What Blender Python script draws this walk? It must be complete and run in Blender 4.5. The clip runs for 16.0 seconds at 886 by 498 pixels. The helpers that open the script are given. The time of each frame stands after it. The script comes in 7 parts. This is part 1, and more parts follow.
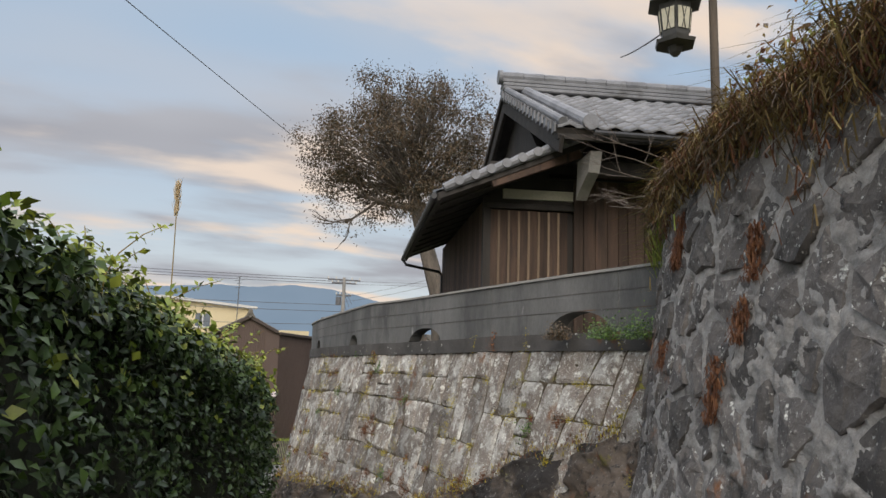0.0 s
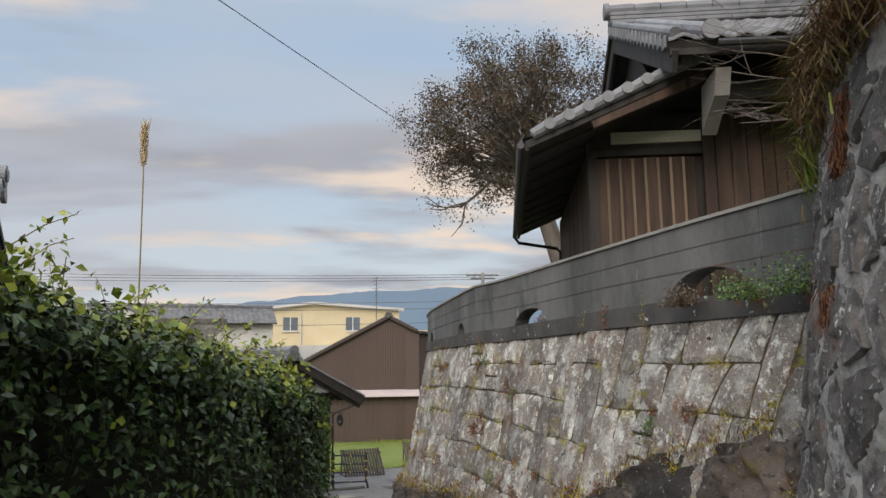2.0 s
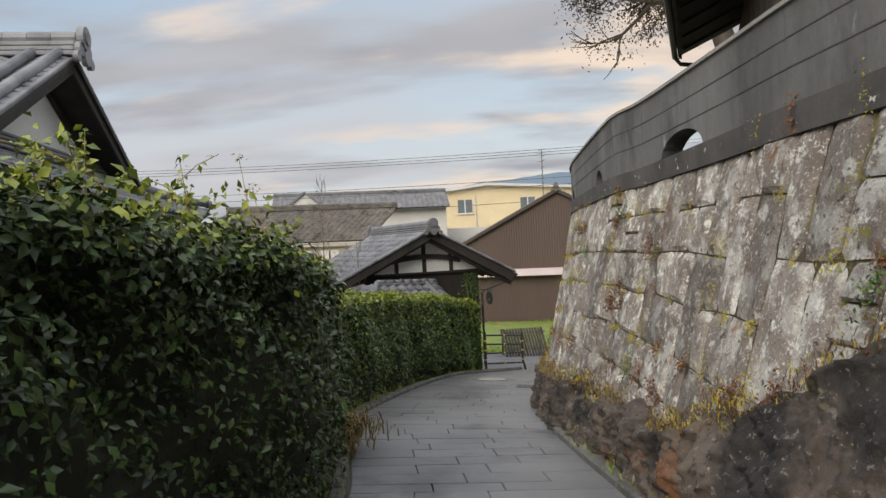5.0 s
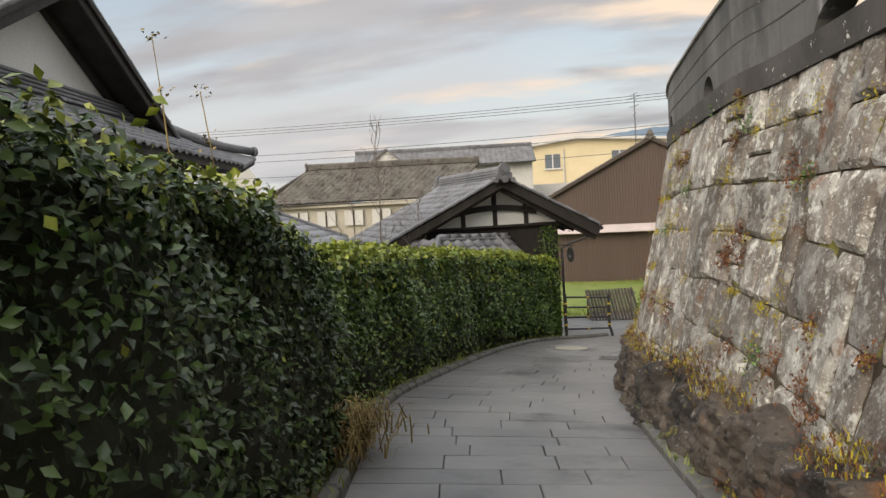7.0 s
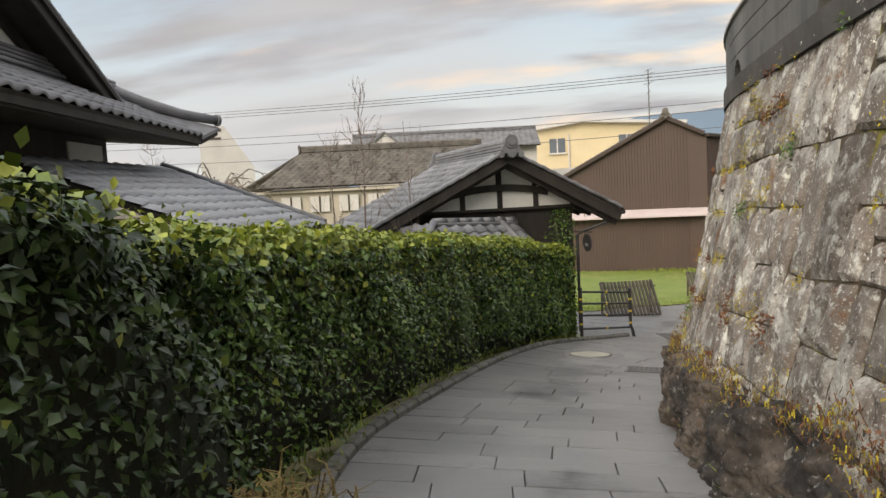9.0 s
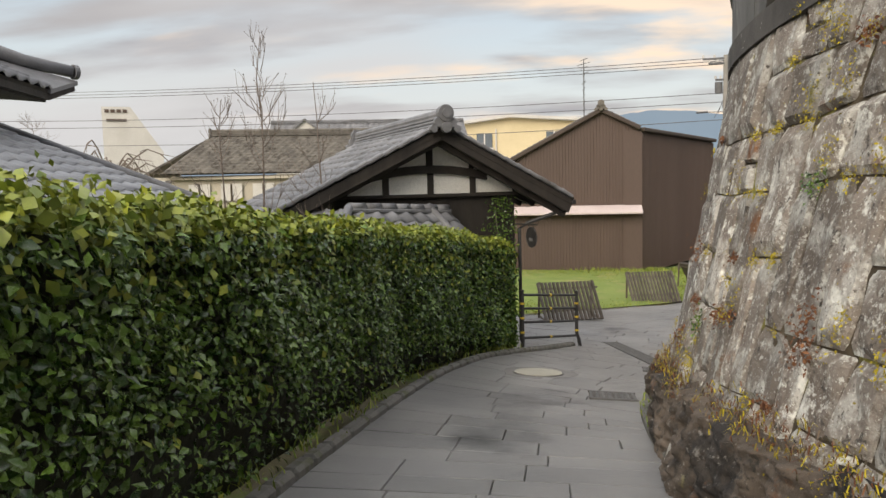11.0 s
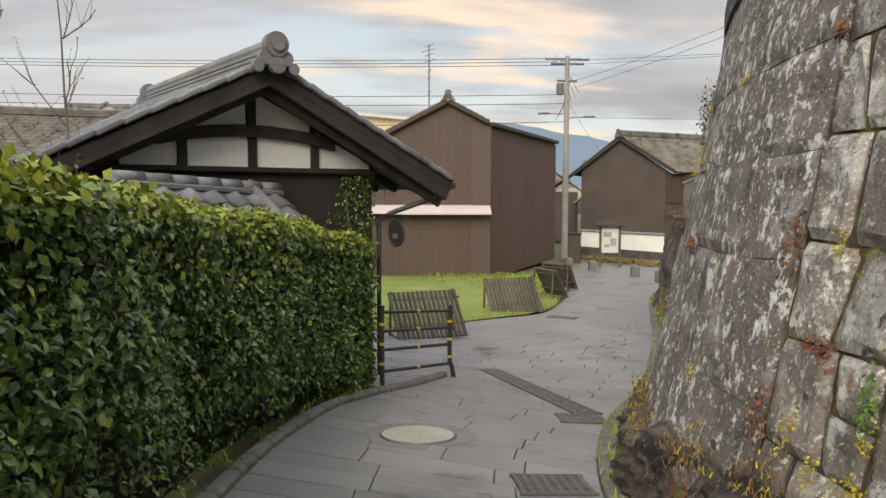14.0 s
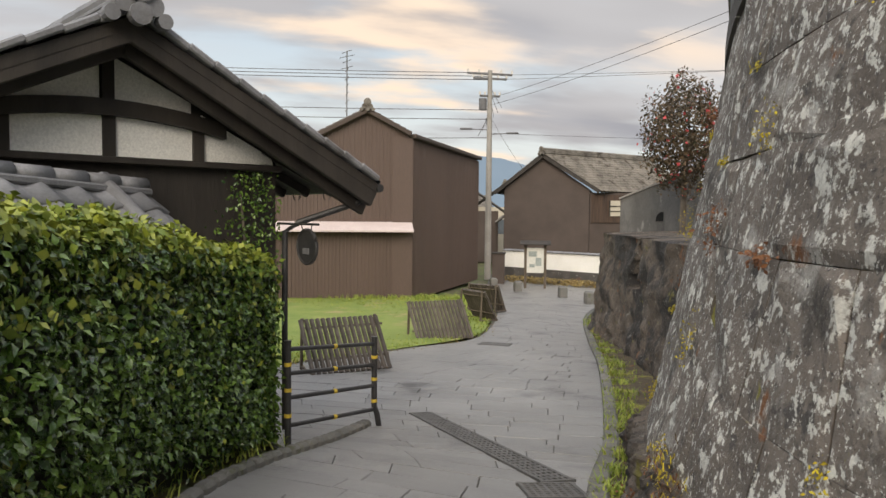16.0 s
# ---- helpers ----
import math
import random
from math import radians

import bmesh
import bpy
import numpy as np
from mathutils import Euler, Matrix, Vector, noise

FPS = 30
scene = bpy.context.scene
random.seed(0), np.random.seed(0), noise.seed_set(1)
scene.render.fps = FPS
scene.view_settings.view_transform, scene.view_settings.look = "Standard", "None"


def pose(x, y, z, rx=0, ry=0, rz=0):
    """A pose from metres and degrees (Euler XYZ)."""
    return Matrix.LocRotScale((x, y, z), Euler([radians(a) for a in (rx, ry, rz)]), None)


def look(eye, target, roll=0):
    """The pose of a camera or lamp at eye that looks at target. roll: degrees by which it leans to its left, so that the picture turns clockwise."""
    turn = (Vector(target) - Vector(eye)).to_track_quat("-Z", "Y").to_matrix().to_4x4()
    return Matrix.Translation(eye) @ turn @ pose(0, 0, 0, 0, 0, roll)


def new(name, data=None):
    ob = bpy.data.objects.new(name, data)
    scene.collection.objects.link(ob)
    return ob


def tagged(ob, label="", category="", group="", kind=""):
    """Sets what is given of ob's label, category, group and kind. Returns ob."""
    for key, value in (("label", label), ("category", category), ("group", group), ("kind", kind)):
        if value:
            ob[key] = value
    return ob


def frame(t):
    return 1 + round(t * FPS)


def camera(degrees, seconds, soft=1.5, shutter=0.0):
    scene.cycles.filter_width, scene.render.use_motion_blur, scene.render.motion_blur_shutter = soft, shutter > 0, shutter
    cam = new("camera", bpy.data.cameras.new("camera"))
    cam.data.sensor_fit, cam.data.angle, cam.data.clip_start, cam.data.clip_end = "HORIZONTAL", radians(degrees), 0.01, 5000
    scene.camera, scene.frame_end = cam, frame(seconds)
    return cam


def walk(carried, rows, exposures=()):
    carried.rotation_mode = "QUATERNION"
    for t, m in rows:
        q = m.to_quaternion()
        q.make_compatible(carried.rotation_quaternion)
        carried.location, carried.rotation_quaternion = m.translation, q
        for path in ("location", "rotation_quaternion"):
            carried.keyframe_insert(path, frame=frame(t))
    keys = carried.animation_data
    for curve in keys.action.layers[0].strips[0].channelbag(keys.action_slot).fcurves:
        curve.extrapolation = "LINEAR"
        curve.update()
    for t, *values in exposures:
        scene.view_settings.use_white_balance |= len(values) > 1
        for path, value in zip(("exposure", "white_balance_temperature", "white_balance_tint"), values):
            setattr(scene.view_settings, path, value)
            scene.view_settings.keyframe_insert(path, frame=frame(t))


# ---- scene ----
cam = camera(63.1, 16.0)
METRES, EYE, TILT, LEAN, TURN = 14.0, 1.28, 0.0, 0.0, 0.0
ROWS = [
    (0.0, 0.0, 0.0, 0.0, -0.25, 8.78, -1.65),
    (0.5, 0.0105, 0.0233, -0.0024, 2.84, 9.24, -0.91),
    (1.0, 0.0214, 0.0482, -0.0035, 6.16, 9.22, -0.21),
    (1.5, 0.0287, 0.0747, -0.0057, 9.21, 8.96, 0.34),
    (2.0, 0.0349, 0.1006, -0.0076, 11.9, 8.48, 0.73),
    (2.5, 0.0405, 0.1259, -0.0111, 14.27, 7.6, 1.1),
    (3.0, 0.0438, 0.1523, -0.0137, 16.56, 6.25, 1.52),
    (3.5, 0.0456, 0.1774, -0.016, 19.06, 4.52, 1.91),
    (4.0, 0.0467, 0.2022, -0.02, 21.49, 2.8, 2.22),
    (4.5, 0.0447, 0.2311, -0.0233, 24.09, 1.05, 2.43),
    (5.0, 0.0424, 0.2619, -0.0269, 26.52, -0.34, 2.58),
    (7.5, -0.0128, 0.4189, -0.0434, 34.52, -3.6, 3.22),
    (8.0, -0.0311, 0.4482, -0.045, 34.86, -3.91, 3.24),
    (10.5, -0.1228, 0.595, -0.0598, 29.55, -4.66, 1.8),
    (11.0, -0.1413, 0.6242, -0.0632, 27.78, -4.74, 1.42),
    (11.5, -0.1586, 0.6543, -0.0671, 25.87, -4.8, 1.07),
    (12.0, -0.1772, 0.6845, -0.0706, 23.76, -4.83, 0.73),
    (12.5, -0.194, 0.7153, -0.0743, 21.4, -4.85, 0.42),
    (13.0, -0.2101, 0.7458, -0.0778, 18.97, -4.82, 0.22),
    (13.5, -0.226, 0.7755, -0.0808, 16.56, -4.73, 0.04),
    (14.0, -0.2387, 0.8053, -0.0838, 14.27, -4.52, -0.08),
    (14.5, -0.2499, 0.833, -0.0854, 12.19, -4.17, -0.23),
    (15.0, -0.2586, 0.8596, -0.088, 10.31, -3.73, -0.37),
    (15.5, -0.2648, 0.8856, -0.0907, 8.79, -3.25, -0.5),
    (16.0, -0.2705, 0.9115, -0.0936, 7.68, -2.86, -0.57),
]
EXPOSURES = [(0.0, 0.06, 6800, 10), (3.5, 0.06, 6750, 10), (5.0, 0.15, 7000, 10), (8.0, 0.33, 7500, 10), (11.0, 0.35, 7500, 10), (16.0, 0.37, 7400, 10)]
walk(cam, [(t, pose(0, 0, EYE, TILT, LEAN, TURN) @ pose(METRES * x, METRES * y, METRES * z, 90 + pitch, roll, yaw)) for t, x, y, z, yaw, pitch, roll in ROWS], EXPOSURES)

# ---- sky, sun, exposure ----
scene.view_settings.exposure = 0.0
world = bpy.data.worlds.new("world")
scene.world = world
world.use_nodes = True
WT = world.node_tree
WT.nodes.clear()


def wnode(kind, **kw):
    n = WT.nodes.new(kind)
    for k, v in kw.items():
        n.inputs[k].default_value = v
    return n


def build_sky():
    out = wnode("ShaderNodeOutputWorld")
    bg = wnode("ShaderNodeBackground", Strength=0.1)
    sky = WT.nodes.new("ShaderNodeTexSky")
    sky.sky_type, sky.sun_disc = "NISHITA", False
    sky.sun_elevation, sky.sun_rotation = radians(30), radians(184)
    tc = wnode("ShaderNodeTexCoord")
    sep = wnode("ShaderNodeSeparateXYZ")
    WT.links.new(tc.outputs["Generated"], sep.inputs[0])
    # project the view direction on a cloud deck, so that bands flatten towards the horizon
    den = wnode("ShaderNodeMath")
    den.operation = "ADD"
    den.inputs[1].default_value = 0.16
    WT.links.new(sep.outputs["Z"], den.inputs[0])
    comb = wnode("ShaderNodeCombineXYZ")
    for i, ax in enumerate("XY"):
        dv = wnode("ShaderNodeMath")
        dv.operation = "DIVIDE"
        WT.links.new(sep.outputs[ax], dv.inputs[0])
        WT.links.new(den.outputs[0], dv.inputs[1])
        WT.links.new(dv.outputs[0], comb.inputs[i])
    mp = wnode("ShaderNodeMapping")
    turn = wnode("ShaderNodeMapping")
    turn.inputs["Rotation"].default_value = (0, 0, radians(-22))
    WT.links.new(comb.outputs[0], turn.inputs["Vector"])
    mp.inputs["Scale"].default_value = (0.46, 0.92, 1.0)
    WT.links.new(turn.outputs[0], mp.inputs["Vector"])

    def layer(scale, detail, lo, hi, shift):
        m2 = wnode("ShaderNodeMapping")
        m2.inputs["Location"].default_value = shift
        WT.links.new(mp.outputs[0], m2.inputs["Vector"])
        nz = wnode("ShaderNodeTexNoise", Scale=scale, Detail=detail, Roughness=0.5, Distortion=0.1)
        WT.links.new(m2.outputs[0], nz.inputs["Vector"])
        r = wnode("ShaderNodeMapRange")
        r.interpolation_type = "SMOOTHSTEP"
        r.inputs["From Min"].default_value, r.inputs["From Max"].default_value = lo, hi
        WT.links.new(nz.outputs["Fac"], r.inputs["Value"])
        return r.outputs[0]

    def mixc(fac, a, b):
        m = WT.nodes.new("ShaderNodeMix")
        m.data_type = "RGBA"
        for sock, v in ((m.inputs["Factor"], fac), (m.inputs["A"], a), (m.inputs["B"], b)):
            if isinstance(v, (tuple, float)):
                sock.default_value = v
            else:
                WT.links.new(v, sock)
        return m.outputs["Result"]

    base = mixc(0.8, sky.outputs[0], (4.2, 5.7, 7.6, 1))
    # paler towards the horizon
    hz = wnode("ShaderNodeMapRange")
    hz.inputs["From Min"].default_value, hz.inputs["From Max"].default_value = 0.30, 0.02
    WT.links.new(sep.outputs["Z"], hz.inputs["Value"])
    base = mixc(hz.outputs[0], base, (6.3, 6.8, 7.1, 1))
    grey = mixc(layer(1.5, 7, 0.43, 0.63, (3.1, 1.7, 0)), base, (3.6, 3.75, 4.3, 1))
    warm = mixc(layer(1.9, 6, 0.52, 0.66, (7.3, 0.2, 0)), grey, (8.2, 6.9, 5.9, 1))
    dark = mixc(layer(1.4, 6, 0.53, 0.68, (1.2, 5.9, 0)), warm, (2.9, 3.1, 3.75, 1))
    up = mixc(layer(0.9, 3, 0.4, 0.7, (9.0, 4.0, 0)), dark, (5.2, 5.5, 6.2, 1))
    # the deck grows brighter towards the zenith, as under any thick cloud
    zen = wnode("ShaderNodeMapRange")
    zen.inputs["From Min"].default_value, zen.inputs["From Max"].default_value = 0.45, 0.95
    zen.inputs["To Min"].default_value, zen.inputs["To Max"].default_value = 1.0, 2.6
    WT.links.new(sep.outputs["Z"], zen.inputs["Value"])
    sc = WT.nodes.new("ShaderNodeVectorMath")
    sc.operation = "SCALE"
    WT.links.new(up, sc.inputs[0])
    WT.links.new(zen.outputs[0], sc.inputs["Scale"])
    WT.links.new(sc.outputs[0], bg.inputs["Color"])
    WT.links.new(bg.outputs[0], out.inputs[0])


build_sky()
sun_data = bpy.data.lights.new("sun", "SUN")
sun_data.energy, sun_data.angle, sun_data.color = 2.3, radians(40), (1.0, 0.94, 0.86)
sun = new("sun", sun_data)
sun.matrix_basis = look((0, 0, 14), (1.5, 24, 0))


# ---- materials ----
def rgba(c):
    return (*c, 1.0)


def mat(name, c1, c2, scale=3.0, rough=0.85, bump=0.25, bscale=45.0, metal=0.0, rnd=0.0, spots=(), island=False, stretch=(1, 1, 1), spec=0.5):
    """A surface with two tones, fine relief, and stains or lichen as (colour, scale, low, high)."""
    m = bpy.data.materials.new(name)
    m.use_nodes = True
    nt = m.node_tree
    b = nt.nodes["Principled BSDF"]
    geo = nt.nodes.new("ShaderNodeNewGeometry")
    mp = nt.nodes.new("ShaderNodeMapping")
    mp.inputs["Scale"].default_value = stretch
    nt.links.new(geo.outputs["Position"], mp.inputs["Vector"])

    def noise_fac(s, detail=5.0, r=0.6):
        n = nt.nodes.new("ShaderNodeTexNoise")
        n.inputs["Scale"].default_value, n.inputs["Detail"].default_value, n.inputs["Roughness"].default_value = s, detail, r
        nt.links.new(mp.outputs[0], n.inputs["Vector"])
        return n.outputs["Fac"]

    def ranged(src, lo, hi):
        r = nt.nodes.new("ShaderNodeMapRange")
        r.inputs["From Min"].default_value, r.inputs["From Max"].default_value = lo, hi
        nt.links.new(src, r.inputs["Value"])
        return r.outputs[0]

    def mixed(fac, a, c):
        x = nt.nodes.new("ShaderNodeMix")
        x.data_type = "RGBA"
        nt.links.new(fac, x.inputs["Factor"])
        for s, v in ((x.inputs["A"], a), (x.inputs["B"], c)):
            if isinstance(v, tuple):
                s.default_value = rgba(v)
            else:
                nt.links.new(v, s)
        return x.outputs["Result"]

    if island:
        col = mixed(geo.outputs["Random Per Island"], c1, c2)
    else:
        col = mixed(ranged(noise_fac(scale), 0.3, 0.7), c1, c2)
    fine = ranged(noise_fac(bscale, 4.0, 0.7), 0.25, 0.75)
    for sc, ss, lo, hi in spots:
        col = mixed(ranged(noise_fac(ss, 6.0, 0.65), lo, hi), col, sc)
    hsv = nt.nodes.new("ShaderNodeHueSaturation")
    nt.links.new(col, hsv.inputs["Color"])
    val = ranged(fine, 0.0, 1.0)
    mr = nt.nodes.new("ShaderNodeMapRange")
    mr.inputs["To Min"].default_value, mr.inputs["To Max"].default_value = 0.8, 1.2
    nt.links.new(val, mr.inputs["Value"])
    last = mr.outputs[0]
    if rnd:
        oi = nt.nodes.new("ShaderNodeObjectInfo")
        r2 = nt.nodes.new("ShaderNodeMapRange")
        r2.inputs["To Min"].default_value, r2.inputs["To Max"].default_value = 1 - rnd, 1 + rnd
        nt.links.new(oi.outputs["Random"], r2.inputs["Value"])
        mul = nt.nodes.new("ShaderNodeMath")
        mul.operation = "MULTIPLY"
        nt.links.new(last, mul.inputs[0])
        nt.links.new(r2.outputs[0], mul.inputs[1])
        last = mul.outputs[0]
    nt.links.new(last, hsv.inputs["Value"])
    nt.links.new(hsv.outputs[0], b.inputs["Base Color"])
    rr = nt.nodes.new("ShaderNodeMapRange")
    rr.inputs["To Min"].default_value, rr.inputs["To Max"].default_value = max(0.05, rough - 0.12), min(1.0, rough + 0.1)
    nt.links.new(fine, rr.inputs["Value"])
    nt.links.new(rr.outputs[0], b.inputs["Roughness"])
    b.inputs["Metallic"].default_value = metal
    b.inputs["Specular IOR Level"].default_value = spec
    if bump:
        bn = nt.nodes.new("ShaderNodeBump")
        bn.inputs["Strength"].default_value, bn.inputs["Distance"].default_value = bump, 0.02
        nt.links.new(noise_fac(bscale * 0.5, 6.0, 0.7), bn.inputs["Height"])
        nt.links.new(bn.outputs[0], b.inputs["Normal"])
    return m


LICHEN = (0.62, 0.61, 0.56)
MOSS = (0.22, 0.20, 0.04)
RUST = (0.20, 0.085, 0.035)
M_stone = mat("wall_stone", (0.145, 0.118, 0.098), (0.29, 0.25, 0.215), 1.9, 0.93, 1.0, 48, rnd=0.34,
              spots=(((0.13, 0.105, 0.088), 2.3, 0.52, 0.64), ((0.42, 0.40, 0.365), 3.6, 0.50, 0.60), (LICHEN, 9.5, 0.55, 0.63), (LICHEN, 31, 0.58, 0.66), ((0.12, 0.10, 0.085), 52, 0.58, 0.68), ((0.07, 0.06, 0.052), 15, 0.60, 0.66), (RUST, 2.6, 0.62, 0.71), (MOSS, 4.3, 0.66, 0.71), (LICHEN, 75, 0.60, 0.66)))
M_bigstone = mat("wall_block", (0.115, 0.097, 0.084), (0.215, 0.183, 0.158), 1.4, 0.9, 1.0, 34, rnd=0.10,
                 spots=(((0.075, 0.068, 0.063), 9, 0.55, 0.64), (LICHEN, 8.5, 0.58, 0.62), ((0.33, 0.31, 0.285), 3.0, 0.56, 0.66), (LICHEN, 15, 0.57, 0.61), (LICHEN, 55, 0.60, 0.64), ((0.07, 0.06, 0.055), 38, 0.60, 0.66), (RUST, 3.1, 0.65, 0.71), (MOSS, 5.0, 0.68, 0.72), ((0.05, 0.045, 0.04), 2.0, 0.56, 0.7)))
M_joint = mat("wall_joint", (0.05, 0.037, 0.024), (0.105, 0.078, 0.045), 6, 0.95, 0.9, 60, spots=((MOSS, 3.5, 0.55, 0.62), (RUST, 2.8, 0.60, 0.68)))
M_rock = mat("bedrock", (0.075, 0.059, 0.047), (0.165, 0.128, 0.10), 2.4, 0.92, 1.0, 30,
             spots=(((0.028, 0.024, 0.022), 1.1, 0.47, 0.56), (RUST, 2.3, 0.60, 0.70), ((0.04, 0.035, 0.03), 17, 0.56, 0.64), ((0.34, 0.32, 0.29), 6, 0.62, 0.74), ((0.34, 0.32, 0.29), 27, 0.60, 0.72), ((0.17, 0.15, 0.04), 3.0, 0.64, 0.70)))
M_rubble = mat("rubble_stone", (0.085, 0.077, 0.072), (0.18, 0.16, 0.145), 4, 0.88, 1.0, 34, rnd=0.35,
               spots=((LICHEN, 7, 0.62, 0.67), ((0.30, 0.28, 0.25), 40, 0.58, 0.66), (RUST, 1.7, 0.60, 0.68), ((0.05, 0.045, 0.042), 6, 0.56, 0.66), (LICHEN, 24, 0.62, 0.66)))
M_mortar = mat("mortar", (0.27, 0.25, 0.23), (0.45, 0.42, 0.385), 5, 0.95, 0.9, 40, spots=((RUST, 1.7, 0.60, 0.68), ((0.1, 0.09, 0.08), 3, 0.55, 0.65)))
M_concrete = mat("old_concrete", (0.082, 0.081, 0.078), (0.20, 0.195, 0.188), 1.3, 0.88, 0.25, 60, stretch=(1, 1, 0.35),
                 spots=(((0.075, 0.075, 0.075), 2.0, 0.52, 0.68), ((0.42, 0.41, 0.39), 2.8, 0.64, 0.74)))
M_concrete_dark = mat("base_concrete", (0.05, 0.046, 0.043), (0.115, 0.105, 0.098), 2.0, 0.9, 0.4, 50, spots=((LICHEN, 12, 0.64, 0.67), (RUST, 1.6, 0.62, 0.72)))
M_coping = mat("coping", (0.26, 0.25, 0.23), (0.36, 0.34, 0.31), 3, 0.9, 0.4, 60)
M_slab = mat("paving_stone", (0.185, 0.184, 0.184), (0.27, 0.263, 0.257), 1.1, 0.38, 0.25, 70, rnd=0.10, spots=(((0.27, 0.26, 0.25), 1.3, 0.66, 0.76), ((0.07, 0.07, 0.072), 0.8, 0.56, 0.7)))
M_slabbed = mat("paving_joint", (0.075, 0.073, 0.068), (0.115, 0.112, 0.10), 6, 0.9, 0.5, 60)
M_kerb = mat("kerb_stone", (0.10, 0.10, 0.09), (0.19, 0.18, 0.165), 2, 0.85, 0.4, 50, spots=(((0.08, 0.09, 0.03), 3, 0.58, 0.68),))
M_soil = mat("soil", (0.07, 0.06, 0.035), (0.13, 0.12, 0.06), 1.5, 0.95, 0.8, 25, spots=(((0.10, 0.15, 0.03), 1.7, 0.5, 0.6),))
M_lawn = mat("lawn_soil", (0.13, 0.19, 0.035), (0.21, 0.25, 0.06), 1.2, 0.95, 0.8, 30, spots=(((0.30, 0.25, 0.11), 0.9, 0.56, 0.68),))
M_leaf = mat("hedge_leaf", (0.019, 0.052, 0.016), (0.155, 0.255, 0.046), island=True, rough=0.27, bump=0.0)
M_leaf_dark = mat("ivy_leaf", (0.010, 0.026, 0.008), (0.066, 0.115, 0.022), island=True, rough=0.42, bump=0.0)
M_moss = mat("joint_moss", (0.24, 0.18, 0.015), (0.52, 0.42, 0.03), island=True, rough=0.9, bump=0.0)
M_leaf_y = mat("young_leaf", (0.10, 0.155, 0.018), (0.30, 0.33, 0.045), island=True, rough=0.45, bump=0.0)
# near-black colour stands for the shade among the hedges' inner twigs
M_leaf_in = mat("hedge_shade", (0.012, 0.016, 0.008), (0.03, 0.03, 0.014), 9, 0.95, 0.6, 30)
M_drygrass = mat("dry_grass", (0.13, 0.085, 0.03), (0.34, 0.25, 0.09), island=True, rough=0.9, bump=0.0)
M_redweed = mat("red_weed", (0.10, 0.038, 0.02), (0.22, 0.095, 0.04), island=True, rough=0.9, bump=0.0)
M_grass = mat("grass_blade", (0.13, 0.20, 0.025), (0.33, 0.36, 0.07), island=True, rough=0.8, bump=0.0)
M_treeleaf = mat("tree_leaf", (0.035, 0.035, 0.018), (0.16, 0.10, 0.055), island=True, rough=0.5, bump=0.0)
M_bark = mat("bark", (0.09, 0.075, 0.06), (0.18, 0.15, 0.125), 8, 0.95, 0.8, 40, stretch=(1, 1, 0.3))
M_twig = mat("bare_twig", (0.13, 0.10, 0.085), (0.22, 0.18, 0.15), 8, 0.9, 0.2, 40)
M_tile = mat("roof_tile", (0.125, 0.127, 0.135), (0.25, 0.25, 0.262), 2.0, 0.5, 0.25, 45, rnd=0.18, spots=(((0.075, 0.07, 0.065), 1.6, 0.58, 0.72),))
M_tile_old = mat("weathered_tile", (0.10, 0.09, 0.08), (0.22, 0.20, 0.175), 1.5, 0.85, 0.5, 30, rnd=0.2, spots=(((0.06, 0.05, 0.04), 2.6, 0.52, 0.66),))
M_tile_silver = mat("silver_tile", (0.22, 0.225, 0.24), (0.34, 0.345, 0.36), 2, 0.45, 0.2, 40, rnd=0.12)
M_darkwood = mat("dark_timber", (0.018, 0.015, 0.013), (0.045, 0.037, 0.031), 5, 0.75, 0.4, 60, stretch=(1, 1, 0.25))
M_board = mat("weathered_board", (0.042, 0.028, 0.021), (0.115, 0.07, 0.05), 7, 0.85, 0.6, 70, rnd=0.3, stretch=(1, 1, 0.09), spots=(((0.028, 0.02, 0.017), 5, 0.58, 0.7),))
M_batten = mat("pale_batten", (0.14, 0.095, 0.062), (0.27, 0.20, 0.14), 7, 0.85, 0.4, 70, rnd=0.4, stretch=(1, 1, 0.1))
M_plaster = mat("white_plaster", (0.80, 0.785, 0.74), (0.88, 0.865, 0.83), 1.5, 0.9, 0.08, 60, spots=(((0.66, 0.63, 0.57), 1.1, 0.64, 0.78),))
M_cream = mat("cream_panel", (0.46, 0.43, 0.34), (0.56, 0.53, 0.43), 2, 0.85, 0.1, 50)
M_brown = mat("brown_cladding", (0.084, 0.054, 0.044), (0.107, 0.070, 0.057), 0.6, 0.6, 0.05, 30, stretch=(1, 1, 0.25))
M_brown2 = mat("dark_brown_wall", (0.058, 0.043, 0.037), (0.082, 0.061, 0.052), 1.0, 0.8, 0.1, 40)
M_pink = mat("pale_metal_roof", (0.50, 0.41, 0.40), (0.60, 0.51, 0.49), 1.5, 0.5, 0.05, 30)
M_iron = mat("black_iron", (0.022, 0.022, 0.024), (0.045, 0.043, 0.043), 9, 0.5, 0.15, 80)
M_grate = mat("cast_grate", (0.09, 0.088, 0.086), (0.16, 0.155, 0.15), 9, 0.5, 0.2, 80, metal=0.5)
# near-black colour painted for the shade inside drain openings
M_drain_shade = mat("drain_shade", (0.006, 0.006, 0.006), (0.012, 0.012, 0.012), 9, 0.9, 0.0, 80)
M_yellow = mat("yellow_band", (0.55, 0.38, 0.04), (0.65, 0.46, 0.06), 9, 0.6, 0.0, 80)
M_bamboo = mat("dark_slat", (0.055, 0.044, 0.036), (0.11, 0.09, 0.075), 10, 0.7, 0.3, 60, rnd=0.25)
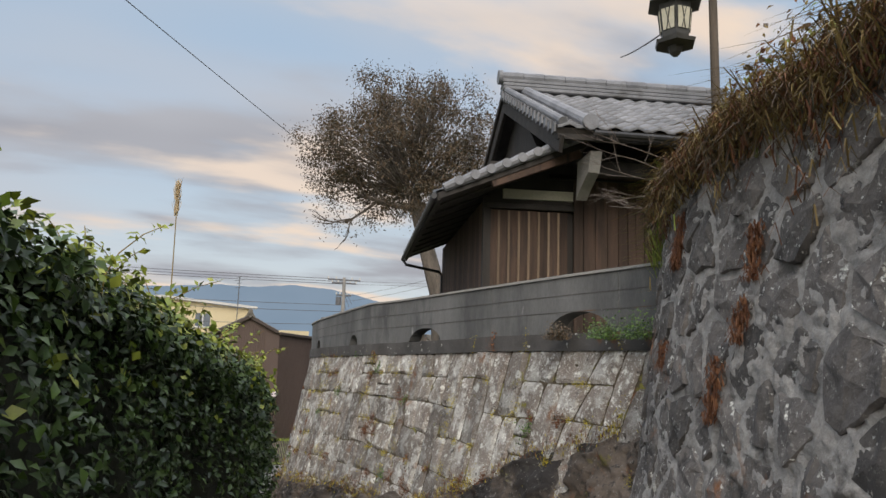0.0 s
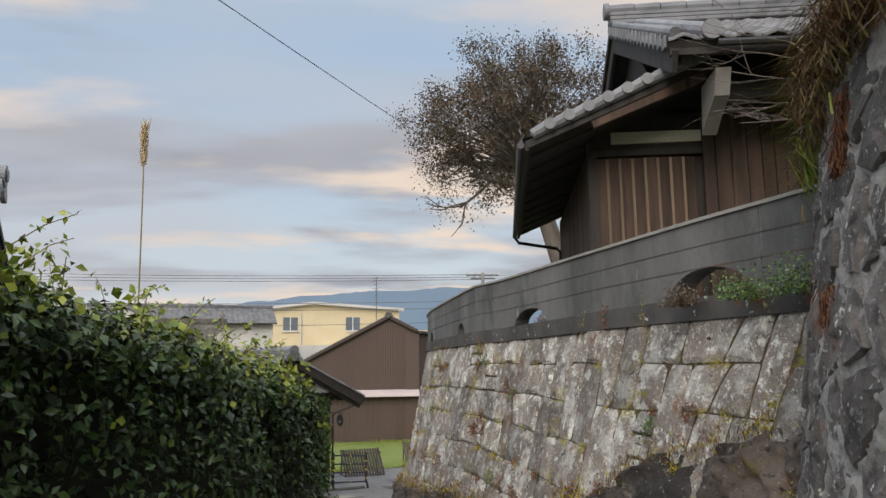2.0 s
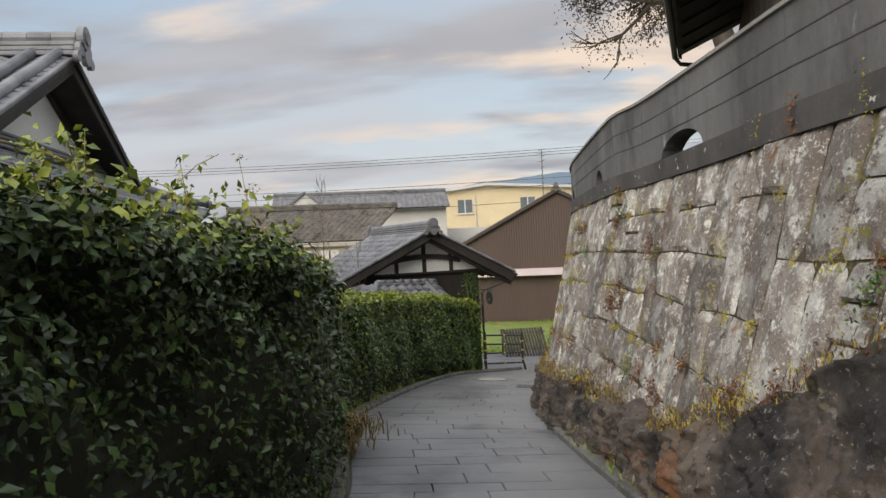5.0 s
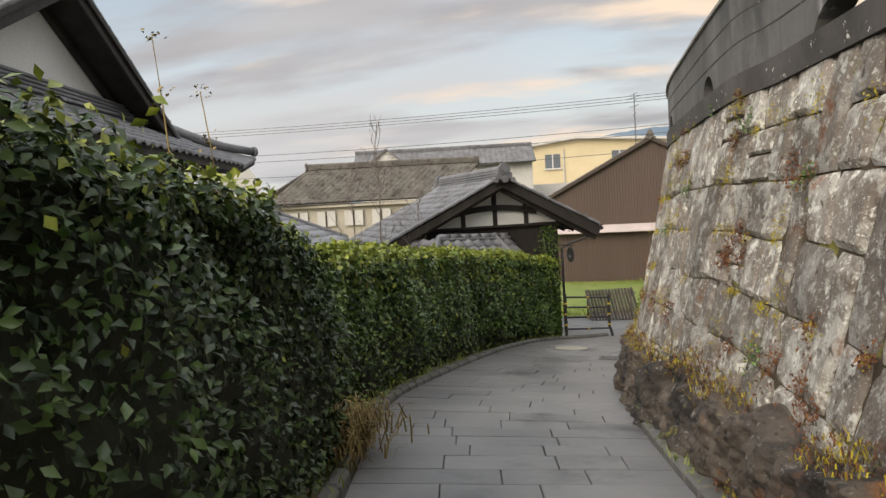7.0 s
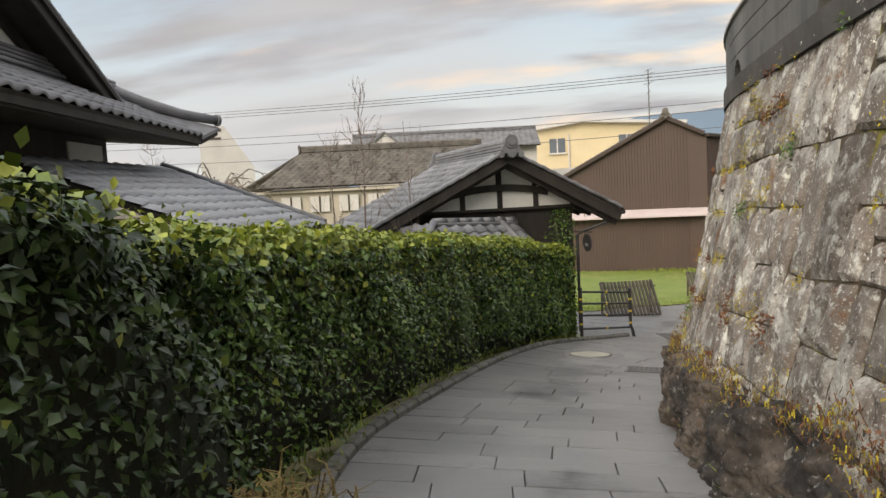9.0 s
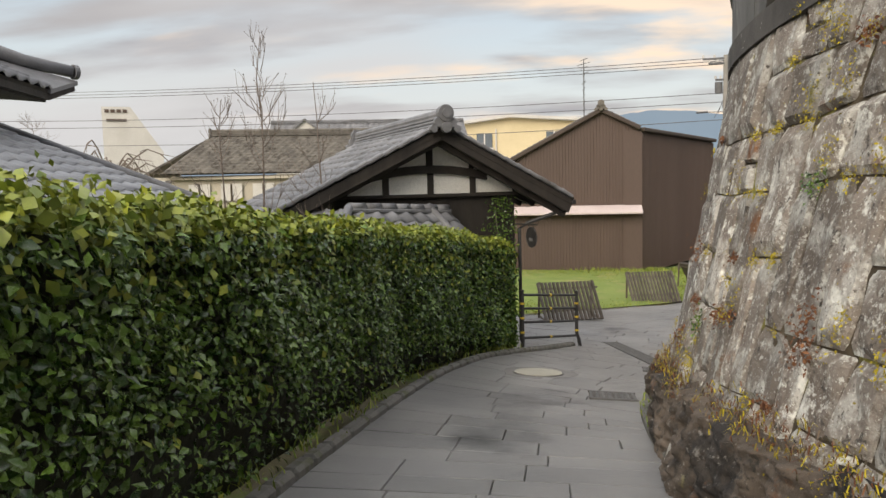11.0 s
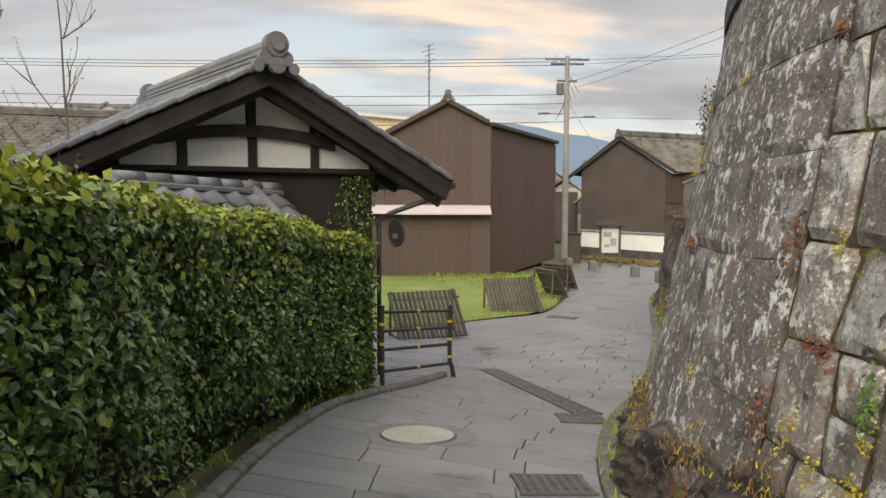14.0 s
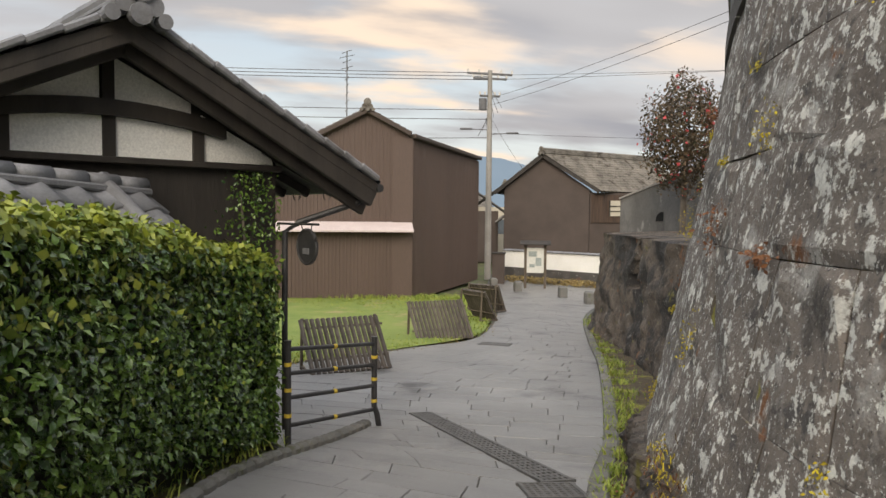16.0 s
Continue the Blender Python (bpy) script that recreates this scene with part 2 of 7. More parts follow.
M_postwood = mat("post_wood", (0.07, 0.055, 0.04), (0.13, 0.10, 0.075), 9, 0.85, 0.4, 60, stretch=(1, 1, 0.2))
M_polecon = mat("pole_concrete", (0.25, 0.235, 0.215), (0.34, 0.32, 0.295), 2, 0.85, 0.1, 50)
M_wire = mat("cable", (0.10, 0.10, 0.105), (0.16, 0.16, 0.165), 5, 0.7, 0.0, 30)
M_yellowwall = mat("yellow_render", (0.60, 0.50, 0.31), (0.68, 0.57, 0.37), 0.5, 0.85, 0.05, 20)
M_offwhite = mat("offwhite_render", (0.55, 0.53, 0.50), (0.66, 0.64, 0.61), 0.6, 0.85, 0.05, 20)
M_beige = mat("beige_wall", (0.42, 0.38, 0.31), (0.52, 0.47, 0.39), 0.8, 0.85, 0.08, 30)
M_glass = mat("window_glass", (0.10, 0.12, 0.14), (0.16, 0.18, 0.2), 1.0, 0.12, 0.0, 20)
M_manhole = mat("manhole_lid", (0.36, 0.34, 0.28), (0.46, 0.44, 0.37), 3, 0.7, 0.3, 50)
M_patch = mat("mortar_patch", (0.17, 0.165, 0.16), (0.23, 0.22, 0.21), 3, 0.75, 0.2, 50)
M_bronze = mat("lantern_bronze", (0.05, 0.05, 0.048), (0.10, 0.095, 0.085), 6, 0.55, 0.2, 60, metal=0.4)
M_paper = mat("lantern_pane", (0.50, 0.47, 0.36), (0.60, 0.56, 0.44), 4, 0.7, 0.0, 30)
M_red = mat("camellia_flower", (0.45, 0.04, 0.05), (0.62, 0.10, 0.10), island=True, rough=0.6, bump=0.0)
M_map = mat("notice_sheet", (0.50, 0.50, 0.46), (0.62, 0.61, 0.56), 2, 0.7, 0.0, 20)
M_mapink = mat("notice_print", (0.22, 0.26, 0.25), (0.32, 0.35, 0.33), 4, 0.7, 0.0, 20)
M_plume = mat("pampas_plume", (0.42, 0.31, 0.18), (0.58, 0.45, 0.28), island=True, rough=0.9, bump=0.0)
M_far = mat("far_wood", (0.035, 0.055, 0.065), (0.06, 0.085, 0.095), 0.02, 1.0, 0.0, 1)


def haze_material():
    m = bpy.data.materials.new("mountain_haze_glow")
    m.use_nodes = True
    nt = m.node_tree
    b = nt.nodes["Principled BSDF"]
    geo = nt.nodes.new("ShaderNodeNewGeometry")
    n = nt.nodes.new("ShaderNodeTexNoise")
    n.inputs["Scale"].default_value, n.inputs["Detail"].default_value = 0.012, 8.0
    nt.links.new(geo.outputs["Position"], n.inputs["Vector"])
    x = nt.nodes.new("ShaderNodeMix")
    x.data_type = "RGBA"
    # air haze is painted in: these blues glow by emission over a dark base
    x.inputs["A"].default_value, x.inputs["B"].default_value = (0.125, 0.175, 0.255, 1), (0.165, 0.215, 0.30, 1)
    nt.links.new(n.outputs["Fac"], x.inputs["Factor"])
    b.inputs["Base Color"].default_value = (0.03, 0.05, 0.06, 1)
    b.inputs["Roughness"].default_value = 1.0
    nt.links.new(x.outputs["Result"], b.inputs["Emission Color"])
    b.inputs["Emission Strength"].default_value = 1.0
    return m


M_haze = haze_material()


# ---- mesh tools ----
class Mesh:
    """Collects vertices and faces of one part."""

    def __init__(self):
        self.v, self.f = [], []

    def add(self, verts, faces):
        o = len(self.v)
        self.v += [tuple(p) for p in verts]
        self.f += [tuple(i + o for i in q) for q in faces]
        return self

    def box(self, c, s, m=None, bevel=0.0):
        """A box with its edges cut by bevel, turned by the matrix m about the origin of its own centre."""
        hx, hy, hz = (k / 2 for k in s)
        m = m or Matrix()
        c = Vector(c)
        b = min(bevel, hx * 0.9, hy * 0.9, hz * 0.9)
        if b <= 0:
            vs = [Vector((x * hx, y * hy, z * hz)) for z in (-1, 1) for y in (-1, 1) for x in (-1, 1)]
            fs = [(0, 2, 3, 1), (4, 5, 7, 6), (0, 1, 5, 4), (2, 6, 7, 3), (0, 4, 6, 2), (1, 3, 7, 5)]
        else:
            vs, fs, idx = [], [], {}
            for z in (-1, 1):
                for y in (-1, 1):
                    for x in (-1, 1):
                        for k in range(3):
                            q = [hx - b, hy - b, hz - b]
                            q[k] = (hx, hy, hz)[k]
                            idx[x, y, z, k] = len(vs)
                            vs.append(Vector((q[0] * x, q[1] * y, q[2] * z)))
            for k in range(3):
                a1, a2 = (k + 1) % 3, (k + 2) % 3
                for s1 in (-1, 1):
                    quad = []
                    for p1, p2 in ((-1, -1), (1, -1), (1, 1), (-1, 1)):
                        key = [0, 0, 0]
                        key[k], key[a1], key[a2] = s1, p1, p2
                        quad.append(idx[key[0], key[1], key[2], k])
                    fs.append(tuple(quad if s1 > 0 else quad[::-1]))
                for p1 in (-1, 1):
                    for p2 in (-1, 1):
                        key0, key1 = [0, 0, 0], [0, 0, 0]
                        key0[k], key1[k] = -1, 1
                        for key in (key0, key1):
                            key[a1], key[a2] = p1, p2
                        q = (idx[(*key0, a1)], idx[(*key1, a1)], idx[(*key1, a2)], idx[(*key0, a2)])
                        fs.append(q if p1 * p2 < 0 else q[::-1])
            for z in (-1, 1):
                for y in (-1, 1):
                    for x in (-1, 1):
                        q = tuple(idx[x, y, z, k] for k in range(3))
                        fs.append(q if x * y * z > 0 else q[::-1])
        return self.add([c + m.to_3x3() @ p for p in vs], fs)

    def beam(self, p, q, w, h, up=(0, 0, 1), bevel=0.0):
        """A straight timber from p to q, w wide and h high."""
        p, q = Vector(p), Vector(q)
        d = (q - p).normalized()
        u = Vector(up)
        if abs(d.dot(u)) > 0.98:
            u = Vector((0, 1, 0))
        side = d.cross(u).normalized()
        u = side.cross(d)
        m = Matrix((d, side, u)).transposed()
        return self.box((p + q) / 2, ((q - p).length, w, h), m.to_4x4(), bevel)

    def tube(self, pts, r, n=8, r2=None):
        """A round bar through points; the radius runs from r to r2."""
        pts = [Vector(p) for p in pts]
        r2 = r if r2 is None else r2
        vs, fs = [], []
        for i, p in enumerate(pts):
            d = (pts[min(i + 1, len(pts) - 1)] - pts[max(i - 1, 0)]).normalized()
            a = d.cross(Vector((0, 0, 1)) if abs(d.z) < 0.95 else Vector((0, 1, 0))).normalized()
            b = d.cross(a)
            rr = r + (r2 - r) * i / max(1, len(pts) - 1)
            vs += [p + rr * (math.cos(2 * math.pi * k / n) * a + math.sin(2 * math.pi * k / n) * b) for k in range(n)]
        for i in range(len(pts) - 1):
            fs += [(i * n + k, i * n + (k + 1) % n, (i + 1) * n + (k + 1) % n, (i + 1) * n + k) for k in range(n)]
        fs += [tuple(range(n - 1, -1, -1)), tuple((len(pts) - 1) * n + k for k in range(n))]
        return self.add(vs, fs)

    def grid(self, fn, nu, nv):
        """A sheet fn(u, v) over the unit square."""
        vs = [fn(i / nu, j / nv) for j in range(nv + 1) for i in range(nu + 1)]
        fs = [(j * (nu + 1) + i, j * (nu + 1) + i + 1, (j + 1) * (nu + 1) + i + 1, (j + 1) * (nu + 1) + i) for j in range(nv) for i in range(nu)]
        return self.add(vs, fs)

    def prism(self, outline, shift):
        """A flat outline pushed along shift."""
        n, s = len(outline), Vector(shift)
        vs = [Vector(p) for p in outline] + [Vector(p) + s for p in outline]
        fs = [tuple(range(n - 1, -1, -1)), tuple(range(n, 2 * n))] + [(k, (k + 1) % n, n + (k + 1) % n, n + k) for k in range(n)]
        return self.add(vs, fs)

    def disc(self, c, r, h, n=20, axis=(0, 0, 1)):
        a = Vector(axis).normalized()
        return self.tube([Vector(c), Vector(c) + a * h], r, n)

    def data(self, name, material, smooth=False):
        me = bpy.data.meshes.new(name)
        me.from_pydata(self.v, [], self.f)
        me.materials.append(material)
        if smooth:
            me.polygons.foreach_set("use_smooth", [True] * len(me.polygons))
        return me

    def make(self, name, material, smooth=False):
        return new(name, self.data(name, material, smooth))


def thing(name, base, label, category, group="", kind=""):
    """An empty at a thing's base, to carry its parts."""
    ob = new(name)
    ob.location = base
    ob.empty_display_size = 0.1
    return tagged(ob, label, category, group, kind)


def part(name, mesh, material, parent, label="", smooth=False):
    """One mesh, given in world places, under a thing (or a part of one)."""
    ob = mesh.make(name, material, smooth) if isinstance(mesh, Mesh) else new(name, mesh)
    ob.parent = parent
    if parent.parent is None:
        ob.matrix_parent_inverse = Matrix.Translation(-Vector(parent.location))
    if label:
        ob["label"] = label
    return ob


def setting(name, mesh, material, label, category, smooth=False, kind="structure"):
    return tagged(mesh.make(name, material, smooth), label, category, "", kind)


def lerp_line(pts, s):
    """A point at the parameter s (in whole pieces) of a polyline."""
    i = min(int(max(s, 0)), len(pts) - 2)
    f = s - i
    return tuple(a + (b - a) * f for a, b in zip(pts[i], pts[i + 1]))


def smooth_line(pts, n=6):
    """The polyline with rounded corners (Catmull-Rom)."""
    out = []
    P = [pts[0], *pts, pts[-1]]
    for i in range(1, len(P) - 2):
        for k in range(n):
            t = k / n
            out.append(tuple(0.5 * (2 * b + (c - a) * t + (2 * a - 5 * b + 4 * c - d) * t * t + (3 * b - a - 3 * c + d) * t ** 3)
                             for a, b, c, d in zip(P[i - 1], P[i], P[i + 1], P[i + 2])))
    out.append(tuple(pts[-1]))
    return out


GY = [-60, -20, 0, 4, 8, 11.3, 15.3, 17, 20.4, 27.4, 38, 45, 80, 400, 4000]
GZ = [4, 2, 0, -0.38, -0.80, -1.15, -1.6, -1.78, -2.2, -2.58, -2.8, -2.95, -3.3, -6, -30]


def ground(y):
    return float(np.interp(y, GY, GZ))


def fbm(x, y, z, o=4):
    return noise.fractal(Vector((x, y, z)), 1.0, 2.0, o)


def leaves(name, places, normals, sizes, material, seed, droop=0.5, width=0.55, fold=0.25):
    """Many small folded leaves as one mesh: a place, an outward normal and a size each."""
    rs = np.random.RandomState(seed)
    p, nrm, s = np.asarray(places, float), np.asarray(normals, float), np.asarray(sizes, float)
    k = len(p)
    nrm = nrm + rs.normal(0, 0.55, (k, 3))
    nrm /= np.linalg.norm(nrm, axis=1)[:, None]
    t = rs.normal(0, 1, (k, 3))
    t[:, 2] -= droop
    t -= nrm * (t * nrm).sum(1)[:, None]
    t /= np.linalg.norm(t, axis=1)[:, None] + 1e-9
    b = np.cross(nrm, t)
    L, W = s[:, None], s[:, None] * width
    pts = [p, p + t * L * 0.45 + b * W * 0.5 + nrm * L * fold * 0.4, p + t * L - nrm * L * fold * 0.5, p + t * L * 0.45 - b * W * 0.5 + nrm * L * fold * 0.4, p + t * L * 0.5]
    v = np.stack(pts, 1).reshape(-1, 3)
    o = np.arange(k)[:, None] * 5
    f = np.concatenate([o + np.array([[0, 1, 4]]), o + np.array([[1, 2, 4]]), o + np.array([[2, 3, 4]]), o + np.array([[3, 0, 4]])])
    me = bpy.data.meshes.new(name)
    me.vertices.add(len(v))
    me.vertices.foreach_set("co", v.ravel())
    me.loops.add(len(f) * 3)
    me.loops.foreach_set("vertex_index", f.ravel().astype(np.int32))
    me.polygons.add(len(f))
    me.polygons.foreach_set("loop_start", np.arange(len(f), dtype=np.int32) * 3)
    me.polygons.foreach_set("loop_total", np.full(len(f), 3, dtype=np.int32))
    me.update(calc_edges=True)
    me.materials.append(material)
    return me


def blades(name, places, heights, material, seed, lean=0.4, width=0.012, hang=0.0):
    """Grass blades: each a bent narrow strip that ends in a point."""
    rs = np.random.RandomState(seed)
    p, h = np.asarray(places, float), np.asarray(heights, float)[:, None]
    k = len(p)
    a = rs.uniform(0, 2 * np.pi, k)
    d = np.stack([np.cos(a), np.sin(a), np.zeros(k)], 1)
    sd = np.stack([-np.sin(a), np.cos(a), np.zeros(k)], 1) * width
    up = np.array([[0, 0, 1.0]])
    l = rs.uniform(0.2, 1, (k, 1)) * lean
    mid = p + up * h * 0.6 + d * h * l * 0.4
    tip = p + up * h * (1 - hang) + d * h * l * 1.3
    v = np.stack([p - sd, p + sd, mid + sd * 0.8, mid - sd * 0.8, tip], 1).reshape(-1, 3)
    o = np.arange(k)[:, None] * 5
    f = np.concatenate([o + np.array([[0, 1, 2]]), o + np.array([[0, 2, 3]]), o + np.array([[3, 2, 4]])])
    me = bpy.data.meshes.new(name)
    me.from_pydata(v.tolist(), [], f.tolist())
    me.materials.append(material)
    return me


# ---- ground, road, kerbs ----
def build_ground():
    ys = [-60, -20, -6, 0, 2, 4, 6, 8, 10, 11.3, 13, 15.3, 17, 18.5, 20.4, 23, 27.4, 32, 38, 45, 60, 80, 150, 400, 1500, 4000]
    xs = [-3000, -600, -150, -60, -30, -20, -14, -10, -8, -6, -4, -2, 0, 2, 5, 10, 30, 100, 600, 3000]
    g = Mesh()
    n = len(xs)
    g.add([(x, y, ground(y) - 0.07) for y in ys for x in xs], [(j * n + i, j * n + i + 1, (j + 1) * n + i + 1, (j + 1) * n + i) for j in range(len(ys) - 1) for i in range(n - 1)])
    setting("ground", g, M_soil, "brown earth with scattered grass", "ground")


build_ground()
# left and right edge of the lane, pair by pair
LANE = [((-0.85, -5), (1.15, -5)), ((-0.8, 1), (1.05, 1)), ((-0.85, 3), (1.0, 3.8)), ((-1.15, 5), (0.6, 6.4)), ((-2.0, 7.3), (-0.4, 8.3)),
        ((-3.14, 9.1), (-1.45, 10.2)), ((-4.14, 10.7), (-2.15, 11.6)), ((-4.75, 12.4), (-2.8, 13.2)), ((-5.6, 15.2), (-3.35, 14.9)),
        ((-5.85, 17.0), (-3.5, 16.2)), ((-5.8, 18.3), (-3.45, 17.5)), ((-7.4, 19.6), (-3.2, 19.2)), ((-8.6, 22.3), (-2.98, 21.9)),
        ((-6.4, 25.2), (-2.84, 24.6)), ((-5.0, 27.6), (-2.8, 27.2)), ((-4.9, 33.0), (-2.65, 31.3)), ((-5.3, 37.5), (-1.9, 35.5)), ((-5.8, 43), (-1.0, 41)), ((-6.3, 60), (-4.0, 60))]
LEFT = smooth_line([a for a, b in LANE])
RIGHT = smooth_line([b for a, b in LANE])


def lane(s, t):
    a, b = lerp_line(LEFT, s), lerp_line(RIGHT, s)
    return a[0] + (b[0] - a[0]) * t, a[1] + (b[1] - a[1]) * t


def lane_bed():
    m = Mesh()
    n = len(LEFT) - 1

    def fn(u, v):
        x, y = lane(v * n, -0.03 + u * 1.06)
        return x, y, ground(y) - 0.022
    m.grid(fn, 4, n * 2)
    return setting("road", m, M_slabbed, "narrow lane with dark damp joints", "road", True)


road = lane_bed()

# the wall's line at its foot and at its ledge, from the near end to the far end
FOOT = [(1.15, 4.6), (0.9, 5.6), (0.45, 6.6), (-0.05, 7.6), (-0.42, 8.4), (-1.2, 9.9), (-1.7, 10.8), (-2.4, 12.1), (-2.95, 13.6), (-3.28, 15.1), (-3.28, 17.0), (-2.9, 19.0), (-2.3, 21.2), (-1.7, 24.0)]
LEDGE = [(2.1, 4.9), (1.85, 5.65), (1.22, 6.7), (0.57, 7.87), (0.17, 8.65), (-0.63, 10.15), (-1.05, 10.8), (-1.75, 12.35), (-2.4, 13.95), (-2.68, 15.3), (-2.66, 16.9), (-2.35, 18.7), (-1.75, 21.0), (-1.1, 24.0)]
LEDGE_Z = [1.45, 1.44, 1.43, 1.42, 1.40, 1.37, 1.36, 1.33, 1.30, 1.28, 1.25, 1.15, 1.0, 0.8]
ROCK_Z = [0.95, 0.80, 0.45, -0.10, -0.36, -0.46, -0.55, -0.72, -0.92, -1.15, -1.36, -1.6, -1.9, -2.1]
NST = len(FOOT) - 1
FOOT_S, LEDGE_S = smooth_line(FOOT, 5), smooth_line(LEDGE, 5)


def wall_face(s, z, out=0.0):
    """The battered stone face at the station s and height z, pushed out."""
    a, b = lerp_line(FOOT_S, s * 5), lerp_line(LEDGE_S, s * 5)
    zt = lerp_line([(q,) for q in LEDGE_Z], s)[0]
    z0 = ground(a[1])
    h = (z - z0) / (zt - z0)
    h = h ** 0.82 if h > 0 else h
    d = Vector((a[0] - b[0], a[1] - b[1], 0)).normalized()
    return Vector((a[0] + (b[0] - a[0]) * h + d.x * out, a[1] + (b[1] - a[1]) * h + d.y * out, z))


STEPS = (0.0, 0.12, 0.5, 0.88, 1.0)


def stone_cell(c, sink, depth, seed):
    """A worn block over the cell (s, z) corners c: a rough front and sides that run back into the wall."""
    n = 4
    vs, fs = [], []
    (s0, z0), (s1, z1), (s2, z2), (s3, z3) = c
    for j in range(n + 1):
        for i in range(n + 1):
            u, v = STEPS[i], STEPS[j]
            s = (s0 * (1 - u) + s1 * u) * (1 - v) + (s3 * (1 - u) + s2 * u) * v
            z = (z0 * (1 - u) + z1 * u) * (1 - v) + (z3 * (1 - u) + z2 * u) * v
            edge = i in (0, n) or j in (0, n)
            corner = i in (0, n) and j in (0, n)
            q = wall_face(s, z, 0)
            o = ((-2.6 * sink if corner else -sink) + 0.010 * noise.noise(Vector((q.x * 9, q.y * 9, z * 9))) if edge else depth + 0.026 * fbm(q.x * 7 + seed, q.y * 5, z * 5))
            vs.append(wall_face(s, z, o))
    k = n + 1
    fs = [(j * k + i, j * k + i + 1, (j + 1) * k + i + 1, (j + 1) * k + i) for j in range(n) for i in range(n)]
    ring = [i for i in range(k)] + [j * k + n for j in range(1, k)] + [n * k + i for i in range(n - 1, -1, -1)] + [j * k for j in range(n - 1, 0, -1)]
    o = len(vs)
    for i in ring:
        u, v = STEPS[i % k], STEPS[i // k]
        s = (s0 * (1 - u) + s1 * u) * (1 - v) + (s3 * (1 - u) + s2 * u) * v
        z = (z0 * (1 - u) + z1 * u) * (1 - v) + (z3 * (1 - u) + z2 * u) * v
        vs.append(wall_face(s, z, -0.13))
    m = len(ring)
    fs += [(ring[(q + 1) % m], ring[q], o + q, o + (q + 1) % m) for q in range(m)]
    return vs, fs


def build_stone_wall():
    core = Mesh()
    core.grid(lambda u, v: wall_face(u * NST, lerp_line([(q,) for q in LEDGE_Z], u * NST)[0] * v + (1 - v) * (ground(lerp_line(FOOT_S, u * NST * 5)[1]) - 0.15), -0.018 + 0.012 * fbm(u * 90, v * 22, 3)), 420, 70)
    wall = setting("wall_stone", core, M_joint, "tall battered dry-stone wall with moss in its joints", "stone wall", True)
    rs = random.Random(5)
    cells = []
    # metres along the face for each station
    length = [0]
    for i in range(NST):
        p, q = wall_face(i, 0.3), wall_face(i + 1, 0.3)
        length.append(length[-1] + (Vector(p.xy) - Vector(q.xy)).length)

    def station(d):
        return float(np.interp(d, length, range(NST + 1)))

    d_big = length[8] + 0.3
    # small blocks up to the bend, large ones past it
    for lo, hi, height, wide in ((0.15, d_big, 0.29, (0.20, 0.40)), (d_big, length[-1] - 0.1, 0.5, (0.45, 1.05))):
        rows = int(4.6 / height)
        tops = [0.0]
        for r in range(rows + 1):
            tops.append(tops[-1] + height * rs.uniform(0.75, 1.25))

        def course(d, r):
            """The height of the r-th joint below the ledge, wavering along the wall."""
            zt = lerp_line([(q,) for q in LEDGE_Z], station(d))[0]
            return zt - tops[r] * (1 + 0.05 * math.sin(d * 0.7)) - ((0.034 if height < 0.4 else 0.02) * noise.noise(Vector((d * 1.5, r * 2.3, 0))) if r else 0)
        taken = {r: [] for r in range(rows + 2)}
        for r in range(rows):
            d = lo
            k1 = 0.0
            while d < hi - 0.12:
                inside = [q for q in taken[r] if q[0] - 0.01 <= d < q[1] - 0.01]
                if inside:
                    d, k1 = inside[0][1], inside[0][2]
                    continue
                stop = min([q[0] for q in taken[r] if q[0] > d] + [hi])
                w = min(rs.uniform(*wide) * (1 + 0.15 * (r == 0)), stop - d)
                if stop - d - w < 0.15:
                    w = stop - d
                k0, k1 = k1, (rs.uniform(-0.05, 0.05) if d + w < stop - 0.01 else 0.0)
                tall = height < 0.4 and r < rows - 1 and rs.random() < 0.34 and w < 0.5
                k0, k1 = (0.0, 0.0) if tall else (k0, k1)
                m = d + w / 2
                if course(m, r) < lerp_line([(q,) for q in ROCK_Z], station(m))[0] - 0.08 or course(m, r + 1) < ground(lerp_line(FOOT_S, station(m) * 5)[1]) - 0.2:
                    d += w
                    continue
                g = 0.006 if height < 0.4 else 0.002
                cuts = [(d, d + w)]
                if tall:
                    taken[r + 1].append((d, d + w, 0.0))
                    spans = [(lambda x, r=r: course(x, r + 2), lambda x, r=r: course(x, r))]
                elif rs.random() < 0.10 and height < 0.4:
                    zm = (course(m, r) + course(m, r + 1)) / 2 + rs.uniform(-0.04, 0.04)
                    spans = [(lambda x, zm=zm: zm, lambda x, r=r: course(x, r)), (lambda x, r=r: course(x, r + 1), lambda x, zm=zm: zm)]
                else:
                    spans = [(lambda x, r=r: course(x, r + 1), lambda x, r=r: course(x, r))]
                for below, above in spans:
                    gx = g + (0.007 if height < 0.4 else 0.003)
                    c = [(station(d + gx + k0), below(d) + g), (station(d + w - gx + k1), below(d + w) + g), (station(d + w - gx - k1), above(d + w) - g), (station(d + gx - k0), above(d) - g)]
                    cells.append((m, c, height > 0.4))
                d += w
    made = 0
    rest = {False: Mesh(), True: Mesh()}
    cells.sort(key=lambda q: abs(q[0] - (length[3] + length[9]) / 2))
    for i, (m, c, big) in enumerate(cells):
        vs, fs = stone_cell(c, 0.001 if big else 0.009, rs.uniform(0.0, 0.018) if not big else rs.uniform(0.0, 0.008), i * 1.7)
        if made < 330:
            part("stone", Mesh().add(vs, fs), M_bigstone if big else M_stone, wall)
            made += 1
        else:
            rest[big].add(vs, fs)
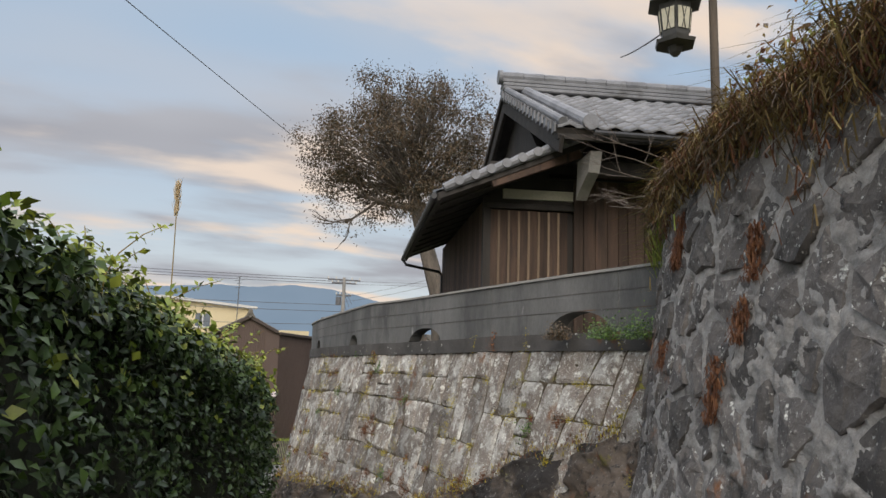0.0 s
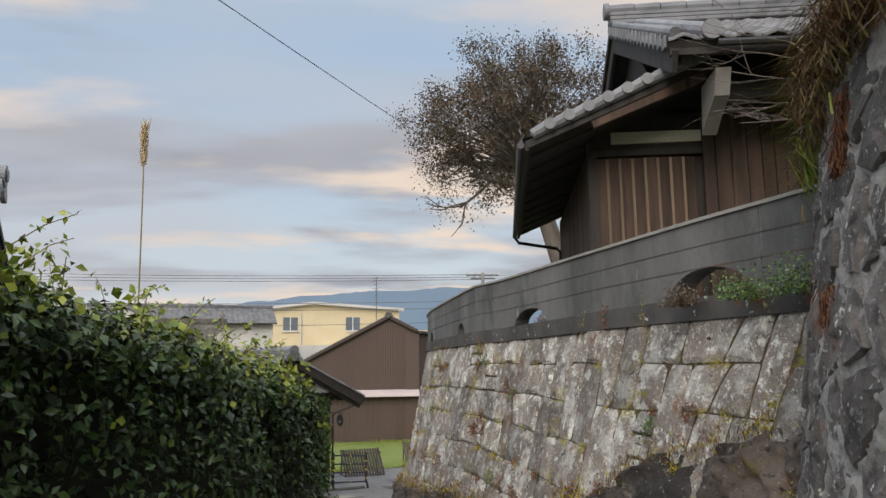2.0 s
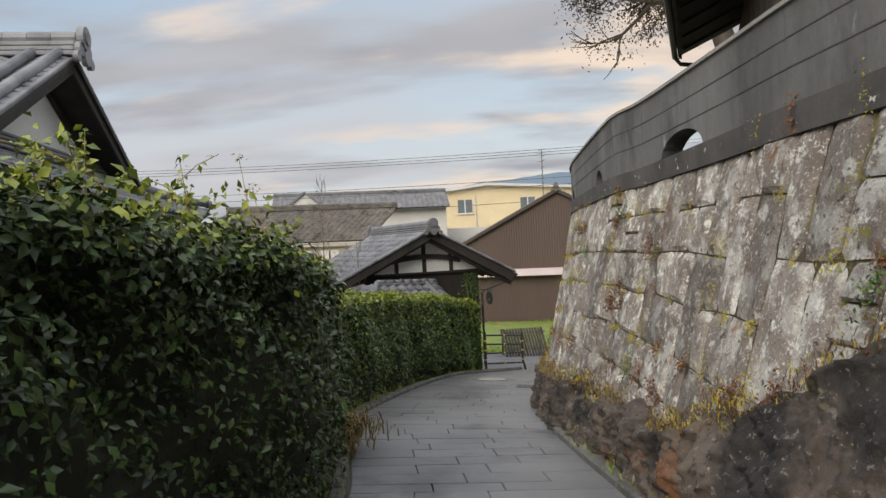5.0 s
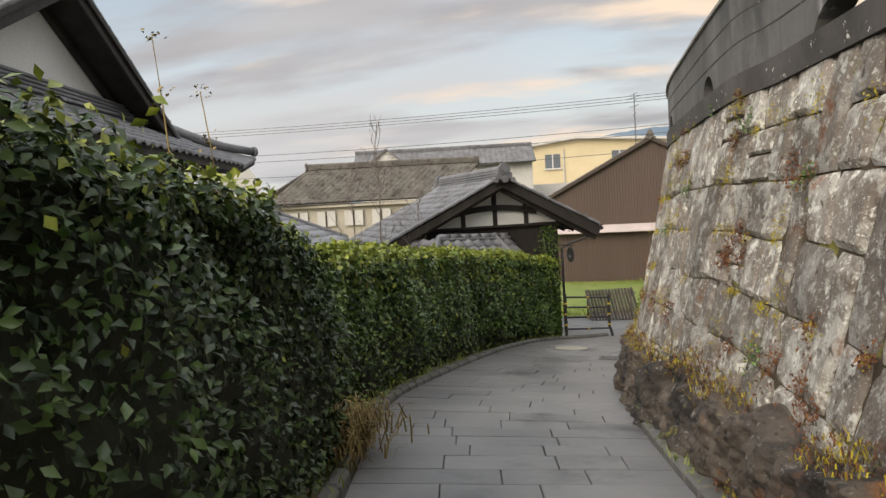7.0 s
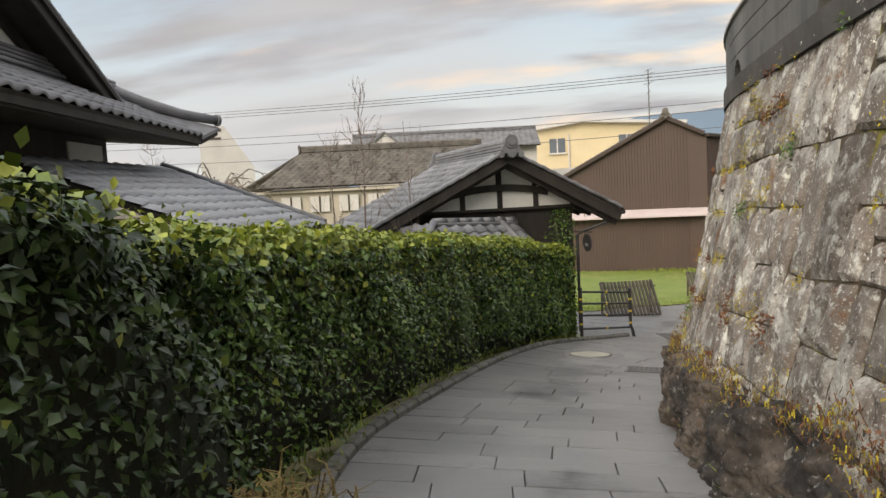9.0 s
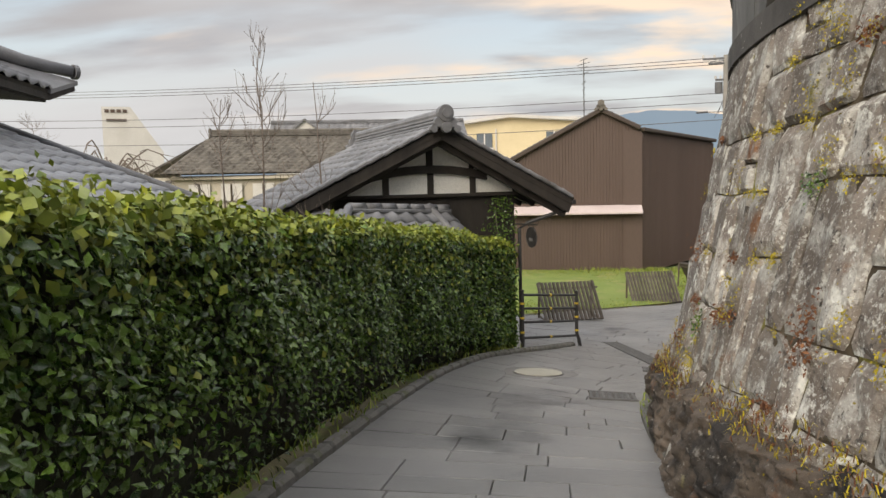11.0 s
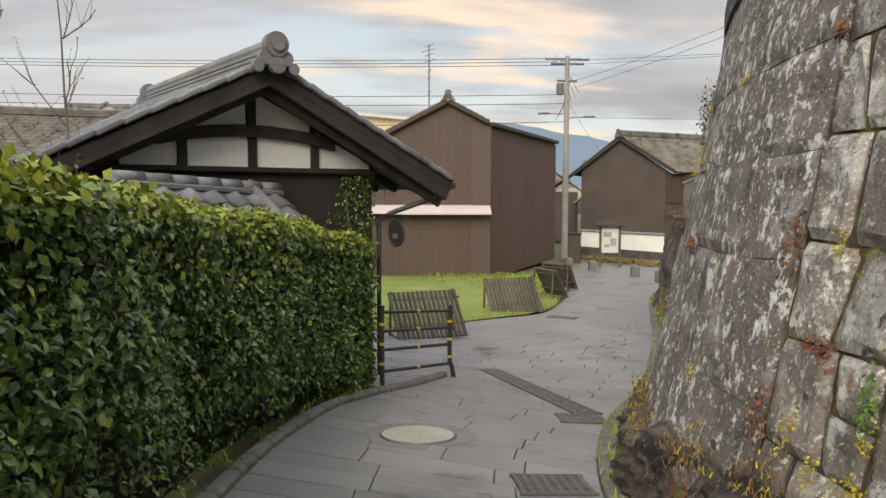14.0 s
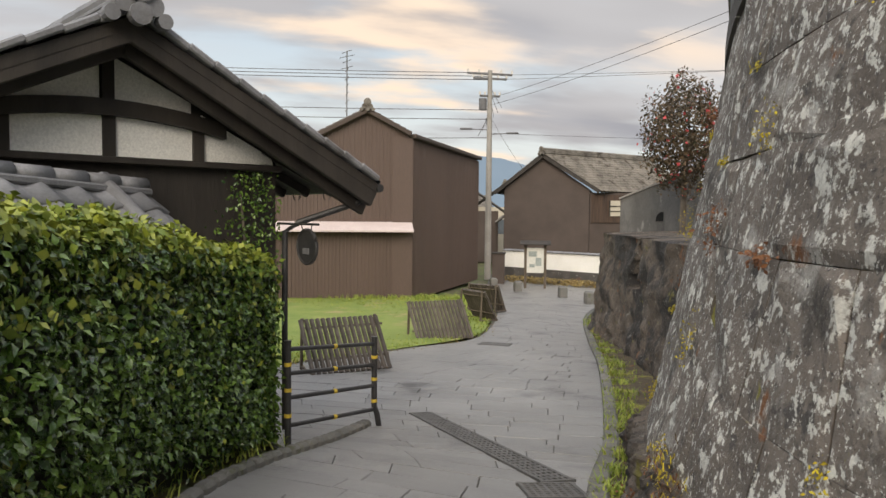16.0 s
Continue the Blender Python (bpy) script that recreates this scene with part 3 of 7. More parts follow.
    for big, mm in rest.items():
        if mm.v:
            tagged(part("stone_rest", mm, M_bigstone if big else M_stone, wall), kind="stuff")
    return [c[k] for m, c, big in cells for k in (0, 3) if not big or k == 0]


JOINTS = build_stone_wall()


def build_bedrock():
    def fn(u, v):
        s = u * NST
        a = lerp_line(FOOT_S, s * 5)
        zb = ground(a[1]) - 0.2
        zt = lerp_line([(q,) for q in ROCK_Z], s)[0] + 0.16 * noise.noise(Vector((s * 3.1, 0, 7))) + 0.05
        z = zb + (zt - zb) * v
        p = wall_face(s, z, 0)
        n1 = fbm(p.x * 1.1, p.y * 1.1, z * 1.5, 3)
        n2 = abs(noise.noise(Vector((p.x * 2.6, p.y * 2.6, z * 1.4))))
        o = (-0.04 + 0.10 * v + 0.10 * n1 + 0.11 * n2 + 0.05 * fbm(p.x * 5, p.y * 5, z * 5) + 0.045 * abs(fbm(p.x * 11, p.y * 11, z * 8)) + 0.02 * fbm(p.x * 24, p.y * 24, z * 20)) * (1 if v < 0.93 else 0.15)
        if v >= 0.999:
            o = -0.12
        return wall_face(s, z, o)
    m = Mesh()
    m.grid(fn, 640, 64)
    setting("bedrock", m, M_rock, "dark rough bedrock under the stone wall", "rock", True)


build_bedrock()


# ---- the concrete parapet on the wall ----
PAR_TOP = [2.12, 2.10, 2.09, 2.08, 2.08, 2.07, 2.07, 2.0, 1.93, 1.90, 1.87, 1.78, 1.62, 1.42]


def parapet_point(s, z, out):
    a, b = lerp_line(LEDGE_S, s * 5), lerp_line(FOOT_S, s * 5)
    d = Vector((b[0] - a[0], b[1] - a[1], 0)).normalized()
    return Vector((a[0] + d.x * out, a[1] + d.y * out, z))


def strip(s0, s1, zlo, zhi, o0, o1, step=0.1):
    """A solid band along the wall between two heights and two depths."""
    m = Mesh()
    n = max(2, int((s1 - s0) / step))
    for i in range(n + 1):
        s = s0 + (s1 - s0) * i / n
        m.v += [tuple(parapet_point(s, zlo(s), o0)), tuple(parapet_point(s, zlo(s), o1)), tuple(parapet_point(s, zhi(s), o1)), tuple(parapet_point(s, zhi(s), o0))]
    for i in range(n):
        k = i * 4
        m.f += [(k + a, k + (a + 1) % 4, k + 4 + (a + 1) % 4, k + 4 + a) for a in range(4)]
    m.f += [(3, 2, 1, 0), (n * 4, n * 4 + 1, n * 4 + 2, n * 4 + 3)]
    return m


def zl(s):
    return lerp_line([(q,) for q in LEDGE_Z], s)[0]


def zp(s):
    return lerp_line([(q,) for q in PAR_TOP], s)[0]


HOLES = [(1.95, 0.42, 0.20), (4.48, 0.44, 0.17), (6.48, 0.20, 0.16), (7.75, 0.15, 0.15)]


def build_parapet():
    par = thing("parapet", (*LEDGE[6], 1.36), "low grey weathered concrete parapet with arched openings along the ledge", "parapet", kind="structure")
    part("base_course", strip(0, NST, lambda s: zl(s) - 0.03, lambda s: zl(s) + 0.13, -0.22, 0.03), M_concrete_dark, par, "dark stained base course with white lichen")
    # panels with arched openings
    edges = [0.0, 1.55, 3.05, 5.02, 6.0, 6.9, 8.0, 9.5, 11.0, 13.0]
    for e0, e1 in zip(edges, edges[1:]):
        m = Mesh()
        n = max(10, int((e1 - e0) / 0.02))

        def arch(s):
            """How far the opening reaches up at the station s."""
            top = 0.0
            for c, half, high in HOLES:
                p, q = parapet_point(c, 0, 0), parapet_point(s, 0, 0)
                d = (p.xy - q.xy).length
                if d < half:
                    top = high * math.sqrt(1 - (d / half) ** 2)
            return top
        for k, o in enumerate((0.0, -0.16)):
            base = len(m.v)
            for i in range(n + 1):
                s = e0 + 0.004 + (e1 - e0 - 0.008) * i / n
                zb = zl(s) + 0.13 + arch(s)
                for j in range(4):
                    m.v.append(tuple(parapet_point(s, zb + (zp(s) - zb) * j / 3, o)))
            for i in range(n):
                for j in range(3):
                    q = (base + i * 4 + j, base + i * 4 + 4 + j, base + i * 4 + 5 + j, base + i * 4 + 1 + j)
                    m.f.append(q if k else q[::-1])
        h = (n + 1) * 4
        for i in range(n):
            m.f.append((i * 4, h + i * 4, h + i * 4 + 4, i * 4 + 4))
            m.f.append((i * 4 + 3, i * 4 + 7, h + i * 4 + 7, h + i * 4 + 3))
        for i in (0, n):
            m.f += [(i * 4 + j, i * 4 + j + 1, h + i * 4 + j + 1, h + i * 4 + j) for j in range(3)]
        part("panel", m, M_concrete, par)
    part("coping", strip(0, NST, lambda s: zp(s) + 0.001, lambda s: zp(s) + 0.025, -0.19, 0.02), M_coping, par, "thin pale coping strip")
    for f in (0.38, 0.68):
        part("form_line", strip(0, 8.0, lambda s: zl(s) + 0.13 + (zp(s) - zl(s) - 0.13) * f - 0.004, lambda s: zl(s) + 0.13 + (zp(s) - zl(s) - 0.13) * f + 0.004, 0.0, 0.003), M_concrete_dark, par)


build_parapet()


def build_terrace():
    m = Mesh()
    outer = [parapet_point(i * NST / 60, 0, -0.1) for i in range(61)]
    n = len(outer)
    vs = [(p.x, p.y, zl(i * NST / 60) + 0.02) for i, p in enumerate(outer)] + [(p.x + 16, p.y + 6, 1.6) for p in outer]
    m.add(vs, [(i, i + n, i + n + 1, i + 1) for i in range(n - 1)])
    setting("terrace_ground", m, M_soil, "bare earth of the raised terrace", "ground")
    # the hillside that carries the near rubble wall
    h = Mesh()
    h.grid(lambda u, v: (1.75 + 9 * u, -12 + 17.6 * v, 2.45 + 1.9 * min(1, u * 4) + 0.22 * fbm(u * 12, v * 9, 1) * min(1, u * 14 + 0.2) - (1.2 * max(0, v - 0.94) / 0.06)), 30, 60)
    setting("hillside", h, M_soil, "overgrown bank above the rubble wall", "bank", True)


build_terrace()


# ---- near rubble wall ----
def clip_poly(poly, px, py, nx, ny):
    out = []
    for i in range(len(poly)):
        a, b = poly[i], poly[(i + 1) % len(poly)]
        da, db = (a[0] - px) * nx + (a[1] - py) * ny, (b[0] - px) * nx + (b[1] - py) * ny
        if da <= 0:
            out.append(a)
        if da * db < 0:
            f = da / (da - db)
            out.append((a[0] + (b[0] - a[0]) * f, a[1] + (b[1] - a[1]) * f))
    return out


NEAR = smooth_line([(1.78, -6), (1.76, -2), (1.72, 1.5), (1.66, 3.2), (1.62, 4.4), (1.72, 5.3), (2.0, 6.1), (2.5, 6.6)], 4)
NEAR_D = [0.0]
for _a, _b in zip(NEAR, NEAR[1:]):
    NEAR_D.append(NEAR_D[-1] + math.dist(_a, _b))


def near_face(d, z, out):
    """The rubble face d metres along from the back, at height z."""
    s = float(np.interp(d, NEAR_D, range(len(NEAR))))
    i = min(int(s), len(NEAR) - 2)
    p = lerp_line(NEAR, s)
    t = Vector((NEAR[i + 1][0] - NEAR[i][0], NEAR[i + 1][1] - NEAR[i][1], 0)).normalized()
    nrm = Vector((-t.y, t.x, 0))
    lean = 0.13 * (2.4 - z) + 0.10 * max(0, 0.9 - z) ** 2
    return Vector((p[0], p[1], z)) + nrm * (lean + out)


def build_rubble():
    core = Mesh()
    D = NEAR_D[-1]
    core.grid(lambda u, v: near_face(D * u, -0.8 + 3.4 * v, 0.021 + 0.016 * fbm(u * 60, v * 20, 2) + 0.018 * fbm(u * 260, v * 85, 5)) if v < 0.999 else near_face(D * u, 2.55, -0.4), 620, 170)
    wall = setting("wall_rubble", core, M_mortar, "rubble stone wall with raised pale mortar joints", "stone wall", True)
    rs = random.Random(11)
    pts = []
    for r in range(11):
        x = 3.5 + rs.uniform(0, 0.3)
        while x < D + 0.3:
            pts.append((x + rs.uniform(-0.11, 0.11), -0.5 + r * 0.30 + rs.uniform(-0.09, 0.09)))
            x += rs.uniform(0.26, 0.5)
    for i, (px, pz) in enumerate(pts):
        poly = [(px - 0.6, pz - 0.6), (px + 0.6, pz - 0.6), (px + 0.6, min(pz + 0.6, 2.48)), (px - 0.6, min(pz + 0.6, 2.48))]
        for j, (qx, qz) in enumerate(pts):
            dx, dz = qx - px, qz - pz
            L = math.hypot(dx, dz)
            if i != j and L < 1.3:
                poly = clip_poly(poly, px + dx / 2 - dx / L * 0.022, pz + dz / 2 - dz / L * 0.022, dx / L, dz / L)
        if len(poly) < 3 or px > D or pz > 2.4:
            continue
        # chipped, uneven outline
        chipped = []
        for k in range(len(poly)):
            (xa, za), (xb, zb) = poly[k], poly[(k + 1) % len(poly)]
            L = math.hypot(xb - xa, zb - za)
            cut = max(1, int(L / 0.07))
            for q in range(cut):
                f = (q + 0.12) / cut if cut > 1 or L > 0.04 else 0.5
                w = 0.016 * noise.noise(Vector((xa + (xb - xa) * f, za + (zb - za) * f, i * 3.1)) * 14)
                chipped.append((xa + (xb - xa) * f + (zb - za) / (L + 1e-6) * w, za + (zb - za) * f - (xb - xa) / (L + 1e-6) * w))
        poly = chipped
        n = len(poly)
        if n < 3:
            continue
        cx, cz = sum(p[0] for p in poly) / n, sum(p[1] for p in poly) / n
        out = rs.uniform(0.018, 0.042)
        tilt = (rs.uniform(-0.05, 0.05), rs.uniform(-0.05, 0.05))
        vs, fs = [], []
        for k, (f, o) in enumerate(((1.0, -0.06), (1.0, out - 0.016), (0.93, out), (0.5, out + 0.006))):
            for x, z in poly:
                X, Z = cx + (x - cx) * f, cz + (z - cz) * f
                rough = 0.026 * fbm(X * 8, Z * 8, i, 3) if k > 1 else 0
                vs.append(near_face(X, Z, o + (tilt[0] * (X - cx) + tilt[1] * (Z - cz)) * (k > 0) + rough))
        for k in range(3):
            fs += [(k * n + q, k * n + (q + 1) % n, (k + 1) * n + (q + 1) % n, (k + 1) * n + q) for q in range(n)]
        vs.append(near_face(cx, cz, out + 0.02))
        fs += [(3 * n + q, 3 * n + (q + 1) % n, 4 * n) for q in range(n)]
        fs = [f[::-1] for f in fs]
        part("stone", Mesh().add(vs, fs), M_rubble, wall)


build_rubble()


# ---- hedges ----
def hedge(name, face, heights, thick, label, seed, density, leaf, wild, yellow_share, end_cap=True, leaf_mat=None, low=0.36, thin=0.0):
    """A clipped hedge: a twiggy inside, its shade painted near-black, and leaves over its front, top and ends."""
    leaf_mat = leaf_mat or M_leaf
    height = max(heights[1:])
    line = smooth_line(face, 6)
    d = [0.0]
    for a, b in zip(line, line[1:]):
        d.append(d[-1] + math.dist(a, b))
    D = d[-1]

    def at(x):
        s = float(np.interp(x, d, range(len(line))))
        i = min(int(s), len(line) - 2)
        p = lerp_line(line, s)
        t = Vector((line[i + 1][0] - line[i][0], line[i + 1][1] - line[i][1], 0)).normalized()
        return Vector((p[0], p[1], 0)), Vector((t.y, -t.x, 0)), t

    def section(a, height):
        """Out, up and the normal for 0 <= a <= 1 from the foot of the front over the top to the back."""
        if a < 0.55:
            f = a / 0.55
            return -0.06 + 0.10 * math.sin(f * 2.6), f * (height - 0.14), (1, 0.12)
        if a < 0.68:
            f = (a - 0.55) / 0.13 * math.pi / 2
            return 0.04 - 0.14 + 0.14 * math.cos(f), height - 0.14 + 0.14 * math.sin(f), (math.cos(f), math.sin(f))
        f = (a - 0.68) / 0.32
        return -0.10 - f * (thick - 0.1), height - 0.05 * f, (0, 1)

    def put(x, a, push):
        p, nrm, t = at(x)
        o, h, (nx, nz) = section(a, float(np.interp(x / D, [k / (len(heights) - 1) for k in range(len(heights))], heights)))
        g = ground(p.y)
        lump = wild * (fbm(p.x * 1.4, p.y * 1.4 + a * 3, 4.0 + a * 2, 3) + 0.35 * fbm(p.x * 4, p.y * 4, a * 8, 2))
        q = p + nrm * (o + nx * (lump + push))
        q.z = g + h + (lump + push) * nz
        return q, nrm * nx + Vector((0, 0, nz))

    th = thing(name, (*face[len(face) // 2], ground(face[len(face) // 2][1])), label, "hedge")
    # shell behind the leaves, coloured near-black as the hedge's inner shade
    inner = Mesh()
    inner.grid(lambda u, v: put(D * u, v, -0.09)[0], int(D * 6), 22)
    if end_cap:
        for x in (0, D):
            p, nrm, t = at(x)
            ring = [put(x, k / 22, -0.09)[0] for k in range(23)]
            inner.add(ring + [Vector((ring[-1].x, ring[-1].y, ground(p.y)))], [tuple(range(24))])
    part("twig_body", inner, M_leaf_in, th, "twiggy inside with its shade painted near-black")
    rs = np.random.RandomState(seed)
    n = int(D * (height + thick) * density)
    P, N = [], []
    for k in range(n):
        x, a = rs.uniform(0, D), rs.uniform(0.02, 0.93)
        # leaves thin towards the foot, so more of the painted shade shows
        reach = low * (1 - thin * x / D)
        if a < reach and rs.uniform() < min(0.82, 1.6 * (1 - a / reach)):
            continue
        q, nn = put(x, a, rs.uniform(-0.10, 0.055))
        P.append(q)
        N.append(nn)
    if end_cap:
        p, nrm, t = at(D)
        for k in range(int(heights[-1] * thick * density * 1.3)):
            o, h = rs.uniform(-thick, 0.05), rs.uniform(0.05, 1.0) * heights[-1]
            q = p + nrm * o + t * rs.uniform(-0.08, 0.08)
            q.z = ground(p.y) + h
            P.append(q)
            N.append(t)
    P, N = np.array(P), np.array(N)
    top = rs.uniform(size=len(P)) < np.where(N[:, 2] > 0.5, yellow_share, yellow_share * np.where(P[:, 2] - np.array([ground(q) for q in P[:, 1]]) > height * 0.72, 0.16, 0.03))
    size = rs.uniform(0.6, 1.15, len(P)) * leaf
    # blades turn their faces up to the light
    U = N * 0.8 + np.array([[0, 0, 0.5]])
    part("foliage", leaves("foliage", P[~top], U[~top], size[~top], leaf_mat, seed + 1, droop=0.35, width=0.55, fold=0.3), leaf_mat, th)
    part("young_growth", leaves("young_growth", P[top] + N[top] * 0.03, N[top], size[top], M_leaf_y, seed + 2, droop=-0.4, width=0.72, fold=0.12), M_leaf_y, th, "yellow-green young leaves")
    return th, put, D


HEDGE1, PUT1, D1 = hedge("wild_hedge", [(-0.92, -1.5), (-1.02, 1.5), (-1.12, 3.4), (-1.2, 4.8), (-1.45, 6.0), (-2.05, 7.25), (-3.0, 8.65)], (1.98, 1.85, 1.70, 1.54, 1.56, 1.36), 1.1,
                         "tall unclipped dark green ivy hedge beside the lane", 21, 3700, 0.050, 0.15, 0.22, leaf_mat=M_leaf_dark, low=0.68)
HEDGE2, PUT2, D2 = hedge("clipped_hedge", [(-3.3, 8.4), (-4.0, 10.0), (-4.75, 11.9), (-5.45, 14.0), (-5.84, 15.8), (-5.95, 17.2), (-5.88, 18.2)], (1.30, 1.37, 1.44, 1.52, 1.52, 1.52), 0.8,
                         "clipped glossy evergreen hedge with pale new leaves on top", 31, 2700, 0.060, 0.10, 0.85, low=0.50, thin=0.9)


# ---- roofs ----
def tile_mesh(w, l, material, name="tile"):
    """One wavy pantile: w along the eave, l down the slope (x along, y down, z out)."""
    m = Mesh()
    n = 7
    for y, lift in ((0, 0.004), (l * 1.08, 0.026), (l * 1.08, -0.004)):
        for i in range(n):
            u = i / (n - 1)
            m.v.append((u * w * 1.03, y, lift + 0.038 * (0.5 - 0.5 * math.cos(2 * math.pi * u)) ** 1.6))
    for r in range(2):
        m.f += [(r * n + i, (r + 1) * n + i, (r + 1) * n + i + 1, r * n + i + 1) for i in range(n - 1)]
    return m.data(name, material, True)


TILES = {}


def slope(parent, o, a, d, material, singly=False, w=0.26, l=0.23, deck=None):
    """A tiled slope: from the corner o, along the ridge by a, and down by d. A deck of dark boards lies under it."""
    o, a, d = Vector(o), Vector(a), Vector(d)
    na, nd = max(1, round(a.length / w)), max(1, round(d.length / l))
    w, l = a.length / na, d.length / nd
    ua, ud = a.normalized(), d.normalized()
    un = ua.cross(ud).normalized()
    if un.z < 0:
        un = -un
    rot = Matrix((ua, ud, un)).transposed().to_4x4()
    me = tile_mesh(w, l, material)
    if singly:
        for i in range(na):
            for j in range(nd):
                ob = new("tile", me)
                ob.parent = parent
                ob.matrix_parent_inverse = Matrix.Translation(-Vector(parent.location)) if parent.parent is None else Matrix()
                ob.matrix_basis = Matrix.Translation(o + ua * w * i + ud * l * j + un * random.uniform(0, 0.006)) @ rot
    else:
        vs = np.array([v.co for v in me.vertices])
        fs = np.array([tuple(p.vertices) for p in me.polygons])
        R = np.array(rot.to_3x3())
        V, F = [], []
        for i in range(na):
            for j in range(nd):
                V.append(vs @ R.T + np.array(o + ua * w * i + ud * l * j))
                F.append(fs + len(vs) * (i * nd + j))
        me2 = bpy.data.meshes.new("tile_course")
        me2.from_pydata(np.concatenate(V).tolist(), [], np.concatenate(F).tolist())
        me2.materials.append(material)
        me2.polygons.foreach_set("use_smooth", [True] * len(me2.polygons))
        tagged(part("tile_course", me2, material, parent), kind="stuff")
    m = Mesh()
    t = un * -0.07
    m.prism([o + un * -0.004, o + a + un * -0.004, o + a + d + un * -0.004, o + d + un * -0.004], t)
    part("roof_deck", m, deck or M_darkwood, parent, "dark roof boards")
    return ua, ud, un


def ridge(parent, p, q, material, size=1.0, ends=(True, True)):
    """A ridge of stacked flat tiles under a round cap, with an ornament tile at its ends."""
    p, q = Vector(p), Vector(q)
    m = Mesh()
    for k, (w, h) in enumerate(((0.26, 0.05), (0.21, 0.05), (0.17, 0.05))):
        z = Vector((0, 0, (0.02 + k * 0.058) * size))
        m.beam(p + z, q + z, w * size, h * size, bevel=0.012)
    part("ridge_course", m, material, parent)
    z = Vector((0, 0, 0.20 * size))
    n = max(2, int((q - p).length / 0.3))
    for i in range(n):
        a, b = p + (q - p) * (i / n), p + (q - p) * ((i + 0.97) / n)
        part("ridge_tile", Mesh().tube([a + z, b + z], 0.075 * size, 10, 0.082 * size), material, parent)
    d = (q - p).normalized()
    for e, flag in zip((p, q), ends):
        if not flag:
            continue
        s = -1 if e == p else 1
        c = e + d * s * 0.04
        side = d.cross(Vector((0, 0, 1)))
        orn = Mesh()
        orn.disc(c + Vector((0, 0, 0.20 * size)), 0.13 * size, 0.09 * s, 20, d)
        orn.disc(c + Vector((0, 0, 0.20 * size)) + d * s * 0.085, 0.075 * size, 0.03 * s, 16, d)
        for k in (-1, 1):
            for j, (x, zz, r) in enumerate(((0.11, 0.06, 0.08), (0.20, -0.04, 0.06))):
                orn.disc(c + side * k * x * size + Vector((0, 0, zz * size)), r * size, 0.07 * s, 14, d)
        orn.disc(c + Vector((0, 0, -0.02 * size)) + d * s * 0.03, 0.085 * size, 0.07 * s, 16, d)
        part("ridge_ornament", orn, material, parent, "grey scrolled end tile")


class Frame:
    """A building's own axes: s along its front, v back, z up."""

    def __init__(self, x, y, ux, uy):
        n = math.hypot(ux, uy)
        self.o, self.u, self.w = Vector((x, y, 0)), Vector((ux / n, uy / n, 0)), Vector((-uy / n, ux / n, 0))

    def __call__(self, s, v, z):
        return self.o + self.u * s + self.w * v + Vector((0, 0, z))

    def box(self, m, s0, s1, v0, v1, z0, z1, bevel=0.0):
        rot = Matrix((self.u, self.w, Vector((0, 0, 1)))).transposed().to_4x4()
        return m.box(self((s0 + s1) / 2, (v0 + v1) / 2, (z0 + z1) / 2), (abs(s1 - s0), abs(v1 - v0), abs(z1 - z0)), rot, bevel)


def fbox(F, *dims, bevel=0.0):
    return F.box(Mesh(), *dims, bevel=bevel)


def gable_roof(parent, F, s_mid, half, v0, v1, z_ridge, z_eave, material, singly=False, ridge_size=1.0, halfl=None):
    """Two slopes on a ridge that runs back from v0 to v1."""
    hl = halfl or half
    a = F(0, v1, 0) - F(0, v0, 0)
    zl_ = z_ridge - (z_ridge - z_eave) * hl / half
    slope(parent, F(s_mid, v0, z_ridge), a, F(half, 0, z_eave) - F(0, 0, z_ridge), material, singly)
    slope(parent, F(s_mid, v0, z_ridge), a, F(-hl, 0, zl_) - F(0, 0, z_ridge), material, singly)
    ridge(parent, F(s_mid, v0 - 0.02, z_ridge + 0.0), F(s_mid, v1, z_ridge + 0.0), material, ridge_size)


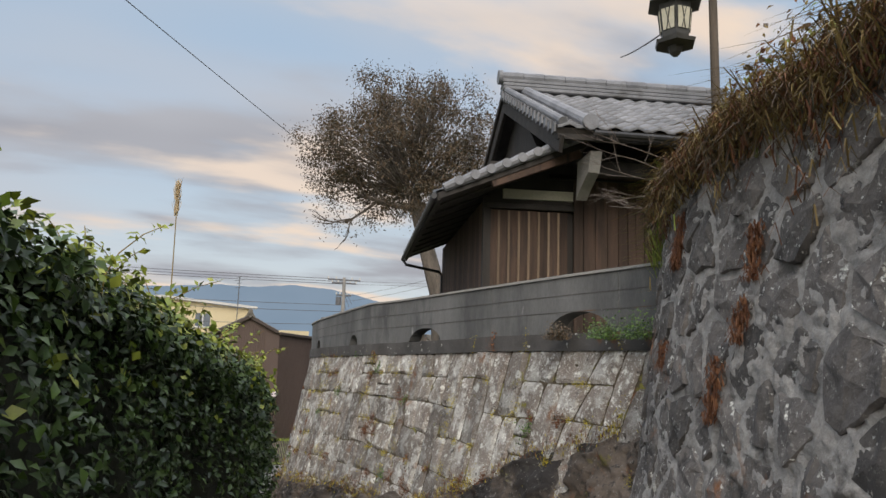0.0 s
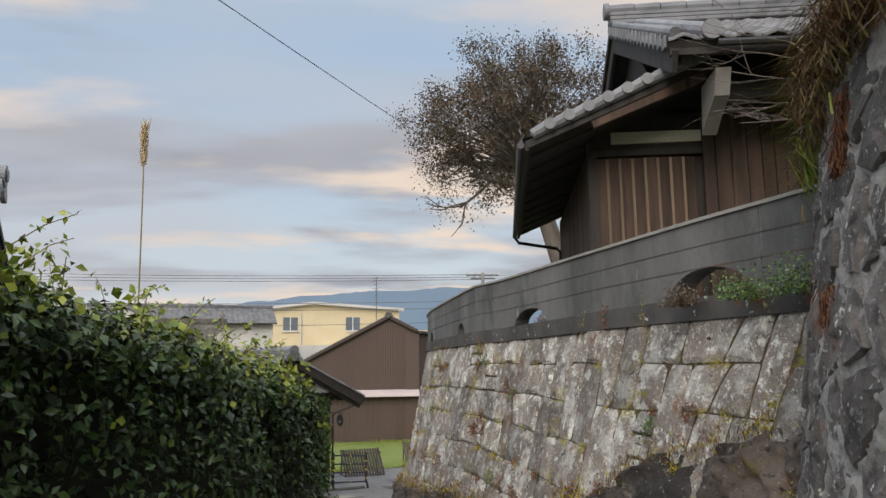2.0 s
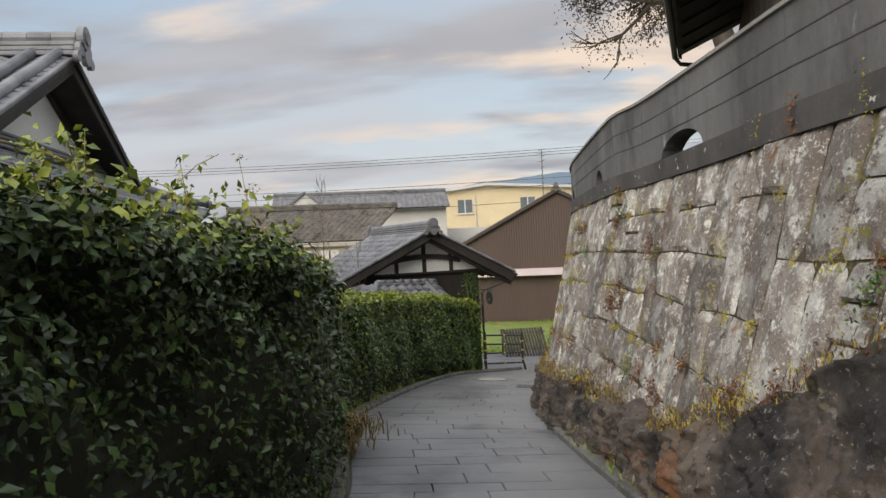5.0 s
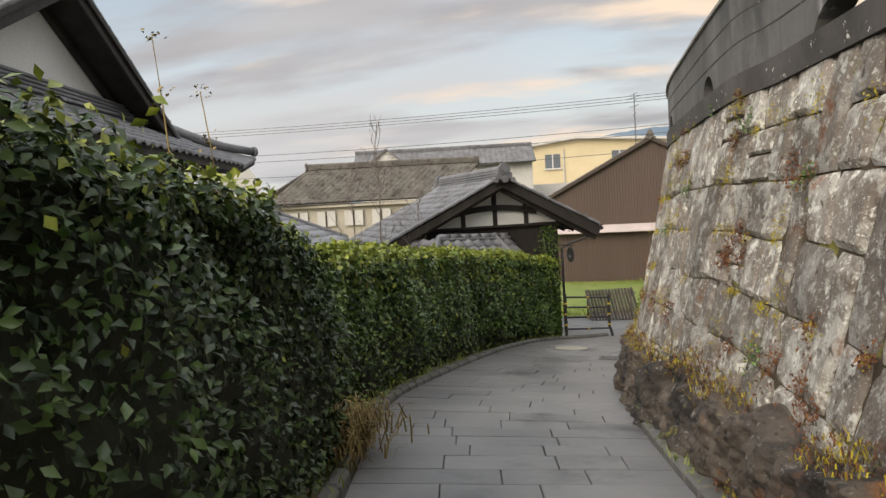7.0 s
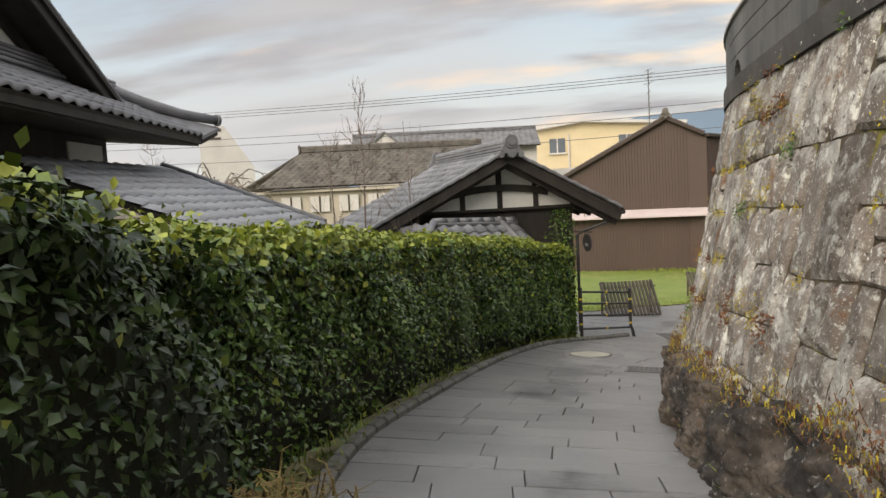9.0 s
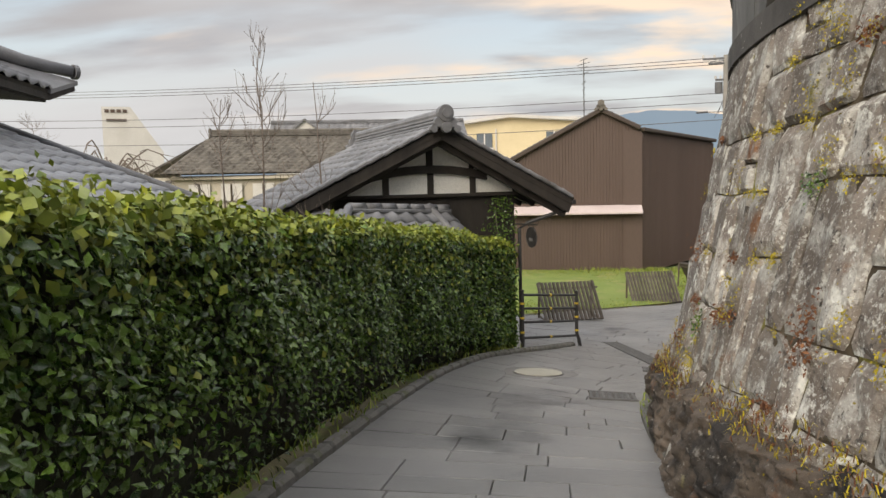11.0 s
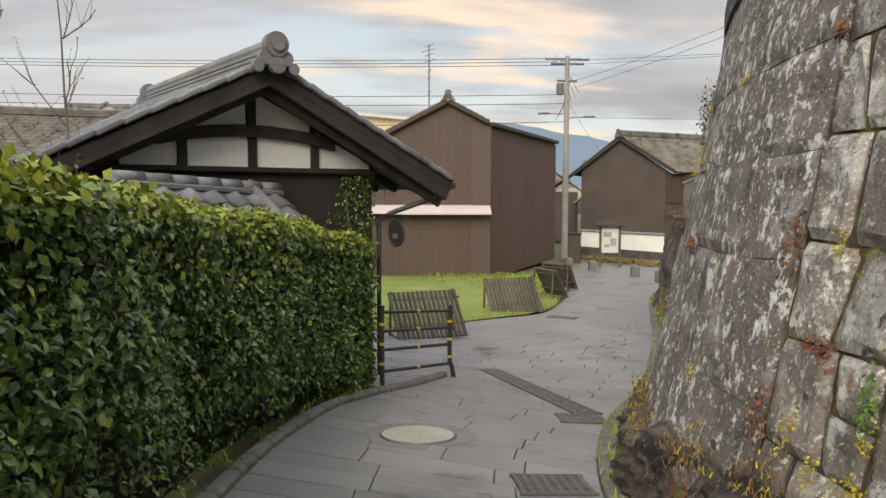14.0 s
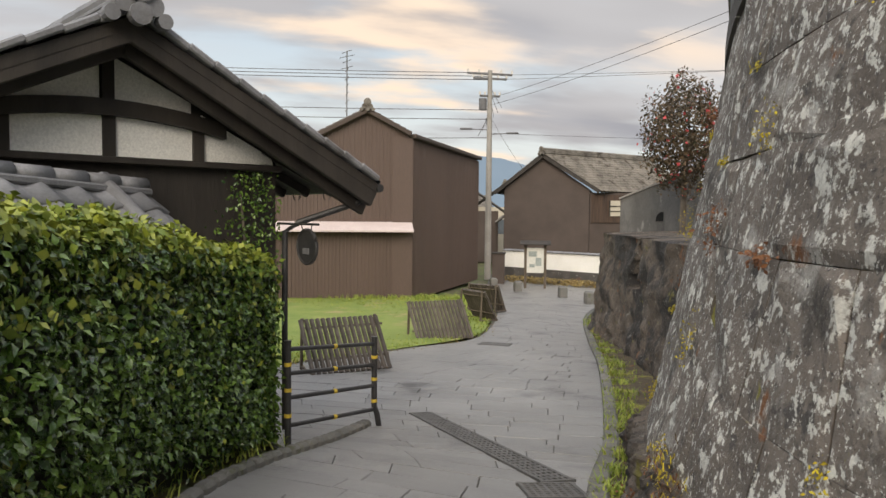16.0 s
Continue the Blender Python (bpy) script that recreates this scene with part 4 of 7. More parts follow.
# ---- the gatehouse behind the clipped hedge ----
def build_gatehouse():
    F = Frame(-6.4, 17.05, 0.62, 0.785)
    gz = ground(17.5) - 0.1
    th = thing("gatehouse", F(0, 1.5, gz), "old gatehouse with white plaster gable, black timbers and grey tile roof", "house")
    wall = Mesh()
    wall.prism([F(-1.3, 0.5, gz), F(1.38, 0.5, gz), F(1.38, 0.5, 0.5), F(0.05, 0.5, 1.12), F(-1.3, 0.5, 0.5)], F.w * 3.0)
    part("wall", wall, M_darkwood, th, "black stained timber wall")
    # plaster fields between the timbers
    for (s0, s1, z0, z1) in ((-1.10, -0.615, 0.335, 0.58), (-0.545, 0.02, 0.335, 0.62), (0.09, 0.66, 0.335, 0.62)):
        part("plaster_panel", fbox(F, s0, s1, 0.47, 0.499, z0, z1), M_plaster, th, "white plaster field")
    tri = Mesh().prism([F(0.735, 0.47, 0.34), F(1.34, 0.47, 0.34), F(1.32, 0.47, 0.40), F(0.735, 0.47, 0.68)], F.w * 0.028)
    part("plaster_panel", tri, M_plaster, th, "white plaster field")
    for k in (-1, 1):
        up = Mesh().prism([F(0.05 + k * 0.045, 0.47, 0.71), F(0.05 + k * 0.60, 0.47, 0.66), F(0.05 + k * 0.60, 0.47, 0.76), F(0.05 + k * 0.045, 0.47, 1.02)], F.w * 0.028)
        part("plaster_panel", up, M_plaster, th, "white plaster field")
    part("tie_beam", fbox(F, -1.32, 1.40, 0.42, 0.5, 0.285, 0.335, bevel=0.008), M_darkwood, th)
    bow = [(-0.80 + 0.17 * i, 0.665 - 0.10 * ((-0.80 + 0.17 * i - 0.05) / 0.85) ** 2) for i in range(11)]
    arch = Mesh()
    for i, (q, z) in enumerate(bow):
        for v, dz in ((0.40, -0.055), (0.48, -0.055), (0.48, 0.055), (0.40, 0.055)):
            arch.v.append(tuple(F(q, v, z + dz)))
    arch.f += [(i * 4 + k, i * 4 + (k + 1) % 4, i * 4 + 4 + (k + 1) % 4, i * 4 + 4 + k) for i in range(10) for k in range(4)]
    arch.f += [(3, 2, 1, 0), (40, 41, 42, 43)]
    part("arched_beam", arch, M_darkwood, th, "bent black beam")
    for s in (-0.585, 0.06, 0.70):
        part("strut", fbox(F, s - 0.042, s + 0.042, 0.445, 0.50, 0.33, 0.66), M_darkwood, th)
    part("king_post", fbox(F, 0.015, 0.095, 0.44, 0.5, 0.6, 1.04), M_darkwood, th)
    # barge boards under the verge
    for s1, z1 in ((2.02, 0.15), (-2.2, 0.08)):
        for off, h, nm in ((0.03, 0.09, "barge_board"), (0.16, 0.05, "inner_barge_board")):
            dz = -0.085 - (0.09 if off > 0.05 else 0)
            part(nm, Mesh().beam(F(0.05, off, 1.20 + dz), F(s1, off, z1 + 0.02 + dz), 0.05, h + 0.06, bevel=0.008), M_darkwood, th, "black barge board")
    gable_roof(th, F, 0.05, 2.0, 0.0, 3.6, 1.20, 0.21, M_tile, True, 0.82, 2.25)
    for s1, z1 in ((2.03, 0.23), (-2.2, 0.13)):
        cap = Mesh()
        a, b = F(0.05, 0.03, 1.235), F(s1, 0.03, z1 + 0.02)
        n = 11
        for i in range(n):
            p, q = a + (b - a) * (i / n), a + (b - a) * ((i + 1.02) / n)
            cap.beam(p + Vector((0, 0, 0.012)), q + Vector((0, 0, -0.004)), 0.15, 0.05, bevel=0.012)
        part("verge_tile", cap, M_tile, th, "row of grey verge tiles")
    # rafters under the road-side eave
    for i in range(8):
        v = 0.5 + i * 0.4
        part("rafter", Mesh().beam(F(1.25, v, 0.46), F(1.95, v, 0.135), 0.06, 0.07), M_darkwood, th)
    gut = Mesh()
    gut.tube([F(2.06, -0.02, 0.17), F(2.06, 3.6, 0.15)], 0.035, 8)
    g = part("gutter", gut, M_iron, th, "dark metal gutter")
    for i in range(3):
        pts = [F(2.06 + 0.04 * math.sin(a), 0.25 + i * 0.5, 0.12 + 0.05 * math.cos(a)) for a in np.linspace(-2.6, 2.6, 8)]
        part("gutter_hook", Mesh().tube(pts, 0.006, 5), M_iron, g)
    part("downpipe", Mesh().tube([F(2.02, 0.12, 0.14), F(1.95, 0.14, 0.05), F(1.55, 0.42, -0.12), F(1.44, 0.46, -0.2), F(1.44, 0.46, gz + 0.1)], 0.026, 8), M_iron, th, "black bent downpipe")
    # low side roof in front of the gable: a short ridge, a slope to the lane, a hip and a round roll
    R0, R1 = Vector((-6.93, 15.75, 0.16)), Vector((-6.50, 17.45, 0.08))
    dn = Vector((0.52, -0.16, -0.40))
    slope(th, R0, R1 - R0, dn, M_tile, True)
    hip = Vector((0.36, -0.80, -0.36))
    slope(th, R0 + Vector((-1.5, 0.35, 0)), Vector((1.5, -0.35, 0)), hip, M_tile, False)
    part("hip_fill", Mesh().prism([R0, R0 + hip, R0 + dn], Vector((0, 0, -0.05))), M_tile, th)
    part("hip_roll", Mesh().tube([R0 + Vector((0, 0, 0.04)), R0 + hip * 0.5 + Vector((0, 0, 0.05)), R0 + hip + Vector((0, 0, 0.06))], 0.055, 12), M_tile, th, "round grey hip tiles", True)
    h0 = R0.lerp(R1, 0.80)
    part("slope_roll", Mesh().tube([h0 + Vector((0, 0, 0.035)), h0 + dn * 0.5 + Vector((0, 0, 0.04)), h0 + dn + Vector((0, 0, 0.045))], 0.055, 12), M_tile, th, "round grey roll tiles", True)
    part("slope_roll_end", Mesh().disc(h0 + Vector((-0.02, 0, 0.05)), 0.07, 0.03, 14, (1, 0, 0)), M_tile, th)
    for k in range(7):
        a, b = R0.lerp(R1, k / 7), R0.lerp(R1, (k + 0.96) / 7)
        part("side_ridge_tile", Mesh().tube([a + Vector((0, 0, 0.055)), b + Vector((0, 0, 0.055))], 0.05, 10, 0.056), M_tile, th, "", True)
    part("side_ridge_course", Mesh().beam(R0 + Vector((0, 0, 0.01)), R1 + Vector((0, 0, 0.01)), 0.15, 0.05, bevel=0.012), M_tile, th)
    part("side_wall", Mesh().prism([R0 + dn * 0.5 + Vector((0, 0, -0.12)), R1 + dn * 0.5 + Vector((0, 0, -0.12)), Vector((-6.9, 17.6, -0.1)), Vector((-7.6, 15.9, -0.1))], Vector((0, 0, -1.6))), M_darkwood, th)
    # round iron sign on a bracket at the corner
    sg = thing("hanging_sign", F(1.42, 0.2, -0.35), "round black iron sign with a cup cut-out, hung on a bracket", "sign")
    c = F(1.46, 0.16, -0.31)
    ring = [c + F.u * 0.0 + (F.w * math.cos(a) + Vector((0, 0, math.sin(a)))) * 0.135 for a in np.linspace(0, 2 * math.pi, 25)]
    part("rim", Mesh().tube(ring, 0.014, 6), M_iron, sg)
    part("plate", Mesh().disc(c - F.u * 0.006, 0.125, 0.012, 24, F.u), M_iron, sg)
    part("cup_emblem", Mesh().box(c - F.u * 0.012 - Vector((0, 0, 0.035)), (0.008, 0.09, 0.05), Matrix((F.u, F.w, Vector((0, 0, 1)))).transposed().to_4x4(), 0.003), M_wire, sg, "pale grey cup shape")
    part("bracket", Mesh().tube([F(1.40, 0.5, -0.13), F(1.46, 0.0, -0.13)], 0.011, 6), M_iron, sg)
    for k in (0.08, 0.24):
        part("chain", Mesh().tube([F(1.455, k, -0.13), F(1.46, 0.16 + (k - 0.16) * 0.6, -0.2)], 0.005, 5), M_iron, sg)
    # ivy on the wall
    rs = np.random.RandomState(8)
    P, N = [], []
    for k in range(900):
        z = rs.uniform(-0.75, 0.27)
        s = 1.12 + rs.normal(0, 0.10 + 0.06 * (z < 0))
        if s > 1.40 or s < 0.7:
            continue
        P.append(F(s, 0.46 - rs.uniform(0, 0.07), z))
        N.append(-F.w)
    iv = thing("ivy", F(1.1, 0.45, -0.8), "green ivy climbing the black gatehouse wall", "climbing plant")
    part("foliage", leaves("foliage", P, N, rs.uniform(0.025, 0.045, len(P)), M_leaf, 4), M_leaf, iv)
    part("stem", Mesh().tube([F(1.1, 0.48, -1.6), F(1.12, 0.47, -0.6), F(1.05, 0.47, 0.1)], 0.012, 5), M_bark, iv)


build_gatehouse()


# ---- the boarded house on the terrace ----
def build_terrace_house():
    F = Frame(0.55, 8.7, 0.99, 0.12)
    th = thing("boarded_house", F(2, 2, 1.45), "weathered boarded house with pale battens under a grey tile roof", "house")
    body = fbox(F, 0.02, 4.2, 0.04, 4.35, 1.3, 3.6)
    part("wall", body, M_darkwood, th)
    # solid gable; the near-black colour paints the shaded void under the roof
    gab = Mesh().prism([F(0.75, -0.1, 3.55), F(0.75, 4.0, 3.55), F(0.75, 1.8, 5.2)], F.u * 3.4)
    part("gable", gab, M_darkwood, th, "shaded dark gable")
    # boards
    x = 0.0
    while x < 1.0:
        w = 0.125
        part("board", fbox(F, x + 0.004, x + w - 0.004, 0.0, 0.035, 1.4, 3.14 + random.uniform(-0.004, 0.004), bevel=0.004), M_board, th)
        part("batten", fbox(F, x - 0.012, x + 0.014, -0.018, 0.003, 1.4, 3.13), M_batten, th, "pale narrow batten")
        x += w
    part("corner_post", fbox(F, -0.07, 0.02, -0.03, 0.07, 1.4, 3.3), M_darkwood, th)
    x = 1.06
    while x < 3.3:
        w = random.uniform(0.10, 0.16)
        part("board", fbox(F, x + 0.003, x + w - 0.003, -0.06 - random.uniform(0, 0.008), -0.02, 1.4, 3.62, bevel=0.004), M_board, th)
        x += w
    part("header_beam", fbox(F, -0.05, 1.08, -0.05, 0.04, 3.15, 3.22, bevel=0.008), M_darkwood, th)
    part("fascia_panel", fbox(F, 0.17, 1.06, -0.04, 0.03, 3.28, 3.40, bevel=0.005), M_cream, th, "cream painted panel")
    part("soffit_wall", fbox(F, 0.0, 1.06, 0.0, 0.04, 3.2, 3.75), M_darkwood, th)
    y = 0.06
    while y < 4.3:
        part("side_board", fbox(F, -0.03, 0.018, y, y + 0.15, 1.35, 3.3, bevel=0.003), M_board, th)
        y += 0.155
    # main roof
    P0 = F(0.5, 1.8, 5.35)
    a = F.u * 3.6
    slope(th, P0, a, F(0, -1.25, 3.82) - F(0, 1.8, 5.35), M_tile, True)
    slope(th, P0, a, F(0, 4.85, 3.82) - F(0, 1.8, 5.35), M_tile, False)
    ridge(th, F(0.5, 1.8, 5.37), F(4.1, 1.8, 5.37), M_tile, 1.15, (False, False))
    part("ridge_end", Mesh().disc(F(0.5, 1.8, 5.60), 0.11, 0.06, 16, -F.u), M_tile, th)
    # verge rolls and the row of small end tiles
    for s, r in ((0.56, 0.05), (0.86, 0.075)):
        part("verge_roll", Mesh().tube([F(s, 1.7, 5.36), F(s, -1.27, 3.88)], r, 10), M_tile, th, "round verge tiles")
    part("roll_end", Mesh().disc(F(0.86, -1.27, 3.88), 0.09, 0.05, 16, -F.w), M_tile, th)
    n = 17
    for i in range(n):
        f = (i + 0.5) / n
        p = F(0.49, 1.8 - 3.05 * f, 5.35 - 1.53 * f)
        part("verge_end_tile", Mesh().box(p + Vector((0, 0, -0.035)), (0.03, 0.11, 0.12), Matrix.Rotation(0.12, 4, "Z"), 0.01), M_tile, th)
    for v1 in (-1.22, 4.8):
        part("barge_board", Mesh().beam(F(0.56, 1.8, 5.14), F(0.56, v1, 3.64), 0.05, 0.20, bevel=0.008), M_darkwood, th, "weathered barge board")
    part("eave_fascia", fbox(F, 0.52, 4.1, -1.22, -1.17, 3.70, 3.79), M_darkwood, th)
    part("eave_gutter", Mesh().tube([F(0.9, -1.30, 3.76), F(4.1, -1.30, 3.73)], 0.035, 8), M_iron, th)
    # plastered eave bracket and the beam beside it
    br = Mesh().prism([F(0.93, -1.10, 3.62), F(0.93, -0.62, 3.62), F(0.93, -0.55, 3.18), F(0.93, -0.72, 3.28), F(0.93, -1.0, 3.40)], F.u * 0.13)
    part("eave_bracket", br, M_coping, th, "grey plastered bracket")
    part("cross_beam", fbox(F, 1.1, 4.0, -0.75, -0.6, 3.45, 3.62, bevel=0.01), M_darkwood, th)
    # side lean-to roof over the path side
    slope(th, F(1.0, -0.72, 3.86), F.w * 5.0, F(-0.72, 0, 3.14) - F(1.0, 0, 3.86), M_tile, False)
    k = 9
    for i in range(k):
        p = F(0.95 - 1.62 * i / k, -0.73, 3.90 - 0.70 * i / k)
        q = F(0.95 - 1.62 * (i + 0.9) / k, -0.73, 3.885 - 0.70 * (i + 0.9) / k)
        wv = Mesh().tube([p, q], 0.062, 10, 0.05)
        wv.disc(p + F.w * -0.02, 0.055, 0.05, 12, -F.w)
        part("scalloped_verge_tile", wv, M_tile, th)
    part("lean_barge", Mesh().beam(F(0.95, -0.68, 3.72), F(-0.1, -0.68, 3.30), 0.05, 0.12, bevel=0.006), M_board, th, "brown weathered barge board")
    part("lean_fascia", Mesh().beam(F(-0.70, -0.7, 3.10), F(-0.70, 4.3, 3.08), 0.04, 0.09), M_darkwood, th)
    part("lean_gutter", Mesh().tube([F(-0.76, -0.72, 3.10), F(-0.76, 4.3, 3.06)], 0.035, 8), M_iron, th)
    part("downpipe", Mesh().tube([F(-0.76, 4.2, 3.04), F(-0.70, 4.2, 2.95), F(-0.1, 4.3, 2.86), F(-0.04, 4.3, 2.8), F(-0.04, 4.3, 1.5)], 0.026, 8), M_iron, th)
    for i in range(9):
        v = -0.4 + i * 0.55
        part("rafter", Mesh().beam(F(0.1, v, 3.42), F(-0.66, v, 3.09), 0.05, 0.06), M_darkwood, th)


build_terrace_house()


# ---- the brown clad house beyond the lawn ----
def ribbed(F, s0, s1, v, z0, z1, pitch=0.11, flip=1):
    """A sheet of upright ribs along s; z1 is the height at s."""
    m = Mesh()
    n = int(abs(s1 - s0) / pitch)
    for i in range(n):
        for f, o in ((0.0, 0.0), (0.6, 0.0), (0.66, 0.022), (0.94, 0.022)):
            s = s0 + (s1 - s0) * (i + f) / n
            m.v += [tuple(F(s, v - o * flip, z0)), tuple(F(s, v - o * flip, z1(s)))]
    k = n * 4
    m.f += [(2 * i, 2 * i + 2, 2 * i + 3, 2 * i + 1) for i in range(k - 1)]
    return m


def build_brown_house():
    F = Frame(-7.75, 34.9, 0.96, 0.28)
    gz = ground(35) - 0.05
    th = thing("brown_house", F(-2, 2, gz), "large brown corrugated-metal house with a tile roof beyond the lawn", "house")
    apex, half = -1.4, 1.35

    def top(s):
        return 3.05 - abs(s - apex) * 0.52
    core = Mesh().prism([F(-6.0, 0.05, gz), F(-0.02, 0.05, gz), F(-0.02, 0.05, top(-0.1)), F(apex, 0.05, 3.02), F(-6.0, 0.05, top(-6.0))], F.w * 7)
    part("wall", core, M_brown2, th)
    part("front_cladding", ribbed(F, -6.0, 0.0, 0.0, gz, lambda s: top(s) - 0.02), M_brown, th, "brown ribbed metal sheet")
    # the flat-topped wing along the lane
    G = Frame(-7.75, 34.9, 1.35, 7.7)
    wing = Mesh().prism([G(-0.02, 0.05, gz), G(8.0, 0.05, gz), G(8.0, 0.05, 2.2), G(-0.02, 0.05, 2.28)], G.w * 1.6)
    part("wing", wing, M_brown2, th)
    part("wing_cladding", ribbed(G, 0.0, 8.0, 0.0, gz, lambda s: 2.22 - 0.012 * s), M_brown, th, "brown ribbed metal sheet")
    part("wing_coping", Mesh().beam(G(-0.05, 0.6, 2.33), G(8.05, 0.6, 2.24), 1.5, 0.14, bevel=0.03), M_brown2, th)
    part("wing_end", Mesh().prism([F(-0.6, -0.03, gz), F(0.02, -0.03, gz), F(0.02, -0.03, 2.25), F(-0.6, -0.03, 2.32)], F.w * 0.06), M_brown, th)
    for s1 in (-6.2, -0.05):
        part("verge_board", Mesh().beam(F(apex, -0.1, 3.06), F(s1, -0.1, top(s1) + 0.03), 0.22, 0.14, bevel=0.02), M_brown2, th)
    a = F.w * 7.2
    slope(th, F(apex, -0.1, 3.14), a, F(-6.2, 0, top(-6.2) + 0.09) - F(apex, 0, 3.14), M_tile_old)
    slope(th, F(apex, -0.1, 3.14), a, F(-0.05, 0, top(-0.05) + 0.09) - F(apex, 0, 3.14), M_tile_old)
    ridge(th, F(apex, -0.15, 3.12), F(apex, 7.1, 3.12), M_tile_old, 0.9, (True, False))
    pink = Mesh().prism([F(-6.0, 0.0, -0.32), F(0.0, 0.0, -0.32), F(0.02, -0.45, -0.58), F(-6.0, -0.45, -0.58)], Vector((0, 0, -0.05)))
    part("pent_roof", pink, M_pink, th, "pale pink sheet-metal pent roof")
    # roof aerial
    an = thing("roof_aerial", F(apex - 0.6, 0.9, 2.9), "tall thin metal roof aerial on a mast", "aerial")
    b = F(apex - 0.6, 0.9, 2.85)
    part("mast", Mesh().tube([b, b + Vector((0, 0, 2.2))], 0.02, 6), M_wire, an)
    for i, (z, w) in enumerate(((2.15, 0.18), (2.0, 0.28), (1.85, 0.16), (1.65, 0.22), (1.3, 0.1))):
        part("rod", Mesh().tube([b + Vector((-w, 0.1, z)), b + Vector((w, -0.1, z + 0.05))], 0.011, 5), M_wire, an)
    for i in range(6):
        z = 0.3 + i * 0.25
        part("rung", Mesh().tube([b + Vector((-0.05, 0, z)), b + Vector((0.06, 0, z + 0.12))], 0.01, 5), M_wire, an)


build_brown_house()


# ---- houses at the lane's end ----
def build_end_house():
    F = Frame(-5.45, 46.2, 0.99, -0.10)
    gz = ground(46)
    th = thing("storehouse", F(2, 2, gz), "dark brown two-storey house with a weathered tile roof", "house")
    mid, half = 1.75, 2.15
    wall = Mesh().prism([F(0, 0, gz), F(3.85, 0, gz), F(3.85, 0, 1.1), F(mid, 0, 2.55), F(0, 0, 1.1)], F.w * 6)
    part("wall", wall, M_brown2, th)
    a = F.w * 6.3 + F.u * 5.5
    ax = F.w * 6.3
    # the long slope faces the lane's end
    slope(th, F(mid, -0.2, 2.72), ax, F(-0.45, 0, 0.95) - F(mid, 0, 2.72), M_tile_old)
    slope(th, F(mid, -0.2, 2.72), a * 0.9, F(4.4, 0, 1.0) - F(mid, 0, 2.72), M_tile_old)
    ridge(th, F(mid, -0.2, 2.72), F(mid, -0.2, 2.72) + a * 0.9, M_tile_old, 0.9)
    for s1, z1 in ((-0.45, 0.9), (4.3, 0.98)):
        part("barge_board", Mesh().beam(F(mid, -0.2, 2.6), F(s1, -0.2, z1), 0.06, 0.16), M_darkwood, th)
    side = Mesh().prism([F(3.87, 0.0, gz), F(8.2, 2.0, gz), F(8.2, 2.0, 0.95), F(3.87, 0.0, 0.95)], F.w * 3)
    part("side_wall", side, M_brown2, th)
    wd = Mesh().prism([F(3.95, -0.02, -0.4), F(5.9, 0.88, -0.4), F(5.9, 0.88, 0.85), F(3.95, -0.02, 0.85)], F.w * 0.04)
    part("boarding", wd, M_board, th, "brown boarded upper wall")
    win = part("window", Mesh().prism([F(4.75, 0.30, -0.1), F(5.45, 0.63, -0.1), F(5.45, 0.63, 0.6), F(4.75, 0.30, 0.6)], F.w * 0.04), M_beige, th, "small papered window")
    for z in (0.12, 0.35):
        part("glazing_bar", Mesh().beam(F(4.75, 0.28, z), F(5.45, 0.61, z), 0.03, 0.04), M_darkwood, win)
    for s, v in ((4.75, 0.28), (5.45, 0.61)):
        part("jamb", Mesh().beam(F(s, v, -0.1), F(s, v, 0.6), 0.05, 0.05), M_darkwood, win)
    # white boundary wall
    bw = thing("boundary_wall", (-2.5, 42.8, ground(43)), "low white plaster boundary wall on a dark base with tile coping", "wall", kind="structure")
    p, q = Vector((-5.3, 44.6, 0)), Vector((1.6, 39.6, 0))
    z0 = ground(43) - 0.1
    up = Vector((0, 0, 1))
    part("base", Mesh().beam(p + up * (z0 + 0.3), q + up * (z0 + 0.3), 0.3, 0.72), M_concrete_dark, bw)
    part("plaster", Mesh().beam(p + up * (z0 + 1.0), q + up * (z0 + 1.0), 0.24, 0.70), M_plaster, bw)
    cop = Mesh()
    n = 34
    for i in range(n):
        a0, b0 = p + (q - p) * (i / n), p + (q - p) * ((i + 0.9) / n)
        cop.beam(a0 + up * (z0 + 1.39), b0 + up * (z0 + 1.39), 0.42, 0.08, bevel=0.03)
    part("coping_tile", cop, M_tile, bw)
    # far houses seen in the gap behind the pole
    for x, y, w, h, roof, mt in ((-8.2, 58, 3.6, 3.2, 1.5, M_brown2), (-6.4, 66, 4.2, 3.6, 1.7, M_beige), (-4.6, 54, 2.4, 2.6, 1.2, M_brown2), (6, 60, 7, 3.2, 1.6, M_brown2), (12, 52, 7, 3.6, 1.6, M_beige)):
        z = ground(y)
        H = Frame(x, y, 1, 0.06)
        t2 = thing("far_house", H(0, 0, z), "distant old house with a grey tile roof", "house", "houses beyond the lane")
        part("wall", fbox(H, -w / 2, w / 2, 0, 5, z, z + h), mt, t2)
        gable_roof(t2, H, 0, w / 2 + 0.5, -0.4, 5.3, z + h + roof, z + h - 0.1, M_tile_old)
        part("window", fbox(H, -w * 0.3, w * 0.05, -0.03, 0.0, z + h * 0.45, z + h * 0.75), M_glass, t2)


build_end_house()


